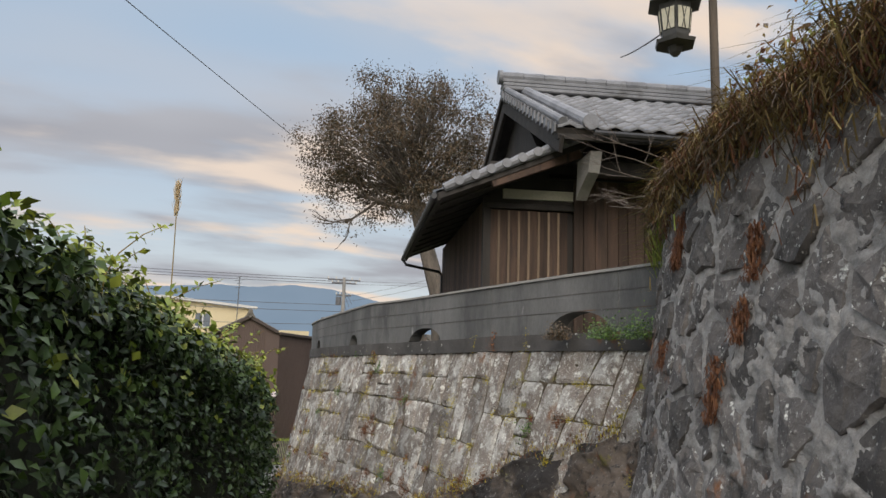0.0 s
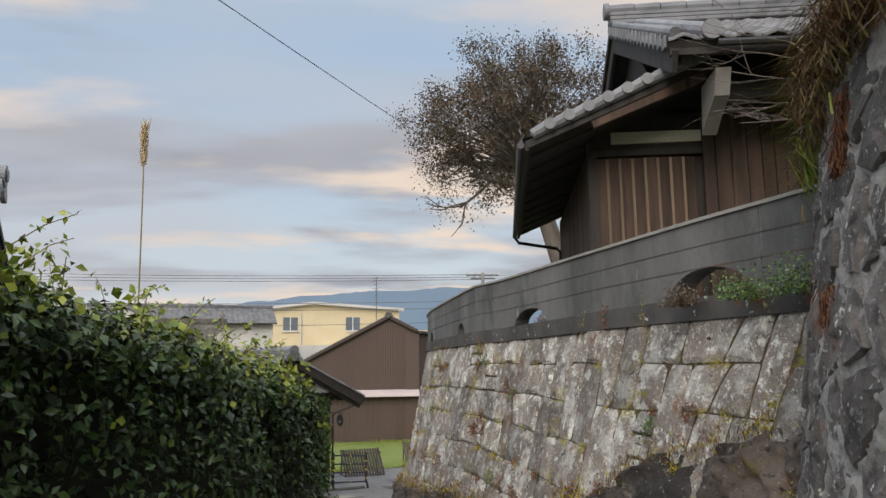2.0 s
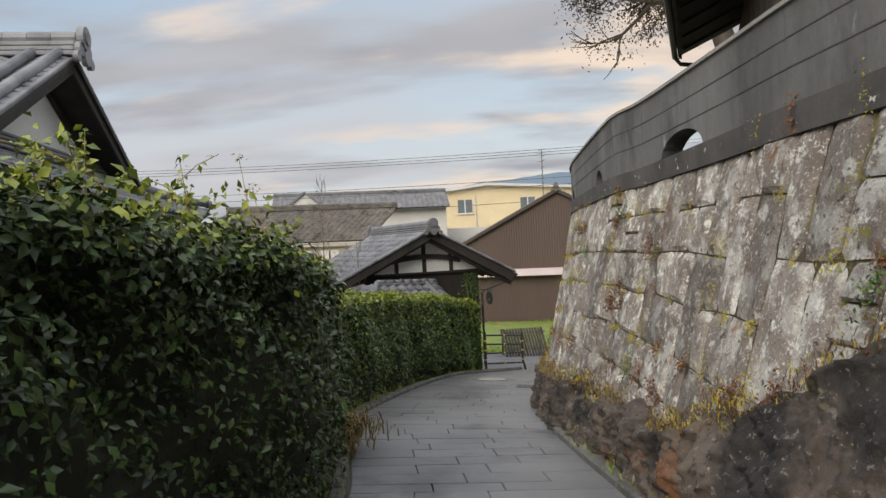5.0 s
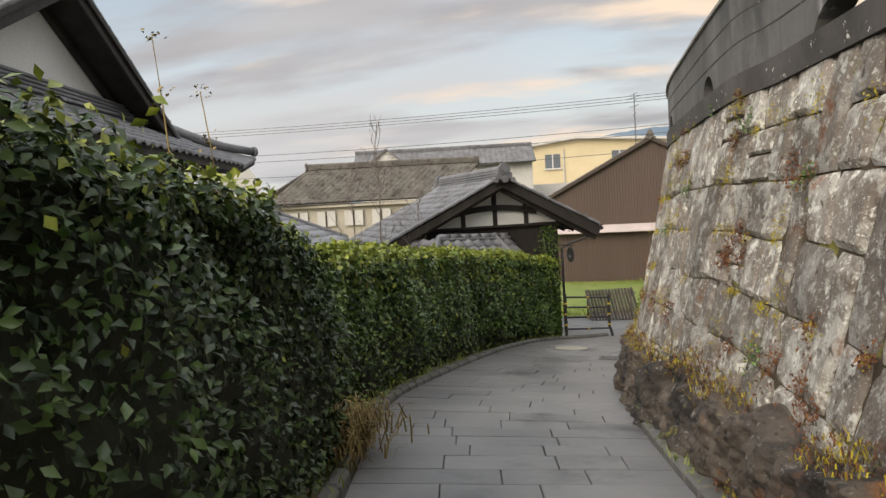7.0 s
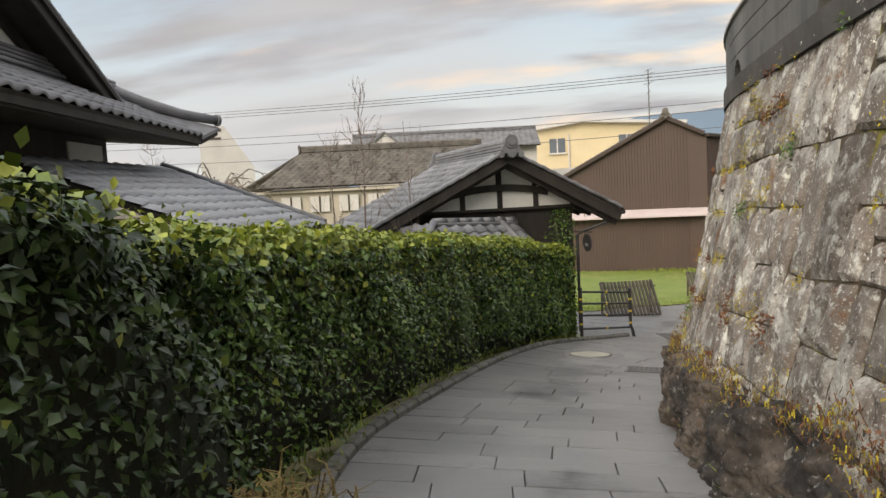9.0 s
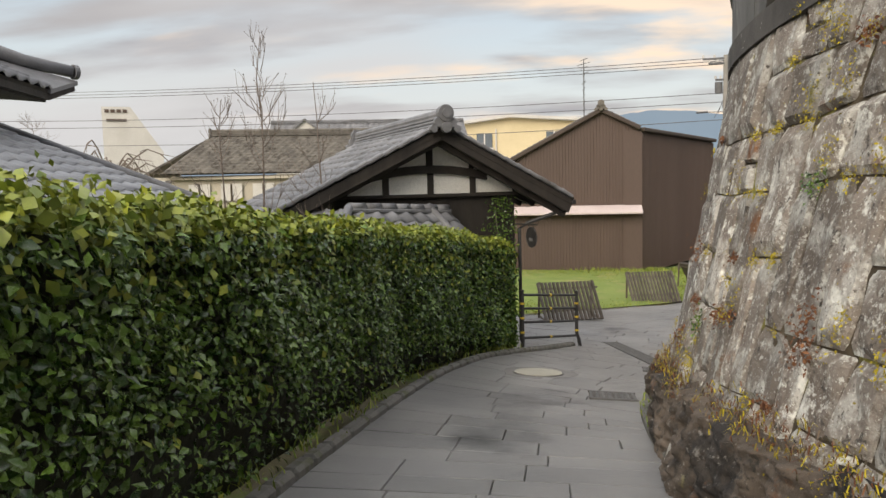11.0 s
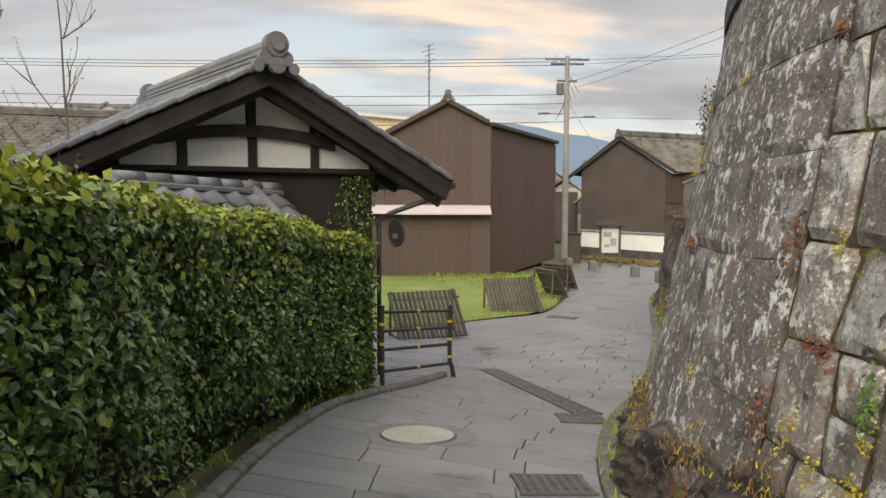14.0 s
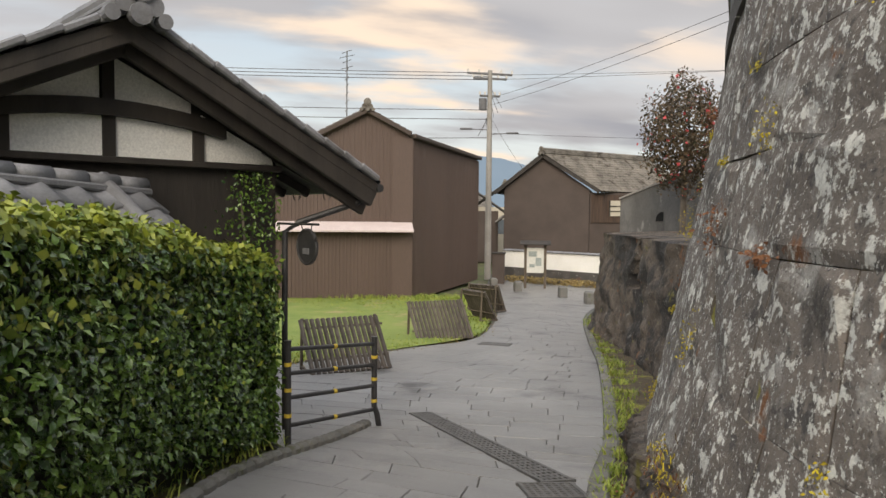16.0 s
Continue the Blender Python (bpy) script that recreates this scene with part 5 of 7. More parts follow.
# ---- the white plastered house and low roof behind the wild hedge ----
def build_white_house():
    F = Frame(-8.27, 10.32, -0.56, 0.83)
    gz = ground(10) - 0.3
    th = thing("plastered_house", F(0, 3, gz), "white plastered house with black barge boards and grey tile roof", "house")
    back = F.w
    wall = Mesh().prism([F(-3.0, 0.5, gz), F(3.4, 0.5, gz), F(3.4, 0.5, 1.75), F(0, 0.5, 3.48), F(-3.0, 0.5, 1.9)], back * 6)
    part("wall", wall, M_plaster, th, "white plaster wall")
    gable_roof(th, F, 0.0, 3.5, -0.05, 7.4, 3.70, 1.88, M_tile, False, 1.25)
    for s1 in (3.5, -3.5):
        z1 = 3.70 - 0.52 * abs(s1)
        part("barge_board", Mesh().beam(F(0, 0.02, 3.57), F(s1, 0.02, z1 - 0.13), 0.06, 0.17, bevel=0.01), M_darkwood, th, "black barge board")
        part("soffit", Mesh().prism([F(0, 0.05, 3.56), F(s1, 0.05, z1 - 0.14), F(s1, 0.49, z1 - 0.14), F(0, 0.49, 3.56)], Vector((0, 0, -0.03))), M_darkwood, th)
        part("inner_barge", Mesh().beam(F(0, 0.46, 3.47), F(s1 * 0.9, 0.46, 3.45 - 0.52 * abs(s1) * 0.9), 0.06, 0.10), M_darkwood, th)
        for v in (0.14, 0.48):
            part("verge_roll", Mesh().tube([F(0, v, 3.79), F(s1, v, z1 + 0.09)], 0.075, 10), M_tile, th, "round grey verge tiles", True)
        part("verge_course", Mesh().beam(F(0, 0.0, 3.70), F(s1, 0.0, z1), 0.10, 0.06, bevel=0.012), M_tile, th)
    # pent roof below the gable, its end swept up
    slope(th, F(-3.6, 0.5, 2.28), F.u * 7.6, F(0, -0.8, 1.64) - F(0, 0.5, 2.28), M_tile)
    for k in range(4):
        z = 2.30 + 0.055 * k
        part("pent_ridge", Mesh().beam(F(-3.6, 0.42, z), F(3.9, 0.42, z), 0.22 - 0.03 * k, 0.045, bevel=0.012), M_tile, th)
    sweep = [F(3.7, 0.62, 2.44), F(4.05, 0.1, 2.20), F(4.3, -0.4, 2.02), F(4.55, -0.85, 1.93)]
    part("pent_hip", Mesh().tube(sweep, 0.10, 10, 0.07), M_tile, th, "upswept round hip tiles", True)
    part("pent_hip_end", Mesh().disc(sweep[-1], 0.09, 0.05, 14, F.u - F.w * 0.8), M_tile, th)
    part("pent_corner", Mesh().prism([F(3.7, 0.7, 2.26), F(3.95, -0.82, 1.64), F(4.55, -0.9, 1.82)], Vector((0, 0, -0.05))), M_tile, th)
    part("pent_fascia", Mesh().beam(F(-3.6, -0.76, 1.57), F(4.0, -0.76, 1.57), 0.04, 0.09), M_darkwood, th)
    part("pent_fascia_end", Mesh().beam(F(4.0, -0.76, 1.57), F(4.5, -0.86, 1.74), 0.04, 0.09), M_darkwood, th)
    part("pent_soffit", Mesh().prism([F(-3.6, 0.7, 1.66), F(4.0, 0.7, 1.66), F(4.0, -0.74, 1.53), F(-3.6, -0.74, 1.53)], Vector((0, 0, -0.03))), M_darkwood, th)
    part("lower_wall", fbox(F, -3.0, 3.4, 0.35, 0.74, gz, 1.6), M_darkwood, th)
    part("plaster_panel", fbox(F, 2.3, 3.2, 0.32, 0.36, 1.1, 1.5), M_plaster, th, "white plaster field under the eave")
    # low outbuilding roof
    o = thing("outbuilding", (-8.6, 12.6, ground(12.6)), "low outbuilding with a pale silvery tile roof behind the hedge", "house")
    P, Q = Vector((-10.6, 13.9, 1.22)), Vector((-8.9, 10.8, 1.22))
    dn = Vector((-8.35, 15.0, 0.24)) - P
    slope(o, P, Q - P, dn, M_tile_silver, False, 0.30, 0.26)
    part("hip_roll", Mesh().tube([P + Vector((0, 0, 0.05)), P + dn + Vector((0, 0, 0.05))], 0.05, 10), M_tile, o)
    part("wall", Mesh().prism([P + dn + Vector((-0.4, -0.1, -0.15)), Q + dn + Vector((-0.4, 0, -0.15)), Q + dn + Vector((-0.4, 0, -1.9)), P + dn + Vector((-0.4, -0.1, -1.9))], Vector((-1.5, -0.8, 0))), M_plaster, o)
    slope(o, P, Q - P, Vector((-2.2, -1.1, -0.98)), M_tile_silver, False, 0.30, 0.26)


build_white_house()


# ---- buildings further off ----
def build_back_houses():
    z0 = ground(36)
    # weathered hipped roof with a beige wall
    A, B = Vector((-29.0, 35.5, 3.3)), Vector((-21.0, 41.07, 3.27))
    C, D = Vector((-30.2, 32.2, 1.40)), Vector((-20.0, 37.9, 1.37))
    th = thing("tile_roofed_house", (-23, 38, z0), "long house with a mossy weathered tile roof and beige walls", "house")
    slope(th, A, B - A, (C + D) / 2 - (A + B) / 2, M_tile_old, False, 0.34, 0.30)
    hip = Mesh().prism([A, Vector((-32.5, 36.4, 1.4)), C], Vector((0, 0, -0.1)))
    part("hip", hip, M_tile_old, th)
    ridge(th, A, B, M_tile_old, 1.2, (True, False))
    w = Mesh().prism([C + Vector((1.0, 0.8, -0.1)), D + Vector((0, 0.5, -0.1)), D + Vector((0, 0.5, -4)), C + Vector((1.0, 0.8, -4))], Vector((-2, 4, 0)))
    part("wall", w, M_beige, th)
    u = (D - C).normalized()
    for k in range(6):
        p = C + Vector((1.0, 0.8, 0)) + u * (0.8 + k * 1.5)
        win = part("window", Mesh().prism([p + Vector((0.03, -0.06, -0.5)), p + u * 1.0 + Vector((0.03, -0.06, -0.5)), p + u * 1.0 + Vector((0.03, -0.06, -1.3)), p + Vector((0.03, -0.06, -1.3))], Vector((-0.02, 0.04, 0))), M_offwhite, th)
        part("window_frame", Mesh().beam(p + u * 0.5 + Vector((0.05, -0.09, -0.5)), p + u * 0.5 + Vector((0.05, -0.09, -1.3)), 0.06, 0.06), M_postwood, win)
    part("eave_board", Mesh().beam(C + Vector((0.4, 0.3, -0.22)), D + Vector((0, 0.2, -0.22)), 0.2, 0.12), M_beige, th)
    # grey roof with a small white gable
    F = Frame(-34.6, 46.5, 0.83, 0.56)
    t2 = thing("grey_roofed_house", F(5, 2, z0), "grey tile-roofed house with a small white gable", "house")
    part("wall", fbox(F, 0, 13, 1, 6, z0, 3.9), M_offwhite, t2)
    slope(t2, F(-0.4, 2.5, 5.2), F.u * 13.6, F(0, 0.3, 3.9) - F(0, 2.5, 5.2), M_tile, False, 0.4, 0.34)
    ridge(t2, F(-0.4, 2.5, 5.2), F(13.2, 2.5, 5.2), M_tile, 1.0, (False, False))
    part("small_gable", Mesh().prism([F(0.6, 0.4, 4.0), F(3.6, 0.4, 4.0), F(2.1, 0.4, 5.25)], F.w * 1.5), M_offwhite, t2, "small white gable")
    for s in (0.4, 3.8):
        part("gable_verge", Mesh().beam(F(2.1, 0.35, 5.33), F(s, 0.35, 3.95), 0.25, 0.12), M_tile, t2)
    # yellow block
    Y = Frame(-30.5, 62, 0.917, 0.40)
    yb = thing("yellow_block", Y(6, 3, -3), "flat-topped pale yellow rendered building with white trim", "building")
    part("wall", Mesh().prism([Y(0, 0, -3.5), Y(14, 0, -3.5), Y(14, 0, 5.5), Y(6.0, 0, 6.1), Y(0, 0, 5.4)], Y.w * 9), M_yellowwall, yb, "yellow rendered wall")
    part("roof_edge", Mesh().beam(Y(-0.4, -0.2, 5.5), Y(6.0, -0.2, 6.22), 0.7, 0.22), M_offwhite, yb)
    part("roof_edge", Mesh().beam(Y(6.0, -0.2, 6.22), Y(14.4, -0.2, 5.62), 0.7, 0.22), M_offwhite, yb)
    for s, z, ww in ((3.3, 3.7, 1.3), (9.0, 3.7, 1.3)):
        win = part("window", fbox(Y, s, s + ww, -0.05, 0.0, z, z + 1.2), M_glass, yb)
        part("window_frame", fbox(Y, s + ww / 2 - 0.05, s + ww / 2 + 0.05, -0.12, -0.05, z, z + 1.2), M_offwhite, win)
        part("window_sill", fbox(Y, s - 0.1, s + ww + 0.1, -0.2, -0.02, z - 0.12, z), M_offwhite, win)
    for s in (0.6, 1.2, 4.9):
        part("downpipe", Mesh().tube([Y(s, -0.1, 5.2), Y(s, -0.1, -2)], 0.07, 6), M_offwhite, yb)
    part("lower_block", fbox(Y, -1, 12, -3, 0, -3.5, 2.3), M_offwhite, yb, "white lower storey")
    part("side_block", fbox(Y, 14, 19, -2, 6, -3.5, 3.6), M_yellowwall, yb)
    # white tower with a slanting side
    T = Frame(-50.0, 45.3, 0.65, 0.76)
    tw = thing("white_tower", T(1.5, 2, -3), "off-white tower block with a slanting side", "building")
    part("wall", Mesh().prism([T(0, 0, -3), T(4.2, 0, -3), T(4.2, 0, 3.8), T(2.0, 0, 7.2), T(0, 0, 7.2)], T.w * 4), M_offwhite, tw)
    for k in range(4):
        part("lettering_bar", fbox(T, 0.2 + k * 0.42, 0.5 + k * 0.42, -0.05, -0.01, 6.75, 7.0), M_brown, tw, "dull red sign bar")
    part("lettering_bar", fbox(T, 0.3, 1.7, -0.05, -0.01, 6.1, 6.28), M_brown, tw)
    # low roofs that close the distance
    for x, y, w in ((-52, 52, 16), (-38, 60, 14), (-16, 62, 7), (-62, 40, 16), (-14, 78, 12), (18, 80, 20)):
        z = ground(y)
        H = Frame(x, y, 0.9, 0.3)
        t3 = thing("far_house", H(0, 0, z), "distant low house with a grey tile roof", "house", "houses beyond the lane")
        part("wall", fbox(H, -w / 2, w / 2, 0, 6, z, z + 3.0), M_offwhite, t3)
        slope(t3, H(-w / 2 - 0.4, 3, z + 5.0), H.u * (w + 0.8), H(0, -0.5, z + 2.9) - H(0, 3, z + 5.0), M_tile_old, False, 0.5, 0.45)


build_back_houses()


def build_mountain():
    prof = [(-60, 30), (-45, 45), (-34, 62), (-27, 112), (-22, 126), (-18, 134), (-14, 136), (-12, 142), (-9, 138), (-6, 122), (-3, 108), (0, 90), (4, 74), (8, 64), (14, 50), (25, 40), (40, 30), (60, 20)]
    R = 1300.0
    m = Mesh()

    def fn(u, v):
        b = -60 + 120 * u
        h = float(np.interp(b, [p[0] for p in prof], [p[1] for p in prof])) + 4 * fbm(b * 0.5, 0, 0, 5) + 1.5 * fbm(b * 3, 1, 0, 4)
        r = R + 200 * v
        return r * math.sin(radians(b)), r * math.cos(radians(b)), -30 + (h * R / 1278 * 1.0 + 30) * v
    m.grid(fn, 360, 8)
    setting("backdrop", m, M_haze, "wooded mountain ridge with painted blue haze", "mountain", True)


build_mountain()


# ---- far piece of the stone wall, with its niche and parapet ----
def build_far_wall():
    line = smooth_line([(-1.55, 21.2), (-1.95, 22.8), (-2.05, 24.6), (-2.2, 26.6), (-2.42, 28.4), (-2.3, 29.2), (-1.4, 29.8), (-0.2, 30.0)], 6)
    n = len(line) - 1
    top = -0.42

    def fn(u, v):
        x, y = lerp_line(line, u * n)
        z0 = ground(y) - 0.1
        z = z0 + (top - z0) * v
        o = 0.22 * (1 - v) + 0.12 * fbm(x * 1.5, y * 1.2, z * 1.5, 4) + 0.05 * fbm(x * 6, y * 6, z * 6, 3)
        # the niche is a deep notch that narrows upwards
        d = abs(y - 25.3)
        if -1.3 < z < -0.35 and d < 0.42 * (-0.35 - z) / 0.95 + 0.05 and y < 28:
            o -= 0.5
        return x - o, y - o * 0.2 * (y > 28), z
    m = Mesh()
    m.grid(fn, 130, 34)
    cap = [lerp_line(line, n * i / 30) for i in range(31)]
    m.add([(x, y, top - 0.02) for x, y in cap] + [(x + 3.5, y, top + 0.2) for x, y in cap], [(i, i + 31, i + 32, i + 1) for i in range(30)])
    setting("wall_far", m, M_rock, "rough rock and stone wall with a dark pointed niche", "stone wall", True)
    pb = thing("end_parapet", (-1.5, 28.5, top), "short grey concrete parapet at the wall's far end", "parapet", kind="structure")
    part("panel", Mesh().prism([(-2.1, 28.55, top), (-0.5, 28.35, top), (-0.5, 28.35, 0.98), (-2.1, 28.55, 0.30)], (0.02, 0.16, 0)), M_concrete, pb)
    part("coping", Mesh().beam((-2.12, 28.62, 0.315), (-0.5, 28.42, 1.0), 0.22, 0.03), M_coping, pb)
    # no opening is cut: a near-black arched plate paints its shade
    hole = [(-1.25 + 0.13 * math.cos(a), 28.44, -0.16 + 0.2 * math.sin(a)) for a in np.linspace(0, math.pi, 9)]
    part("drain_arch", Mesh().prism(hole, (0, 0.02, 0)), M_drain_shade, pb, "near-black arched plate painted as a shaded drain opening")


build_far_wall()


# ---- kerbs ----
def along(line, lo, hi, step):
    """Pairs of nearby points on a line between two of its parameters."""
    n = int((hi - lo) / step)
    return [(lerp_line(line, lo + i * step), lerp_line(line, lo + (i + 0.96) * step)) for i in range(n)]


def build_kerbs():
    kr = thing("kerb", (*RIGHT[40], ground(RIGHT[40][1])), "dark concrete kerb along the foot of the stone wall", "kerb", kind="structure")
    for (a, b) in along(RIGHT, 12, 88, 0.9):
        d = Vector((b[0] - a[0], b[1] - a[1], 0)).normalized()
        nr = Vector((d.y, -d.x, 0)) * 0.07
        part("kerb_stone", Mesh().beam(Vector((*a, ground(a[1]) + 0.005)) + nr, Vector((*b, ground(b[1]) + 0.005)) + nr, 0.14, 0.11, bevel=0.02), M_kerb, kr)
    strip_m = Mesh()
    n = 90
    vs = []
    for i in range(n + 1):
        x, y = lerp_line(RIGHT, 6 + 82 * i / n)
        x2, y2 = lerp_line(RIGHT, min(6 + 82 * i / n + 0.5, 107))
        d = Vector((x2 - x, y2 - y, 0)).normalized()
        nr = Vector((d.y, -d.x, 0))
        vs += [Vector((x, y, ground(y) + 0.03)) + nr * 0.12, Vector((x, y, ground(y) + 0.07)) + nr * 0.8]
    strip_m.add(vs, [(2 * i, 2 * i + 1, 2 * i + 3, 2 * i + 2) for i in range(n)])
    setting("verge", strip_m, M_joint, "narrow mossy earth verge at the wall's foot", "verge")
    kl = thing("kerb", (*LEFT[40], ground(LEFT[40][1])), "low mossy stone kerb along the hedge", "kerb", kind="structure")
    pts = smooth_line([(-2.0, 7.3), (-3.14, 9.1), (-4.14, 10.7), (-4.75, 12.4), (-5.55, 15.2), (-5.78, 16.9), (-5.7, 17.8), (-5.5, 18.6), (-5.36, 19.5)], 6)
    for (a, b) in along(pts, 0, len(pts) - 1.2, 0.9):
        d = Vector((b[0] - a[0], b[1] - a[1], 0)).normalized()
        nr = Vector((-d.y, d.x, 0)) * 0.05
        part("kerb_stone", Mesh().beam(Vector((*a, ground(a[1]) + 0.0)) + nr, Vector((*b, ground(b[1]) + 0.0)) + nr, 0.11, 0.12, bevel=0.025), M_kerb, kl)


build_kerbs()


# ---- barrier, racks, grates, manhole ----
def on_ground(x, y, up=0.0):
    return Vector((x, y, ground(y) + up))


def build_barrier():
    a, b = on_ground(-5.80, 18.35), on_ground(-5.33, 19.42)
    th = thing("barrier", a, "black tubular barrier with yellow bands beside the hedge", "barrier")
    d = (b - a).normalized()
    for p, foot in ((a, -0.0), (b, 0.09)):
        post = part("post", Mesh().tube([p + d * foot + Vector((0, 0, -0.05)), p + d * foot * 0.5 + Vector((0, 0, 0.12)), p + Vector((0, 0, 0.2)), p + Vector((0, 0, 0.86))], 0.028, 10), M_iron, th)
        part("post_cap", Mesh().disc(p + Vector((0, 0, 0.86)), 0.03, 0.012, 12), M_iron, post)
        for z in (0.24, 0.45, 0.66):
            part("band", Mesh().disc(p + Vector((0, 0, z)), 0.0305, 0.03, 12), M_yellow, post, "yellow reflective band")
    for z in (0.17, 0.40, 0.60, 0.80):
        rail = part("rail", Mesh().tube([a + Vector((0, 0, z)), b + Vector((0, 0, z))], 0.019, 8), M_iron, th)
        m = a.lerp(b, 0.5)
        part("clip", Mesh().tube([m + Vector((0, 0, z)) - d * 0.02, m + Vector((0, 0, z)) + d * 0.02], 0.022, 8), M_yellow, rail, "small yellow clip")


def build_rack(x, y, turn, width, label, n=15):
    """A sloping panel of round slats, propped by two posts."""
    base = on_ground(x, y)
    F = Frame(x, y, math.cos(turn), math.sin(turn))
    z = base.z
    th = thing("slat_rack", base, label, "slatted rack", "slatted racks on the lawn")
    for i in range(n):
        s = -width / 2 + width * (i + 0.5) / n
        part("slat", Mesh().tube([F(s, -0.22, z + 0.02), F(s - 0.06, 0.22, z + 0.74)], width / n * 0.44, 6), M_bamboo, th)
    for s in (-width / 2 + 0.02, width / 2 - 0.1):
        part("post", Mesh().tube([F(s, 0.30, z - 0.02), F(s, 0.25, z + 0.76)], 0.025, 6), M_postwood, th)
        part("foot_rail", Mesh().tube([F(s, -0.25, z + 0.03), F(s, 0.32, z + 0.05)], 0.018, 6), M_postwood, th)
    for v, h in ((-0.12, 0.2), (0.14, 0.62)):
        part("cross_rail", Mesh().tube([F(-width / 2 - 0.03, v + 0.05, z + h), F(width / 2, v + 0.05, z + h)], 0.018, 6), M_postwood, th)


build_barrier()
build_rack(-6.55, 22.95, 0.62, 1.25, "dark bamboo slat panel leaning on posts, behind the barrier")
build_rack(-5.72, 27.05, 0.55, 1.25, "dark bamboo slat panel propped up at the lawn's edge")
build_rack(-5.25, 30.3, 2.35, 0.9, "dark bamboo slat panel propped up by the lane", 10)
build_rack(-5.2, 32.3, 2.6, 1.0, "dark bamboo slat panel beside the brown house", 10)


def build_grate(x, y, turn, w, l, label, cols, rows):
    """A cast cover: a frame, bars both ways and a near-black plate painted as the shade below."""
    tilt = math.atan(-(ground(y + 0.2) - ground(y - 0.2)) / 0.4)
    R = Matrix.Translation(on_ground(x, y, 0.006)) @ Matrix.Rotation(-tilt, 4, "X") @ Matrix.Rotation(turn, 4, "Z")
    th = thing("drain_grate", on_ground(x, y), label, "drain cover")

    def bx(c, s):
        return Mesh().box(R @ Vector(c), s, R, 0.002)
    # thin flat plate; the depth's shade is only its near-black colour
    part("pit", bx((0, 0, -0.004), (w, l, 0.004)), M_drain_shade, th, "near-black plate painted as the shade below the grate")
    for c, s in (((0, l / 2, 0), (w + 0.05, 0.03, 0.022)), ((0, -l / 2, 0), (w + 0.05, 0.03, 0.022)), ((w / 2, 0, 0), (0.03, l - 0.03, 0.022)), ((-w / 2, 0, 0), (0.03, l - 0.03, 0.022))):
        part("frame_bar", bx(c, s), M_grate, th)
    for i in range(1, cols):
        part("bar", bx((-w / 2 + w * i / cols, 0, 0), (w / cols * 0.42, l - 0.03, 0.016)), M_grate, th)
    for j in range(1, rows):
        part("cross_bar", bx((0, -l / 2 + l * j / rows, 0.001), (w - 0.03, l / rows * 0.42, 0.015)), M_grate, th)


build_grate(-3.73, 15.42, 0.32, 0.40, 0.36, "square cast-iron drain grate set in the paving", 7, 7)
build_grate(-3.68, 17.42, 0.25, 0.36, 0.34, "square cast-iron drain grate at the channel's end", 7, 7)
build_grate(-4.33, 19.0, 0.48, 0.22, 3.0, "long iron channel grate across the lane", 5, 36)
build_grate(-4.6, 26.45, -0.2, 0.55, 0.32, "square iron drain grate by the lawn", 6, 4)


def build_manhole():
    x, y = -4.82, 16.34
    th = thing("manhole_cover", on_ground(x, y), "round pale worn manhole cover in a mortar patch", "manhole")
    tilt = Matrix.Translation(on_ground(x, y)) @ Matrix.Rotation(math.atan((ground(y + 0.3) - ground(y - 0.3)) / 0.6), 4, "X")
    lid = Mesh().disc((0, 0, -0.01), 0.27, 0.024, 36)
    lid.v = [tuple(tilt @ Vector(p)) for p in lid.v]
    part("lid", lid, M_manhole, th)
    rim = Mesh().tube([(0.285 * math.cos(a), 0.285 * math.sin(a), 0.002) for a in np.linspace(0, 2 * math.pi, 37)], 0.007, 5)
    rim.v = [tuple(tilt @ Vector(p)) for p in rim.v]
    part("rim", rim, M_grate, th)
    pt = Mesh().prism([(0.42 * math.cos(a) * (1 + 0.12 * math.sin(3 * a)), 0.42 * math.sin(a), -0.006) for a in np.linspace(0, 2 * math.pi, 25)[:-1]], (0, 0, 0.008))
    pt.v = [tuple(tilt @ Vector(p)) for p in pt.v]
    part("surround", pt, M_patch, th, "grey mortar surround")


build_manhole()


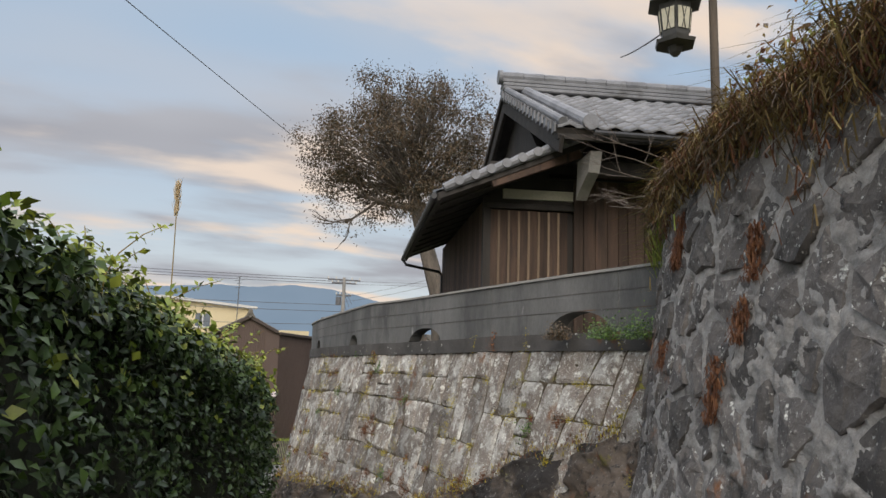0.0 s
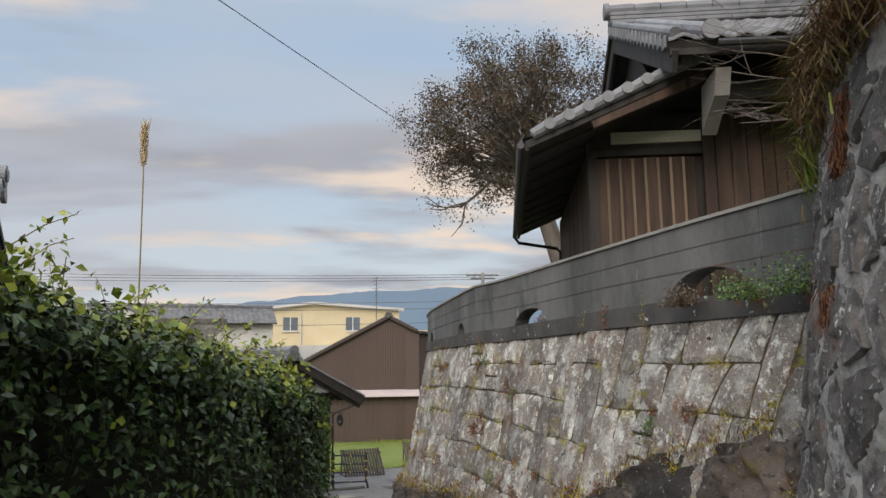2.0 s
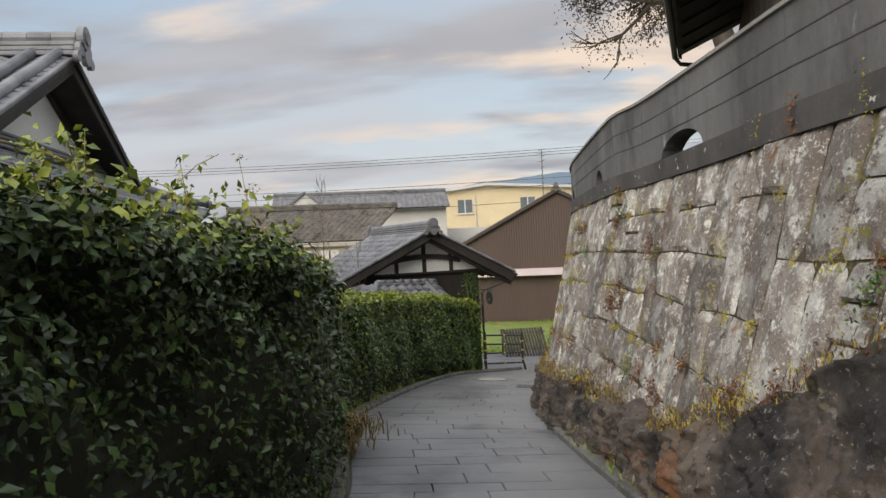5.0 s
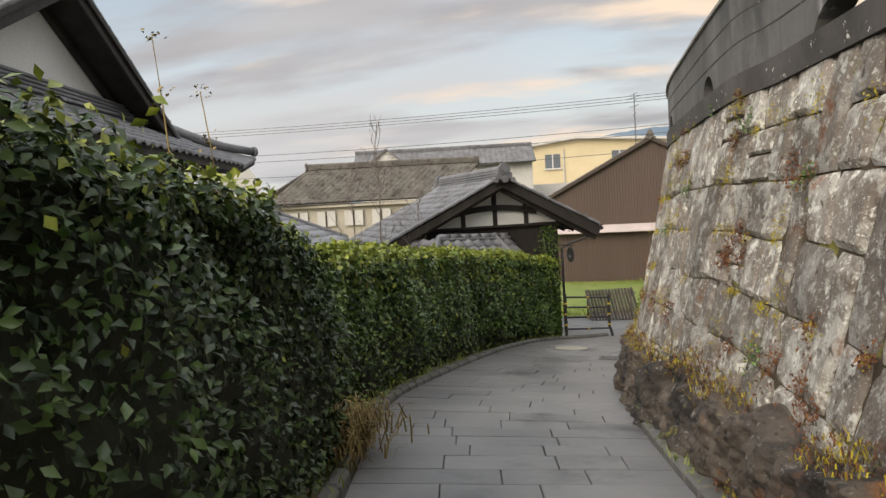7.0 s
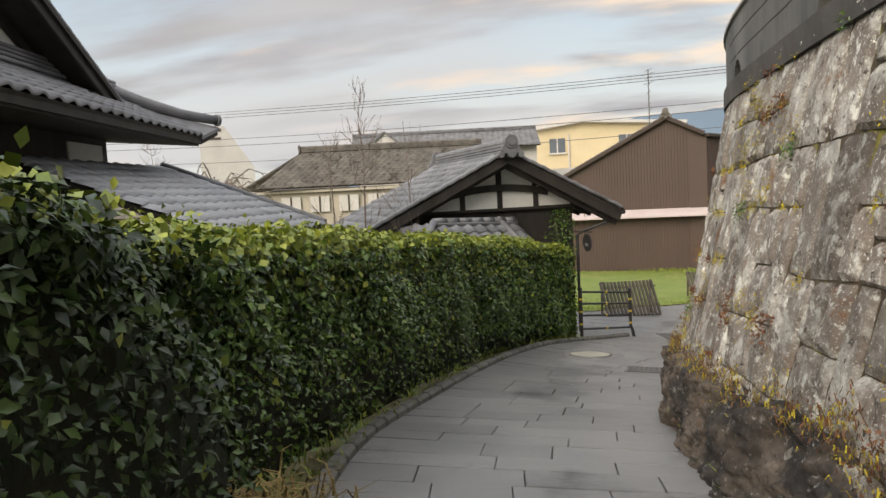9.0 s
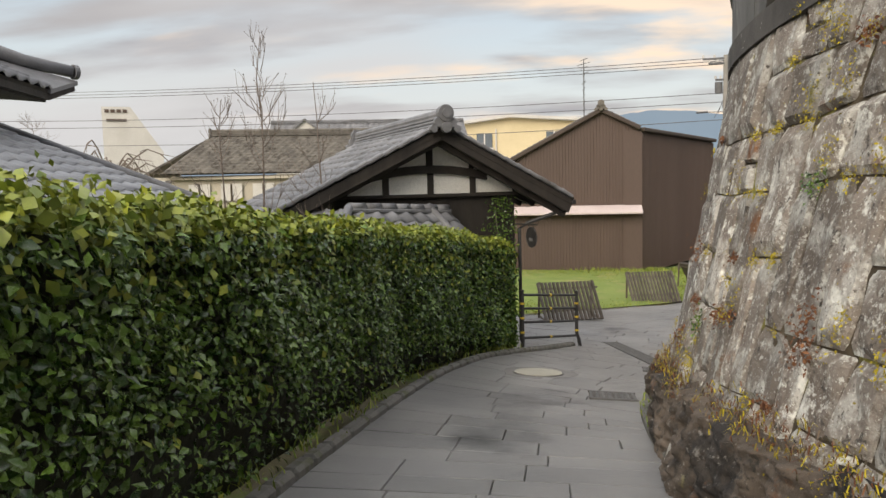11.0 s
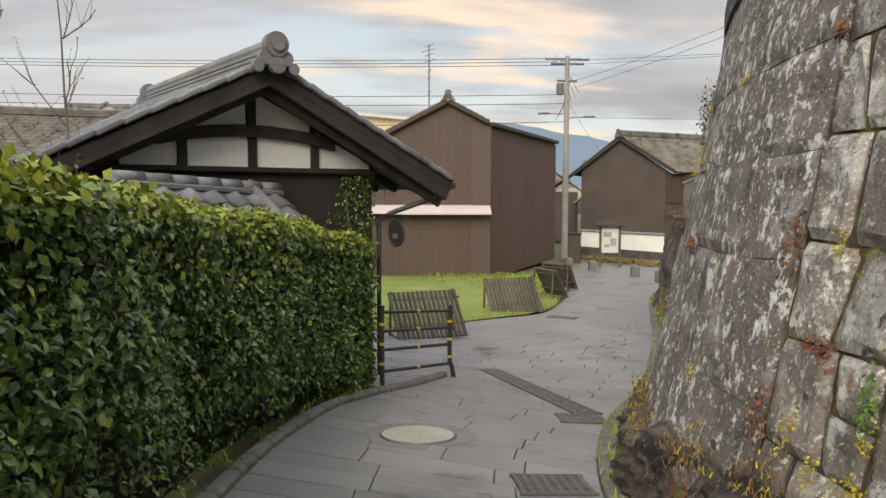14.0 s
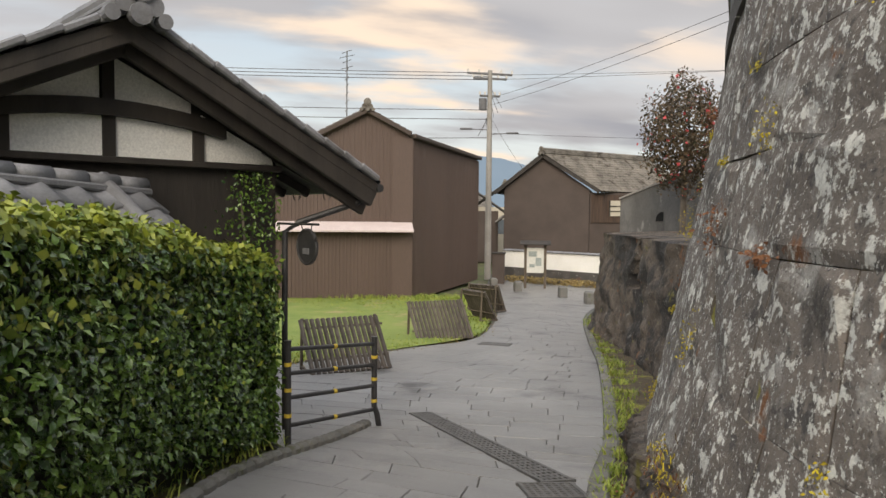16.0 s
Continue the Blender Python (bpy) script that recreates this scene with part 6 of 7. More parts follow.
# ---- lawn ----
def build_lawn():
    edge = smooth_line([(-8.3, 22.6), (-7.5, 23.3), (-6.3, 25.2), (-5.1, 27.5), (-4.95, 30), (-5.0, 33.2), (-5.6, 36), (-7.2, 35.6)], 5)
    outline = [(x, y) for x, y in edge] + [(-14, 34.2), (-18, 33), (-18, 22)]
    m = Mesh()
    m.add([(x, y, ground(y) + 0.02) for x, y in outline], [tuple(range(len(outline)))])
    lawn = setting("lawn", m, M_lawn, "short green lawn with dry patches", "lawn")
    rs = np.random.RandomState(3)
    P, H = [], []
    while len(P) < 26000:
        y = rs.uniform(22.3, 35.5)
        x = rs.uniform(-14, -4.9)
        lim = float(np.interp(y, [22.6, 23.3, 25.2, 27.5, 30, 33.2, 36], [-8.3, -7.5, -6.3, -5.1, -4.95, -5.0, -5.6]))
        if x < lim + 0.08 * rs.normal():
            P.append((x, y, ground(y) + 0.015))
            H.append(rs.uniform(0.03, 0.09) * (2.2 if y > 34 else 1))
    ob = new("grass", blades("grass", P, H, M_grass, 5, 0.9, 0.012))
    tagged(ob, "short yellow-green grass on the lawn", "grass", "", "stuff")
    Q = [p for p in P if rs.uniform() < 0.18 and p[0] > -8][:2200]
    ob = new("dry_grass", blades("dry_grass", [(x + 0.25, y - 0.2, z - 0.02) for x, y, z in Q if abs(x - np.interp(y, [22.6, 25.2, 27.5, 33], [-8.3, -6.3, -5.1, -5.0])) < 0.8], [0.04] * sum(1 for x, y, z in Q if abs(x - np.interp(y, [22.6, 25.2, 27.5, 33], [-8.3, -6.3, -5.1, -5.0])) < 0.8), M_drygrass, 6, 1.2, 0.01))
    tagged(ob, "dry straw-coloured grass at the lawn's edge", "grass", "", "stuff")


build_lawn()


# ---- sign board, bollards, bin, pole and wires ----
def build_lane_end():
    z = ground(40)
    th = thing("notice_board", (-3.95, 40.3, z), "roofed wooden notice board with a faded map", "notice board")
    for x in (-4.32, -3.58):
        part("post", Mesh().box((x, 40.3, z + 0.85), (0.1, 0.1, 1.75), None, 0.008), M_postwood, th)
    part("panel", Mesh().box((-3.95, 40.28, z + 1.05), (0.64, 0.05, 0.95), None, 0.006), M_map, th, "pale map sheet")
    for i, (dx, dz, w, h) in enumerate(((-0.1, 0.25, 0.3, 0.2), (0.12, -0.05, 0.22, 0.3), (-0.12, -0.2, 0.2, 0.12))):
        part("print_patch", Mesh().box((-3.95 + dx, 40.245, z + 1.05 + dz), (w, 0.012, h)), M_mapink, th)
    for s in (-1, 1):
        part("roof_board", Mesh().box((-3.95, 40.3 + s * 0.14, z + 1.72), (1.15, 0.34, 0.045), Matrix.Rotation(-s * 0.42, 4, "X"), 0.01), M_darkwood, th)
    for x, y in ((-5.5, 39.9), (-4.55, 38.7), (-3.02, 36.75), (-2.28, 34.95)):
        b = thing("bollard", on_ground(x, y), "short square weathered stone bollard", "bollard", "bollards across the lane")
        part("block", Mesh().box(on_ground(x, y, 0.17), (0.27, 0.27, 0.38), Matrix.Rotation(0.3, 4, "Z"), 0.03), M_kerb, b)
        part("top", Mesh().box(on_ground(x, y, 0.365), (0.2, 0.2, 0.03), Matrix.Rotation(0.3, 4, "Z"), 0.012), M_concrete, b)
    bn = thing("utility_box", on_ground(-5.45, 42.2), "dark brown wooden box beside the pole", "box")
    part("body", Mesh().box(on_ground(-5.45, 42.2, 0.6), (0.5, 0.5, 1.25), None, 0.02), M_brown2, bn)
    part("lid", Mesh().box(on_ground(-5.45, 42.2, 1.25), (0.58, 0.58, 0.06), None, 0.015), M_darkwood, bn)
    # planting at the boundary wall's foot
    rs = np.random.RandomState(12)
    P, N = [], []
    for k in range(2600):
        f = rs.uniform(0.1, 0.95)
        x, y = -5.3 + 6.9 * f - rs.uniform(0.2, 0.9), 44.6 - 5.0 * f - rs.uniform(0.2, 0.8)
        P.append((x, y, ground(y) + rs.uniform(0, 0.26)))
        N.append((0, -0.3, 1))
    pl = thing("low_planting", (-2.5, 42, ground(42)), "low yellowish ground-cover plants by the white wall", "plants")
    part("foliage", leaves("foliage", P, N, rs.uniform(0.06, 0.12, len(P)), M_drygrass, 13), M_drygrass, pl)
    # pole
    px, py = -6.05, 44.4
    pole = thing("utility_pole", on_ground(px, py), "tall pale concrete utility pole with crossarms and cables", "utility pole")
    b = on_ground(px, py)
    part("shaft", Mesh().tube([b, b + Vector((0, 0, 9.1))], 0.15, 12, 0.10), M_polecon, pole)
    for z, w in ((8.95, 1.0), (8.75, 0.75), (8.0, 0.45)):
        arm = part("crossarm", Mesh().box(b + Vector((0, 0, z)), (w * 2, 0.09, 0.09), Matrix.Rotation(0.35, 4, "Z"), 0.01), M_wire, pole)
        for k in (-1, -0.5, 0.5, 1):
            part("insulator", Mesh().disc(b + Vector((k * w * 0.93, k * w * 0.34, z + 0.04)), 0.045, 0.14, 8), M_offwhite, arm)
    for k, z in ((-1, 6.55), (1, 6.35)):
        lamp = part("lamp_arm", Mesh().tube([b + Vector((0.1 * k, 0, z)), b + Vector((0.75 * k, -0.1, z + 0.02))], 0.02, 6), M_wire, pole)
        part("lamp_head", Mesh().box(b + Vector((1.0 * k, -0.12, z + 0.03)), (0.55, 0.16, 0.08), None, 0.03), M_wire, lamp)
    part("transformer", Mesh().disc(b + Vector((-0.3, 0, 7.4)), 0.17, 0.5, 14), M_wire, pole)
    for k in range(7):
        a = b + Vector((0, 0, 7.2 + 0.2 * k))
        part("drop_wire", Mesh().tube([a, a + Vector((-0.5 + 0.17 * k, 0.1, -0.9))], 0.012, 4), M_wire, pole)


build_lane_end()


def cable(p, q, sag, label="thin dark overhead cable", r=0.012):
    p, q = Vector(p), Vector(q)
    pts = [p.lerp(q, i / 14) - Vector((0, 0, sag * 4 * (i / 14) * (1 - i / 14))) for i in range(15)]
    ob = Mesh().tube(pts, r, 4).make("cable", M_wire)
    tagged(ob, label, "cable", "overhead cables")


TOP = Vector((-6.05, 44.4, ground(44.4)))
for dz, far in ((9.0, (-75, 38, 9.6)), (8.85, (-75, 36.5, 9.2)), (8.7, (-75, 35, 8.8)), (7.4, (-70, 33, 6.8)), (7.0, (-70, 32.5, 6.3)), (6.2, (-66, 36, 5.0))):
    cable(TOP + Vector((0, 0, dz)), far, 0.7, r=0.016)
for dz, far in ((8.9, (34, 40, 6.4)), (8.7, (34, 36, 6.2)), (7.9, (6.5, 26, 6.6)), (7.6, (6.0, 25, 6.0)), (6.4, (30, 52, 4.0)), (7.2, (-3.5, 47, 0.9))):
    cable(TOP + Vector((0, 0, dz)), far, 0.35, r=0.009)
cable((-4.04, 6.28, 5.31), (-3.03, 16.60, 5.99), 0.02, r=0.008)
cable((2.1, 5.9, 4.35), (3.4, 13.5, 7.3), 0.05, r=0.012)


# ---- lantern on the bank ----
def build_lantern():
    b = Vector((2.18, 5.6, 2.6))
    th = thing("street_lantern", b, "hexagonal bronze lantern hung from a wooden post on the bank", "lantern")
    part("post", Mesh().tube([b, b + Vector((0, 0, 2.1))], 0.038, 10, 0.034), M_postwood, th)
    part("arm", Mesh().beam(b + Vector((0.15, 0, 1.78)), b + Vector((-0.5, 0.05, 1.78)), 0.04, 0.04), M_darkwood, th)
    c = Vector((1.89, 5.69, 3.98))

    def hexa(z, r):
        return [(c.x + r * math.cos(math.pi / 3 * k + 0.3), c.y + r * math.sin(math.pi / 3 * k + 0.3), c.z + z) for k in range(6)]

    def lofted(levels):
        m = Mesh()
        for z, r in levels:
            m.v += hexa(z, r)
        for j in range(len(levels) - 1):
            m.f += [(j * 6 + k, j * 6 + (k + 1) % 6, j * 6 + 6 + (k + 1) % 6, j * 6 + 6 + k) for k in range(6)]
        m.f += [tuple(range(5, -1, -1)), tuple((len(levels) - 1) * 6 + k for k in range(6))]
        return m
    part("base", lofted([(-0.14, 0.02), (-0.11, 0.05), (-0.06, 0.07), (-0.05, 0.17), (-0.02, 0.18), (0.0, 0.12)]), M_bronze, th)
    body = part("body", lofted([(0.0, 0.115), (0.02, 0.12), (0.30, 0.145)]), M_bronze, th)
    for k in range(6):
        lo, hi = hexa(0.04, 0.122), hexa(0.27, 0.146)
        a, bb, cc, d = (Vector(p) for p in (lo[k], lo[(k + 1) % 6], hi[(k + 1) % 6], hi[k]))
        mid = (a + bb + cc + d) / 4
        out = (mid - Vector((c.x, c.y, mid.z))).normalized() * 0.004
        quad = [mid + (p - mid) * 0.78 + out for p in (a, bb, cc, d)]
        part("pane", Mesh().prism(quad, out), M_paper, body, "pale lantern pane")
        for f in (0.33, 0.66):
            part("lattice_bar", Mesh().beam(quad[0].lerp(quad[1], f) + out * 2, quad[3].lerp(quad[2], 1 - f) + out * 2, 0.006, 0.006), M_bronze, body)
    part("roof", lofted([(0.30, 0.15), (0.31, 0.24), (0.34, 0.22), (0.42, 0.07), (0.48, 0.03)]), M_bronze, th)


build_lantern()


# ---- trees ----
def branches(m, p, d, length, r, depth, rs, tips, spread=0.6, up=0.15, n=5):
    """A limb that bends and forks, down to twigs."""
    pts = [p]
    q, v = Vector(p), Vector(d).normalized()
    for i in range(n):
        v = (v + Vector((rs.gauss(0, 0.12), rs.gauss(0, 0.12), rs.gauss(0, 0.10) + up * 0.15))).normalized()
        q = q + v * length / n
        pts.append(q.copy())
    m.tube(pts, r, 6 if r > 0.02 else 4, r * 0.55)
    if depth == 0:
        tips.append((q, v))
        return
    for k in range(rs.choice((3, 3, 4))):
        f = rs.uniform(0.45, 1.0)
        o = pts[min(n, max(1, int(f * n)))]
        w = (v + Vector((rs.gauss(0, spread), rs.gauss(0, spread), rs.gauss(0, spread * 0.7) + up))).normalized()
        branches(m, o, w, length * rs.uniform(0.55, 0.8), r * 0.55, depth - 1, rs, tips, spread, up, n)
        if depth < 3:
            tips.append((o, w))


def build_big_tree():
    rs = random.Random(4)
    base = Vector((0.05, 16.6, 1.3))
    th = thing("evergreen_tree", base, "broad dark tree with reddish-brown leaves behind the boarded house", "tree")
    m, tips = Mesh(), []
    m.tube([base, base + Vector((-0.1, 0, 1.4)), base + Vector((-0.45, 0, 2.6)), base + Vector((-0.8, 0, 3.9))], 0.24, 10, 0.15)
    c = base + Vector((-0.85, 0, 3.6))
    for k in range(10):
        a = k * 2.4
        el = (0.12, 0.3, 0.6, 1.05)[k % 4]
        d = Vector((math.cos(a) * math.cos(el), math.sin(a) * math.cos(el), math.sin(el)))
        branches(m, c + Vector((0, 0, 1.5 * (k % 4) / 4 - 0.1)), d, 1.30, 0.07, 3, rs, tips, 0.55, 0.10)
    part("trunk", m, M_bark, th)
    rn = np.random.RandomState(7)
    twigs = Mesh()
    centre = Vector((-0.95, 16.6, 6.1))
    P, N = [], []
    for q, v in tips:
        e = Vector(((q.x - centre.x) / 2.75, (q.y - centre.y) / 2.75, (q.z - centre.z) / 2.15))
        if e.length > 1.05:
            continue
        for k in range(17):
            w = Vector(rn.normal(0, 0.20, 3))
            P.append(q + w)
            N.append(w + Vector((0, 0, 0.2)))
    for k in range(190):
        e = Vector(rn.normal(0, 1, 3)).normalized() * rn.uniform(0.35, 1.0) ** 0.6
        q = centre + Vector((e.x * 2.6, e.y * 2.6, e.z * 1.95 * (1 if e.z > 0 else 0.85)))
        o = c.lerp(q, 0.45) + Vector((0, 0, 0.25))
        twigs.tube([c.lerp(q, 0.15) + Vector((0, 0, 0.2)), o, q], 0.022, 4, 0.005)
        for j in range(180):
            w = Vector(rn.normal(0, 0.14, 3))
            P.append(q + w)
            N.append(w + Vector((0, 0, 0.2)))
    part("limb", twigs, M_bark, th)
    part("crown", leaves("crown", P, N, rn.uniform(0.04, 0.085, len(P)), M_treeleaf, 9, width=0.45), M_treeleaf, th)


build_big_tree()


def bare_tree(name, x, y, z0, height, label, seed, lean=(0, 0), depth=2, spread=0.4, r=0.022, up=0.6):
    rs = random.Random(seed)
    base = Vector((x, y, z0))
    th = thing(name, base, label, "tree")
    m, tips = Mesh(), []
    top = base + Vector((lean[0], lean[1], height * 0.97))
    pts = [base.lerp(top, i / 8) + Vector((rs.gauss(0, 0.02), rs.gauss(0, 0.02), 0)) for i in range(9)]
    m.tube(pts, r, 6, 0.004)
    part("trunk", m, M_twig, th)
    tw = Mesh()
    for k in range(int(height * 4.5)):
        f = rs.uniform(0.35, 0.97)
        o = base.lerp(top, f)
        a = rs.uniform(0, 6.3)
        branches(tw, o, Vector((math.cos(a), math.sin(a), up * 1.6)), height * 0.22 * (1.15 - f) + 0.12, 0.006, depth - 1, rs, tips, spread, up, 4)
    part("twig", tw, M_twig, th)
    P, N = [], []
    for q, v in tips:
        P.append(q)
        N.append(v)
    part("bud", leaves("bud", P, N, [0.025] * len(P), M_bark, seed), M_bark, th, "small dark buds")["kind"] = "stuff"


bare_tree("sapling", -7.95, 15.48, ground(15.5) - 0.1, 4.1, "thin bare sapling behind the clipped hedge", 2)
bare_tree("sapling", -7.45, 15.9, ground(15.9) - 0.1, 3.6, "thin bare sapling in front of the gatehouse roof", 3)
bare_tree("sapling", -8.35, 15.2, ground(15.2) - 0.1, 3.3, "slender bare sapling behind the clipped hedge", 5)


def weeping_tree(x, y, height, label):
    rs = random.Random(6)
    base = on_ground(x, y)
    th = thing("garden_tree", base, label, "tree")
    top = base + Vector((0.1, 0, height * 0.75))
    part("trunk", Mesh().tube([base, base.lerp(top, 0.5) + Vector((0.08, 0, 0)), top], 0.11, 8, 0.07), M_twig, th)
    for k in range(26):
        a = k * 2.4 + rs.uniform(-0.3, 0.3)
        reach, rise = rs.uniform(0.7, 2.1), rs.uniform(0.3, 0.95) * height * 0.28
        d = Vector((math.cos(a), math.sin(a), 0))
        o = base.lerp(top, rs.uniform(0.75, 1.0))
        pts = [o + d * reach * f + Vector((0, 0, rise * math.sin(f * 2.2) * 1.2 - 0.9 * max(0, f - 0.6))) for f in (0, 0.2, 0.4, 0.6, 0.8, 1.0, 1.15)]
        limb = part("branch", Mesh().tube(pts, 0.035, 5, 0.010), M_twig, th)
        for j in (2, 3, 4, 5):
            w = Vector((rs.gauss(0, 0.3), rs.gauss(0, 0.3), -0.1))
            part("twig", Mesh().tube([pts[j], pts[j] + w + d * 0.2, pts[j] + w * 1.5 + d * 0.3 + Vector((0, 0, -0.5))], 0.014, 4, 0.006), M_twig, limb)


weeping_tree(-22.6, 24.5, 4.6, "bare drooping garden tree behind the houses")
bare_tree("garden_tree", -25.5, 24.0, ground(24), 5.6, "bare upright garden tree behind the houses", 7, (0, 0), 3, 0.6, 0.06, 0.4)


def build_camellia():
    rs = np.random.RandomState(15)
    c = Vector((-1.15, 26.7, 1.45))
    th = thing("camellia_tree", (c.x, c.y, -0.42), "dense dark camellia with red flowers above the wall", "tree")
    m, tips = Mesh(), []
    r0 = random.Random(3)
    m.tube([(c.x, c.y, -0.45), (c.x, c.y, 0.6), (c.x + 0.05, c.y, 1.4)], 0.07, 8, 0.04)
    for k in range(8):
        branches(m, Vector((c.x, c.y, 0.7 + 0.1 * k)), Vector((math.cos(k * 2.4), math.sin(k * 2.4), 0.6)), 0.6, 0.025, 2, r0, tips, 0.6, 0.2, 4)
    part("trunk", m, M_bark, th)
    P, N = [], []
    while len(P) < 7500:
        d = Vector(rs.normal(0, 1, 3)).normalized()
        lump = 1 + 0.28 * fbm(d.x * 2, d.y * 2, d.z * 2 + 5, 3)
        r = rs.uniform(0.55, 1.0) * lump
        P.append((c.x + d.x * r * 0.85, c.y + d.y * r * 0.85, c.z + d.z * r * 1.2))
        N.append(d)
    P, N = np.array(P), np.array(N)
    red = rs.uniform(size=len(P)) < 0.016
    part("crown", leaves("crown", P[~red], N[~red], rs.uniform(0.05, 0.09, (~red).sum()), M_treeleaf, 16), M_treeleaf, th)
    part("flower", leaves("flower", P[red] * 1.0 + N[red] * 0.04, N[red], rs.uniform(0.06, 0.10, red.sum()), M_red, 17, width=0.9), M_red, th, "red camellia flowers")


build_camellia()


# ---- wild plants ----
def clump(name, category, label, places, normals, size, material, seed, stuff=True):
    ob = new(name, leaves(name, places, normals, size, material, seed))
    return tagged(ob, label, category, "", "stuff")


def build_plants():
    rs = np.random.RandomState(40)
    # dry growth that hangs over the rubble wall
    P, H, L, LN = [], [], [], []
    for k in range(9000):
        d = rs.uniform(4.5, NEAR_D[-1] - 0.15)
        z = 2.35 + abs(rs.normal(0, 0.42)) * (0.6 + 0.5 * fbm(d * 1.5, 1, 1, 3)) + (0.25 if d < 8.5 else 0)
        p = near_face(d, min(z, 2.5), 0.0) + Vector((0.55 * max(0, z - 2.5) + rs.uniform(-0.08, 0.25), 0, z - min(z, 2.5)))
        P.append(p)
        H.append(rs.uniform(0.10, 0.30))
    ob = new("dry_growth", blades("dry_growth", P, H, M_drygrass, 41, 1.6, 0.006, 0.75))
    tagged(ob, "tangled dry brown grass over the rubble wall", "dry grass", "", "stuff")
    for k in range(9500):
        d = rs.uniform(4.0, NEAR_D[-1] - 0.1)
        z = 2.35 + abs(rs.normal(0, 0.55))
        p = near_face(d, min(z, 2.5), 0.0) + Vector((0.5 * max(0, z - 2.5) + rs.uniform(-0.06, 0.3), 0, z - min(z, 2.5)))
        L.append(p)
        LN.append((-1, -0.2, 0.4))
    L, LN = np.array(L), np.array(LN)
    sel = rs.randint(0, 4, len(L))
    for k, mt, nm, lb in ((0, M_redweed, "russet_scrub", "russet withered scrub on the bank"), (1, M_leaf_y, "green_scrub", "yellow-green weeds on the bank"), (2, M_treeleaf, "brown_scrub", "dark brown scrub on the bank"), (3, M_drygrass, "straw_scrub", "straw-coloured scrub on the bank")):
        q = sel == k
        clump(nm, "scrub", lb, L[q], LN[q], rs.uniform(0.03, 0.075, q.sum()), mt, 50 + k)
    # cover of the bank itself
    Q = []
    for k in range(15000):
        u, y = abs(rs.normal(0, 0.16)), rs.uniform(-0.5, 5.5)
        z = 2.45 + 1.9 * min(1, u * 4) + 0.22 * fbm(u * 12, (y + 12) / 17.6 * 9, 1) * min(1, u * 14 + 0.2) - 1.2 * max(0, (y + 12) / 17.6 - 0.94) / 0.06
        Q.append((1.75 + 9 * u - rs.uniform(0, 0.12), y, z + rs.uniform(-0.05, 0.16)))
    Q = np.array(Q)
    sel = rs.randint(0, 5, len(Q))
    for k, mt, nm, lb in ((0, M_redweed, "russet_cover", "russet withered cover on the bank"), (1, M_treeleaf, "brown_cover", "dark brown scrub cover on the bank"), (2, M_grass, "green_cover", "green weeds on the bank")):
        q = sel == k
        clump(nm, "scrub", lb, Q[q], [(-0.7, -0.3, 0.6)] * int(q.sum()), rs.uniform(0.04, 0.09, q.sum()), mt, 90 + k)
    q = sel > 2
    ob = new("straw_cover", blades("straw_cover", Q[q], rs.uniform(0.12, 0.32, q.sum()), M_drygrass, 94, 1.4, 0.006, 0.5))
    tagged(ob, "straw-coloured dry grass on the bank", "dry grass", "", "stuff")
    # yellowish grass at the corner of the rubble wall
    P = [near_face(NEAR_D[-1] - abs(rs.normal(0, 0.55)), rs.uniform(1.95, 2.75), rs.uniform(0.0, 0.12)) for k in range(2600)]
    ob = new("tufted_grass", blades("tufted_grass", P, rs.uniform(0.12, 0.34, len(P)), M_grass, 43, 1.3, 0.005, 0.5))
    tagged(ob, "yellow-green grass tufts hanging at the wall's corner", "grass", "", "stuff")
    # a mat of withered stalks that drapes down the rubble face
    P = []
    while len(P) < 8500:
        d = rs.uniform(4.2, NEAR_D[-1] - 0.05)
        reach = 0.30 + 0.38 * fbm(d * 1.3, 2, 5, 3) + 0.30 * max(0, d - NEAR_D[-1] + 1.6)
        z = 2.62 - abs(rs.normal(0, 0.5)) * max(0.05, reach)
        P.append(near_face(d, z, rs.uniform(0.02, 0.16)))
    P = np.array(P)
    pick = rs.randint(0, 3, len(P))
    for k, mt, nm, lb in ((0, M_drygrass, "hanging_straw", "straw-coloured stalks hanging down the rubble wall"), (1, M_treeleaf, "hanging_stalk", "dark brown stalks hanging down the rubble wall"), (2, M_redweed, "hanging_weed", "russet weeds hanging down the rubble wall")):
        q = pick == k
        ob = new(nm, blades(nm, P[q], rs.uniform(0.05, 0.2, q.sum()), mt, 44 + k, 1.6, 0.004, 1.2))
        tagged(ob, lb, "dry grass", "", "stuff")
    # rusty runs of weed down the rubble face
    P = []
    for k in range(10):
        d, z = rs.uniform(5.5, NEAR_D[-1] - 0.3), rs.uniform(1.2, 2.3)
        run = rs.uniform(0.15, 0.4)
        for j in range(int(700 * run)):
            P.append(near_face(d + rs.normal(0, 0.035), z - rs.uniform(0, run), rs.uniform(0.03, 0.075)))
    ob = new("rusty_weed", blades("rusty_weed", P, rs.uniform(0.03, 0.08, len(P)), M_redweed, 48, 0.9, 0.004, 1.4))
    tagged(ob, "rusty red weeds clinging to the rubble wall", "weed", "", "stuff")
    # bare twigs that reach out from the bank
    tw, tips = Mesh(), []
    r0 = random.Random(9)
    for k in range(5):
        branches(tw, Vector((1.95, 6.15, 2.6 + 0.12 * k)), Vector((-0.75, 0.35, 0.12 + 0.1 * k)), 0.55, 0.0045, 2, r0, tips, 0.45, 0.05, 5)
    tagged(tw.make("bare_shrub", M_twig), "bare thin twigs reaching out from the bank", "shrub")
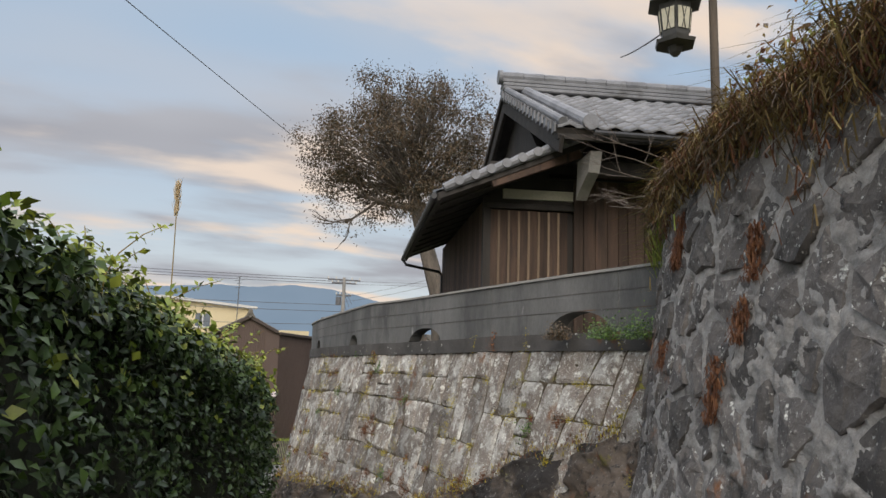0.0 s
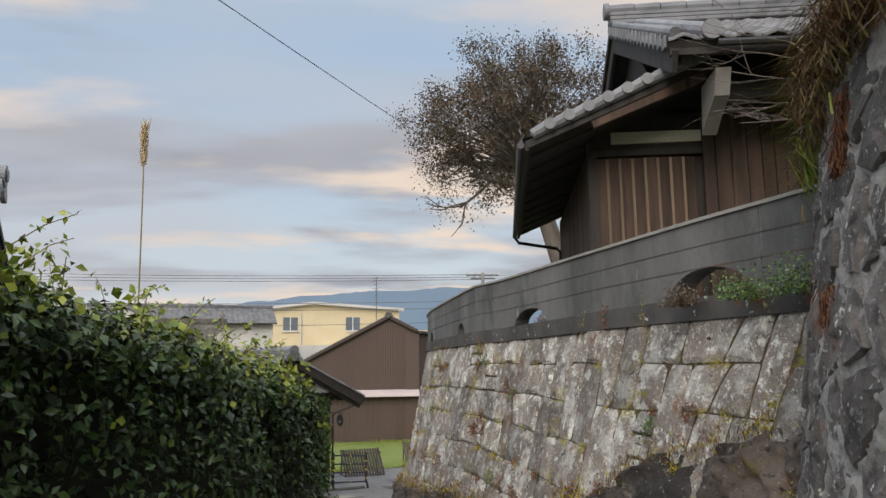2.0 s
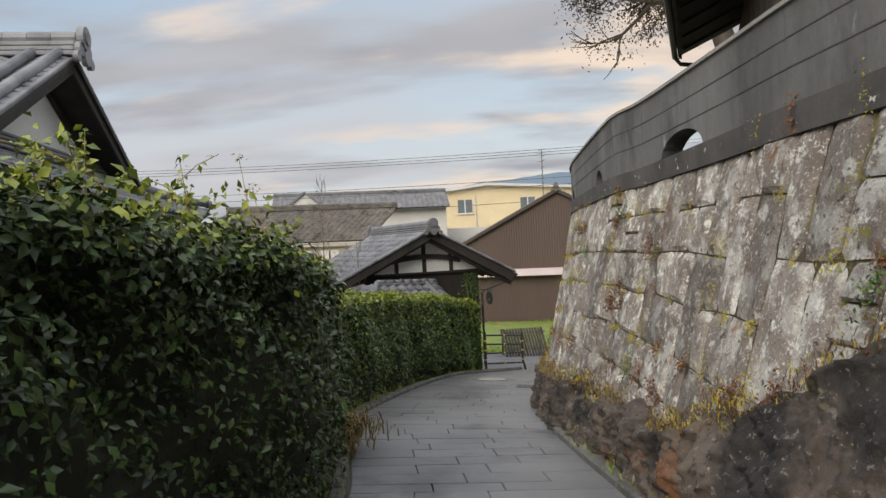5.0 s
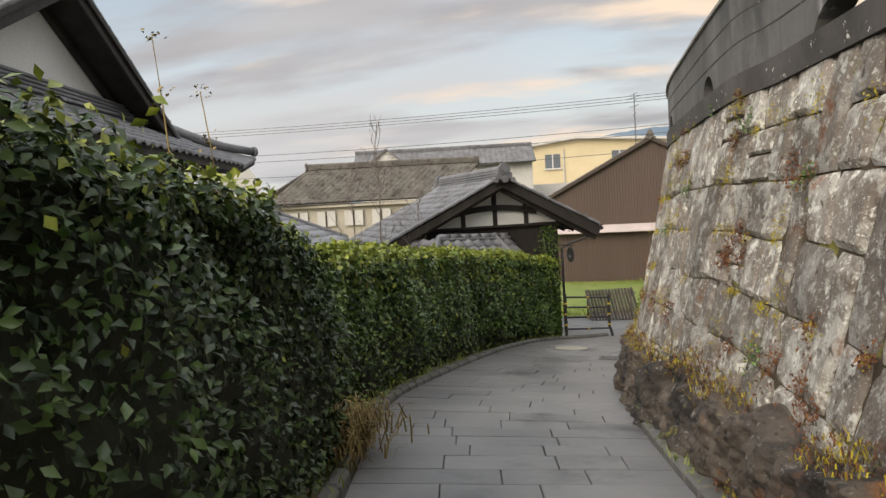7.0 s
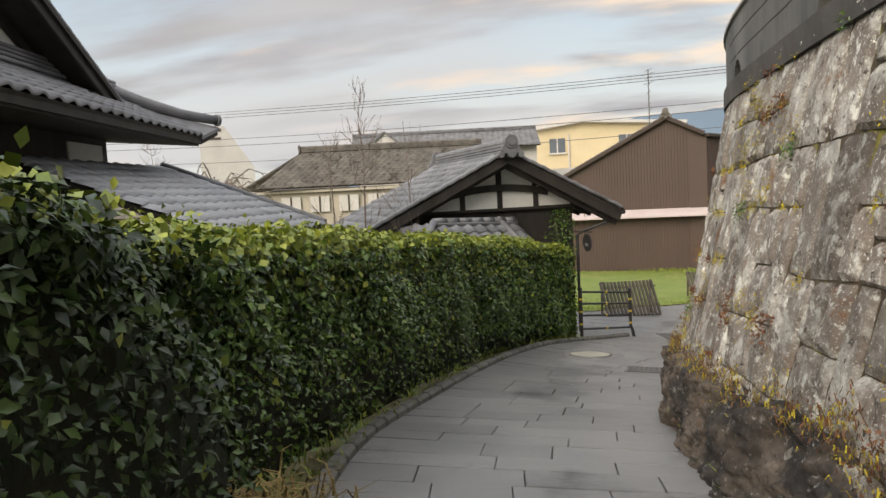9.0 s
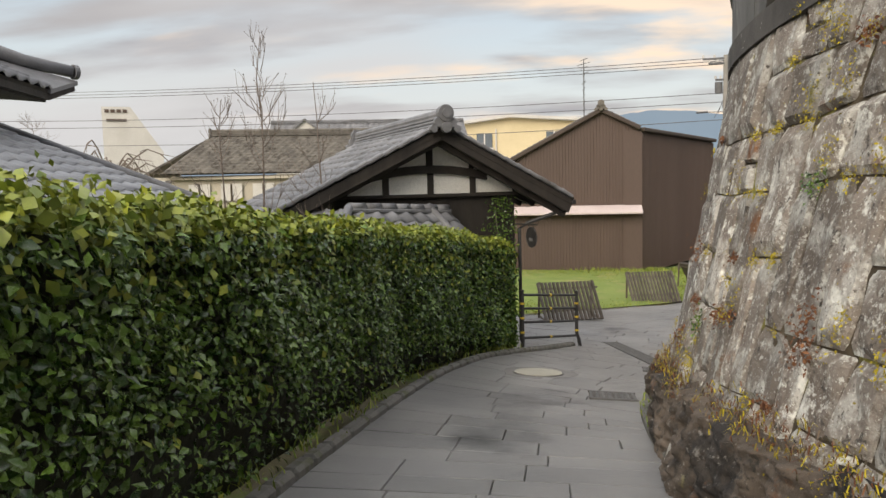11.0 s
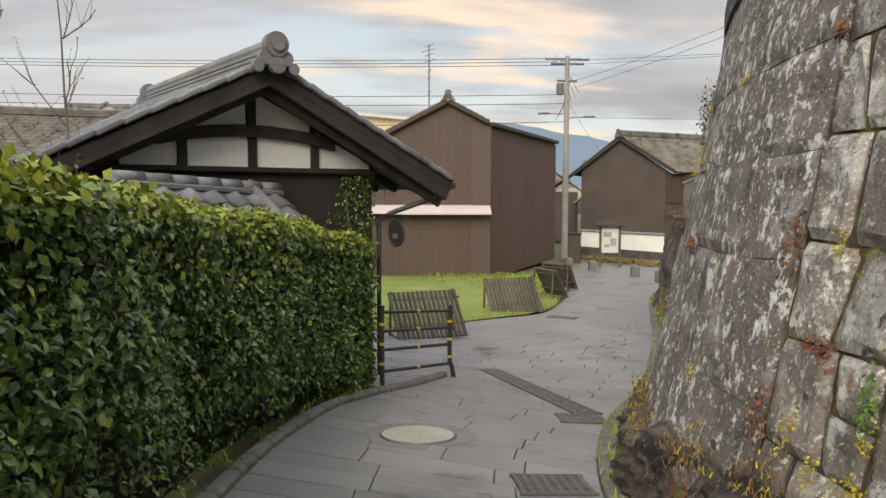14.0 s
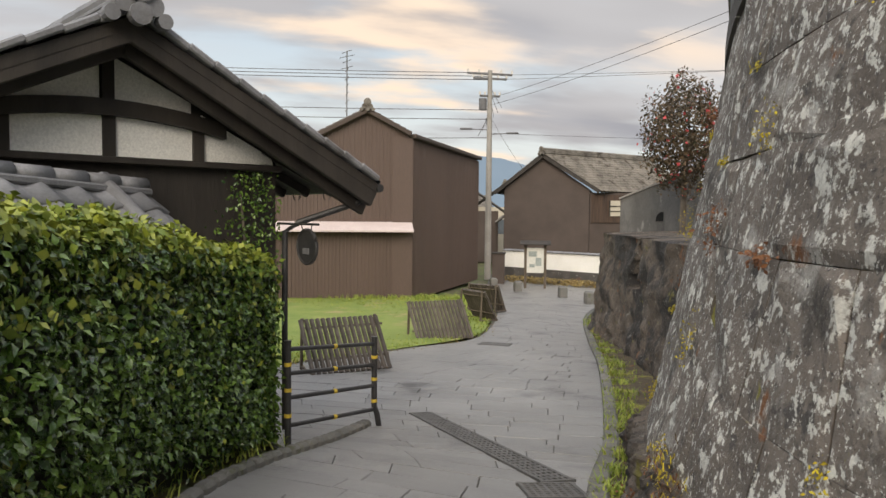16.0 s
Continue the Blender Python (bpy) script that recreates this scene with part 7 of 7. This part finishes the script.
    # weeds in the joints of the stone wall
    groups = {"red": [], "moss": [], "fern": []}
    for s, z in JOINTS:
        low = lerp_line([(q,) for q in ROCK_Z], s)[0]
        lush = fbm(s * 0.8, z * 1.1, 3, 3)
        if rs.uniform() > (0.55 + 0.8 * lush) * (0.75 if s > 8.6 else 1.0):
            continue
        kind = rs.choice(["moss", "red", "fern"], p=[0.68, 0.26, 0.06])
        wide, tall = rs.uniform(0.012, 0.045), rs.uniform(0.012, 0.034) * (1.5 if kind != "moss" else 1.0)
        if rs.uniform() < 0.35:
            wide, tall, z = 0.012, 0.06, z + 0.08
        if s > 8.6 and kind == "fern":
            continue
        for j in range(int(1100 * (wide + tall))):
            o = rs.normal(0, 1, 3)
            groups[kind].append(wall_face(min(max(s + o[0] * wide * 0.9, 0), 12.9), z + o[1] * tall, 0.012 + abs(o[2]) * tall * 0.7))
    # withered growth where the blocks meet the bedrock
    fringe = []
    for k in range(5200):
        s = rs.uniform(0.6, 9.6)
        if fbm(s * 2.2, 4, 1, 3) < -0.12:
            continue
        z = lerp_line([(q,) for q in ROCK_Z], s)[0] + 0.16 * noise.noise(Vector((s * 3.1, 0, 7))) + 0.04 + rs.normal(0, 0.05)
        fringe.append(wall_face(s, z, rs.uniform(0.02, 0.12)))
    fringe = np.array(fringe)
    pick = rs.randint(0, 3, len(fringe))
    for k, mt, nm, lb in ((0, M_redweed, "rusty_fringe", "rusty withered weeds on top of the bedrock"), (1, M_treeleaf, "brown_fringe", "dark withered weeds on top of the bedrock"), (2, M_moss, "moss_fringe", "yellow moss on top of the bedrock")):
        q = pick == k
        ob = new(nm, blades(nm, fringe[q], rs.uniform(0.02, 0.06, q.sum()), mt, 64 + k, 1.2, 0.003, 0.7))
        tagged(ob, lb, "weed", "", "stuff")
    out = (-0.8, -0.5, 0.5)
    clump("wall_weed", "weed", "rusty brown weeds rooted in the wall's joints", groups["red"], [out] * len(groups["red"]), rs.uniform(0.012, 0.034, len(groups["red"])), M_redweed, 60)
    clump("wall_moss", "moss", "yellow moss along the wall's joints", groups["moss"], [out] * len(groups["moss"]), rs.uniform(0.008, 0.02, len(groups["moss"])), M_moss, 61)
    clump("wall_fern", "fern", "small green ferns on the wall", groups["fern"], [out] * len(groups["fern"]), rs.uniform(0.015, 0.03, len(groups["fern"])), M_leaf, 62)
    # bushes on the ledge
    for x, y, r, mt, lb in ((1.42, 6.1, 0.17, M_leaf, "small dark green bush on the ledge"), (1.12, 6.6, 0.14, M_treeleaf, "withered brown bush on the ledge"), (1.62, 5.75, 0.2, M_leaf, "dark green bush beside the rubble wall")):
        P = [(x - 0.05 + o[0] * r, y + o[1] * r, 1.5 + abs(o[2]) * r) for o in rs.normal(0, 0.42, (900, 3))]
        b = thing("ledge_bush", (x, y, 1.44), lb, "bush")
        part("foliage", leaves("foliage", P, [(-0.5, -0.3, 0.8)] * len(P), rs.uniform(0.015, 0.03, len(P)), mt, 63), mt, b)
    # grass along both kerbs
    for line, lo, hi, side, n, seed in ((RIGHT, 8, 90, 1, 11000, 70), (LEFT, 22, 60, -1, 1700, 71)):
        P = []
        for k in range(n):
            s = rs.uniform(lo, hi)
            if fbm(s * 0.9, side, 0, 3) < -0.05:
                continue
            a, b = lerp_line(line, s), lerp_line(line, s + 0.3)
            d = Vector((b[0] - a[0], b[1] - a[1], 0)).normalized()
            nr = Vector((d.y, -d.x, 0)) * side
            q = Vector((a[0], a[1], 0)) + nr * abs(rs.normal(0.22, 0.12))
            P.append((q.x, q.y, ground(q.y) + 0.03))
        ob = new("verge_grass", blades("verge_grass", P, rs.uniform(0.02, 0.10, len(P)), M_grass, seed, 1.0, 0.006))
        tagged(ob, "short grass and weeds along the kerb", "grass", "", "stuff")
    # straw at the end of the wild hedge
    P = [(-3.2 + rs.normal(0, 0.16), 8.85 + rs.normal(0, 0.22), ground(8.85) + rs.uniform(0, 0.2)) for k in range(1100)]
    ob = new("straw_tuft", blades("straw_tuft", P, rs.uniform(0.1, 0.28, len(P)), M_drygrass, 72, 1.2, 0.006, 0.4))
    tagged(ob, "withered yellow grass at the hedge's foot", "dry grass", "", "stuff")
    # pampas and tall weeds above the wild hedge
    for x, y, h, plume, lb in ((-1.72, 4.6, 2.80, True, "tall pampas stalk with a feathery plume above the hedge"), (-2.1, 5.1, 1.9, False, "dry arching weed stalk above the hedge"), (-1.75, 3.6, 1.95, False, "dry arching weed stalk above the hedge"), (-1.95, 4.1, 1.9, False, "dry arching weed stalk above the hedge"), (-2.6, 7.4, 2.3, False, "dry grass stalk above the hedge"), (-2.9, 7.9, 2.2, False, "dry grass stalk above the hedge")):
        b = on_ground(x, y)
        th = thing("pampas_grass" if plume else "tall_weed", b, lb, "grass stalk")
        lean = 0.02 if plume else rs.uniform(0.15, 0.3)
        pts = [b + Vector((-lean * (i / 8) ** 3 * 1.2, lean * 0.5 * (i / 8) ** 3, h * i / 8)) for i in range(9)]
        part("stem", Mesh().tube(pts, 0.007, 5, 0.003), M_drygrass, th)
        if plume:
            Q = [pts[-1] + Vector((rs.normal(0, 0.008), rs.normal(0, 0.008), -rs.uniform(0, 0.2))) for k in range(260)]
            part("plume", blades("plume", Q, rs.uniform(0.04, 0.08, len(Q)), M_plume, 80, 0.3, 0.002), M_plume, th, "pale feathery plume")
        else:
            Q = [pts[8 - k % 3] + Vector(rs.normal(0, 0.025, 3)) for k in range(40)]
            part("seed_head", leaves("seed_head", Q, [(0, 0, 1)] * 40, [0.03] * 40, M_drygrass, 81), M_drygrass, th)["kind"] = "stuff"
    # loose shoots on the wild hedge
    P, N = [], []
    for k in range(150):
        q, nn = PUT1(rs.uniform(2, D1), rs.uniform(0.6, 0.9), 0)
        h = rs.uniform(0.05, 0.24)
        for j in range(14):
            f = rs.uniform(0, 1)
            P.append(q + Vector((rs.normal(0, 0.025), rs.normal(0, 0.025), f * h)))
            N.append((rs.normal(), rs.normal(), 0.6))
    W, stems = [], Mesh()
    for k in range(95):
        q, nn = PUT1(rs.uniform(3.6, 7.4), rs.uniform(0.6, 0.95), 0)
        h = rs.uniform(0.10, 0.36)
        lx, ly = rs.normal(0, 0.10, 2)
        arc = [q + Vector((lx * f * f, ly * f * f, f * h - 0.12 * h * f ** 4)) for f in (-0.1, 0.2, 0.5, 0.8, 1.0)]
        stems.tube(arc, 0.003, 4, 0.0015)
        for j in range(22):
            f = rs.uniform(0.2, 1)
            W.append(q + Vector((lx * f * f + rs.normal(0, 0.012), ly * f * f + rs.normal(0, 0.012), f * h - 0.12 * h * f ** 4)))
    tagged(stems.make("weed_stem", M_drygrass), "thin dry stems of weeds in the wild hedge", "weed", "", "stuff")
    clump("feathery_weed", "weed", "feathery yellow-green weeds rising out of the wild hedge", W, [(0.2, -0.3, 0.6)] * len(W), rs.uniform(0.018, 0.042, len(W)), M_leaf_y, 83)
    for k in range(950):
        x = rs.uniform(0, D2)
        q, nn = PUT2(x, rs.uniform(0.58, 0.9), 0)
        h = rs.uniform(0.03, 0.12) * (1.0 + 1.1 * max(0.0, 1 - x / 5.5) * rs.uniform())
        for j in range(9):
            P.append(q + Vector((rs.normal(0, 0.02), rs.normal(0, 0.02), rs.uniform(0, 1) * h)))
            N.append((rs.normal(), rs.normal(), 0.6))
    sh = clump("hedge_shoot", "shoots", "loose yellow-green shoots rising from the hedges", P, N, rs.uniform(0.025, 0.06, len(P)), M_leaf_y, 82)


build_plants()


# ---- paving slabs ----
def build_paving():
    rs = random.Random(77)
    n = len(LEFT) - 1
    d = [0.0]
    for i in range(n):
        a, b = lane(i, 0.5), lane(i + 1, 0.5)
        d.append(d[-1] + math.dist(a, b))
    x = 0.0
    rows = []
    while x < d[-1] - 0.5:
        h = rs.uniform(0.24, 0.34)
        rows.append((x, x + h))
        x += h

    def st(q):
        return float(np.interp(q, d, range(n + 1)))
    rest = Mesh()
    made = 0
    for (q0, q1) in rows:
        s0, s1 = st(q0), st(q1)
        a, b = lerp_line(LEFT, s0), lerp_line(RIGHT, s0)
        width = math.dist(a, b)
        t = 0.0
        yc = (a[1] + b[1]) / 2
        while t < 1.0:
            w = rs.uniform(0.42, 0.95) / width
            if 1.0 - t - w < 0.2 / width:
                w = 1.0 - t
            g, gl = 0.0032 / width, 0.003
            e0, e1 = st(q0 + gl), st(q1 - gl)
            lift = rs.uniform(-0.002, 0.003)
            tilt = rs.uniform(-0.002, 0.002)
            top, low = [], []
            for (s, tt, k) in ((e0, t + g, 1), (e0, t + w - g, -1), (e1, t + w - g, -1), (e1, t + g, 1)):
                X, Y = lane(s, tt)
                top.append((X, Y, ground(Y) + lift + tilt * k))
            c = Vector(tuple(sum(p[i] for p in top) / 4 for i in range(3)))
            vs = [tuple(c + (Vector(p) - c) * 0.985) for p in top] + [(p[0], p[1], p[2] - 0.006) for p in top] + [(p[0], p[1], p[2] - 0.03) for p in top]
            fs = [(0, 1, 2, 3)] + [(k + o, o + 4 + k, o + 4 + (k + 1) % 4, o + (k + 1) % 4) for o in (0, 4) for k in range(4)]
            if 5.5 < yc < 22 and made < 320:
                part("paving_slab", Mesh().add(vs, fs), M_slab, road)
                made += 1
            elif yc < 45:
                rest.add(vs, fs)
            t += w
    tagged(part("paving_rest", rest, M_slab, road), kind="stuff")


build_paving()
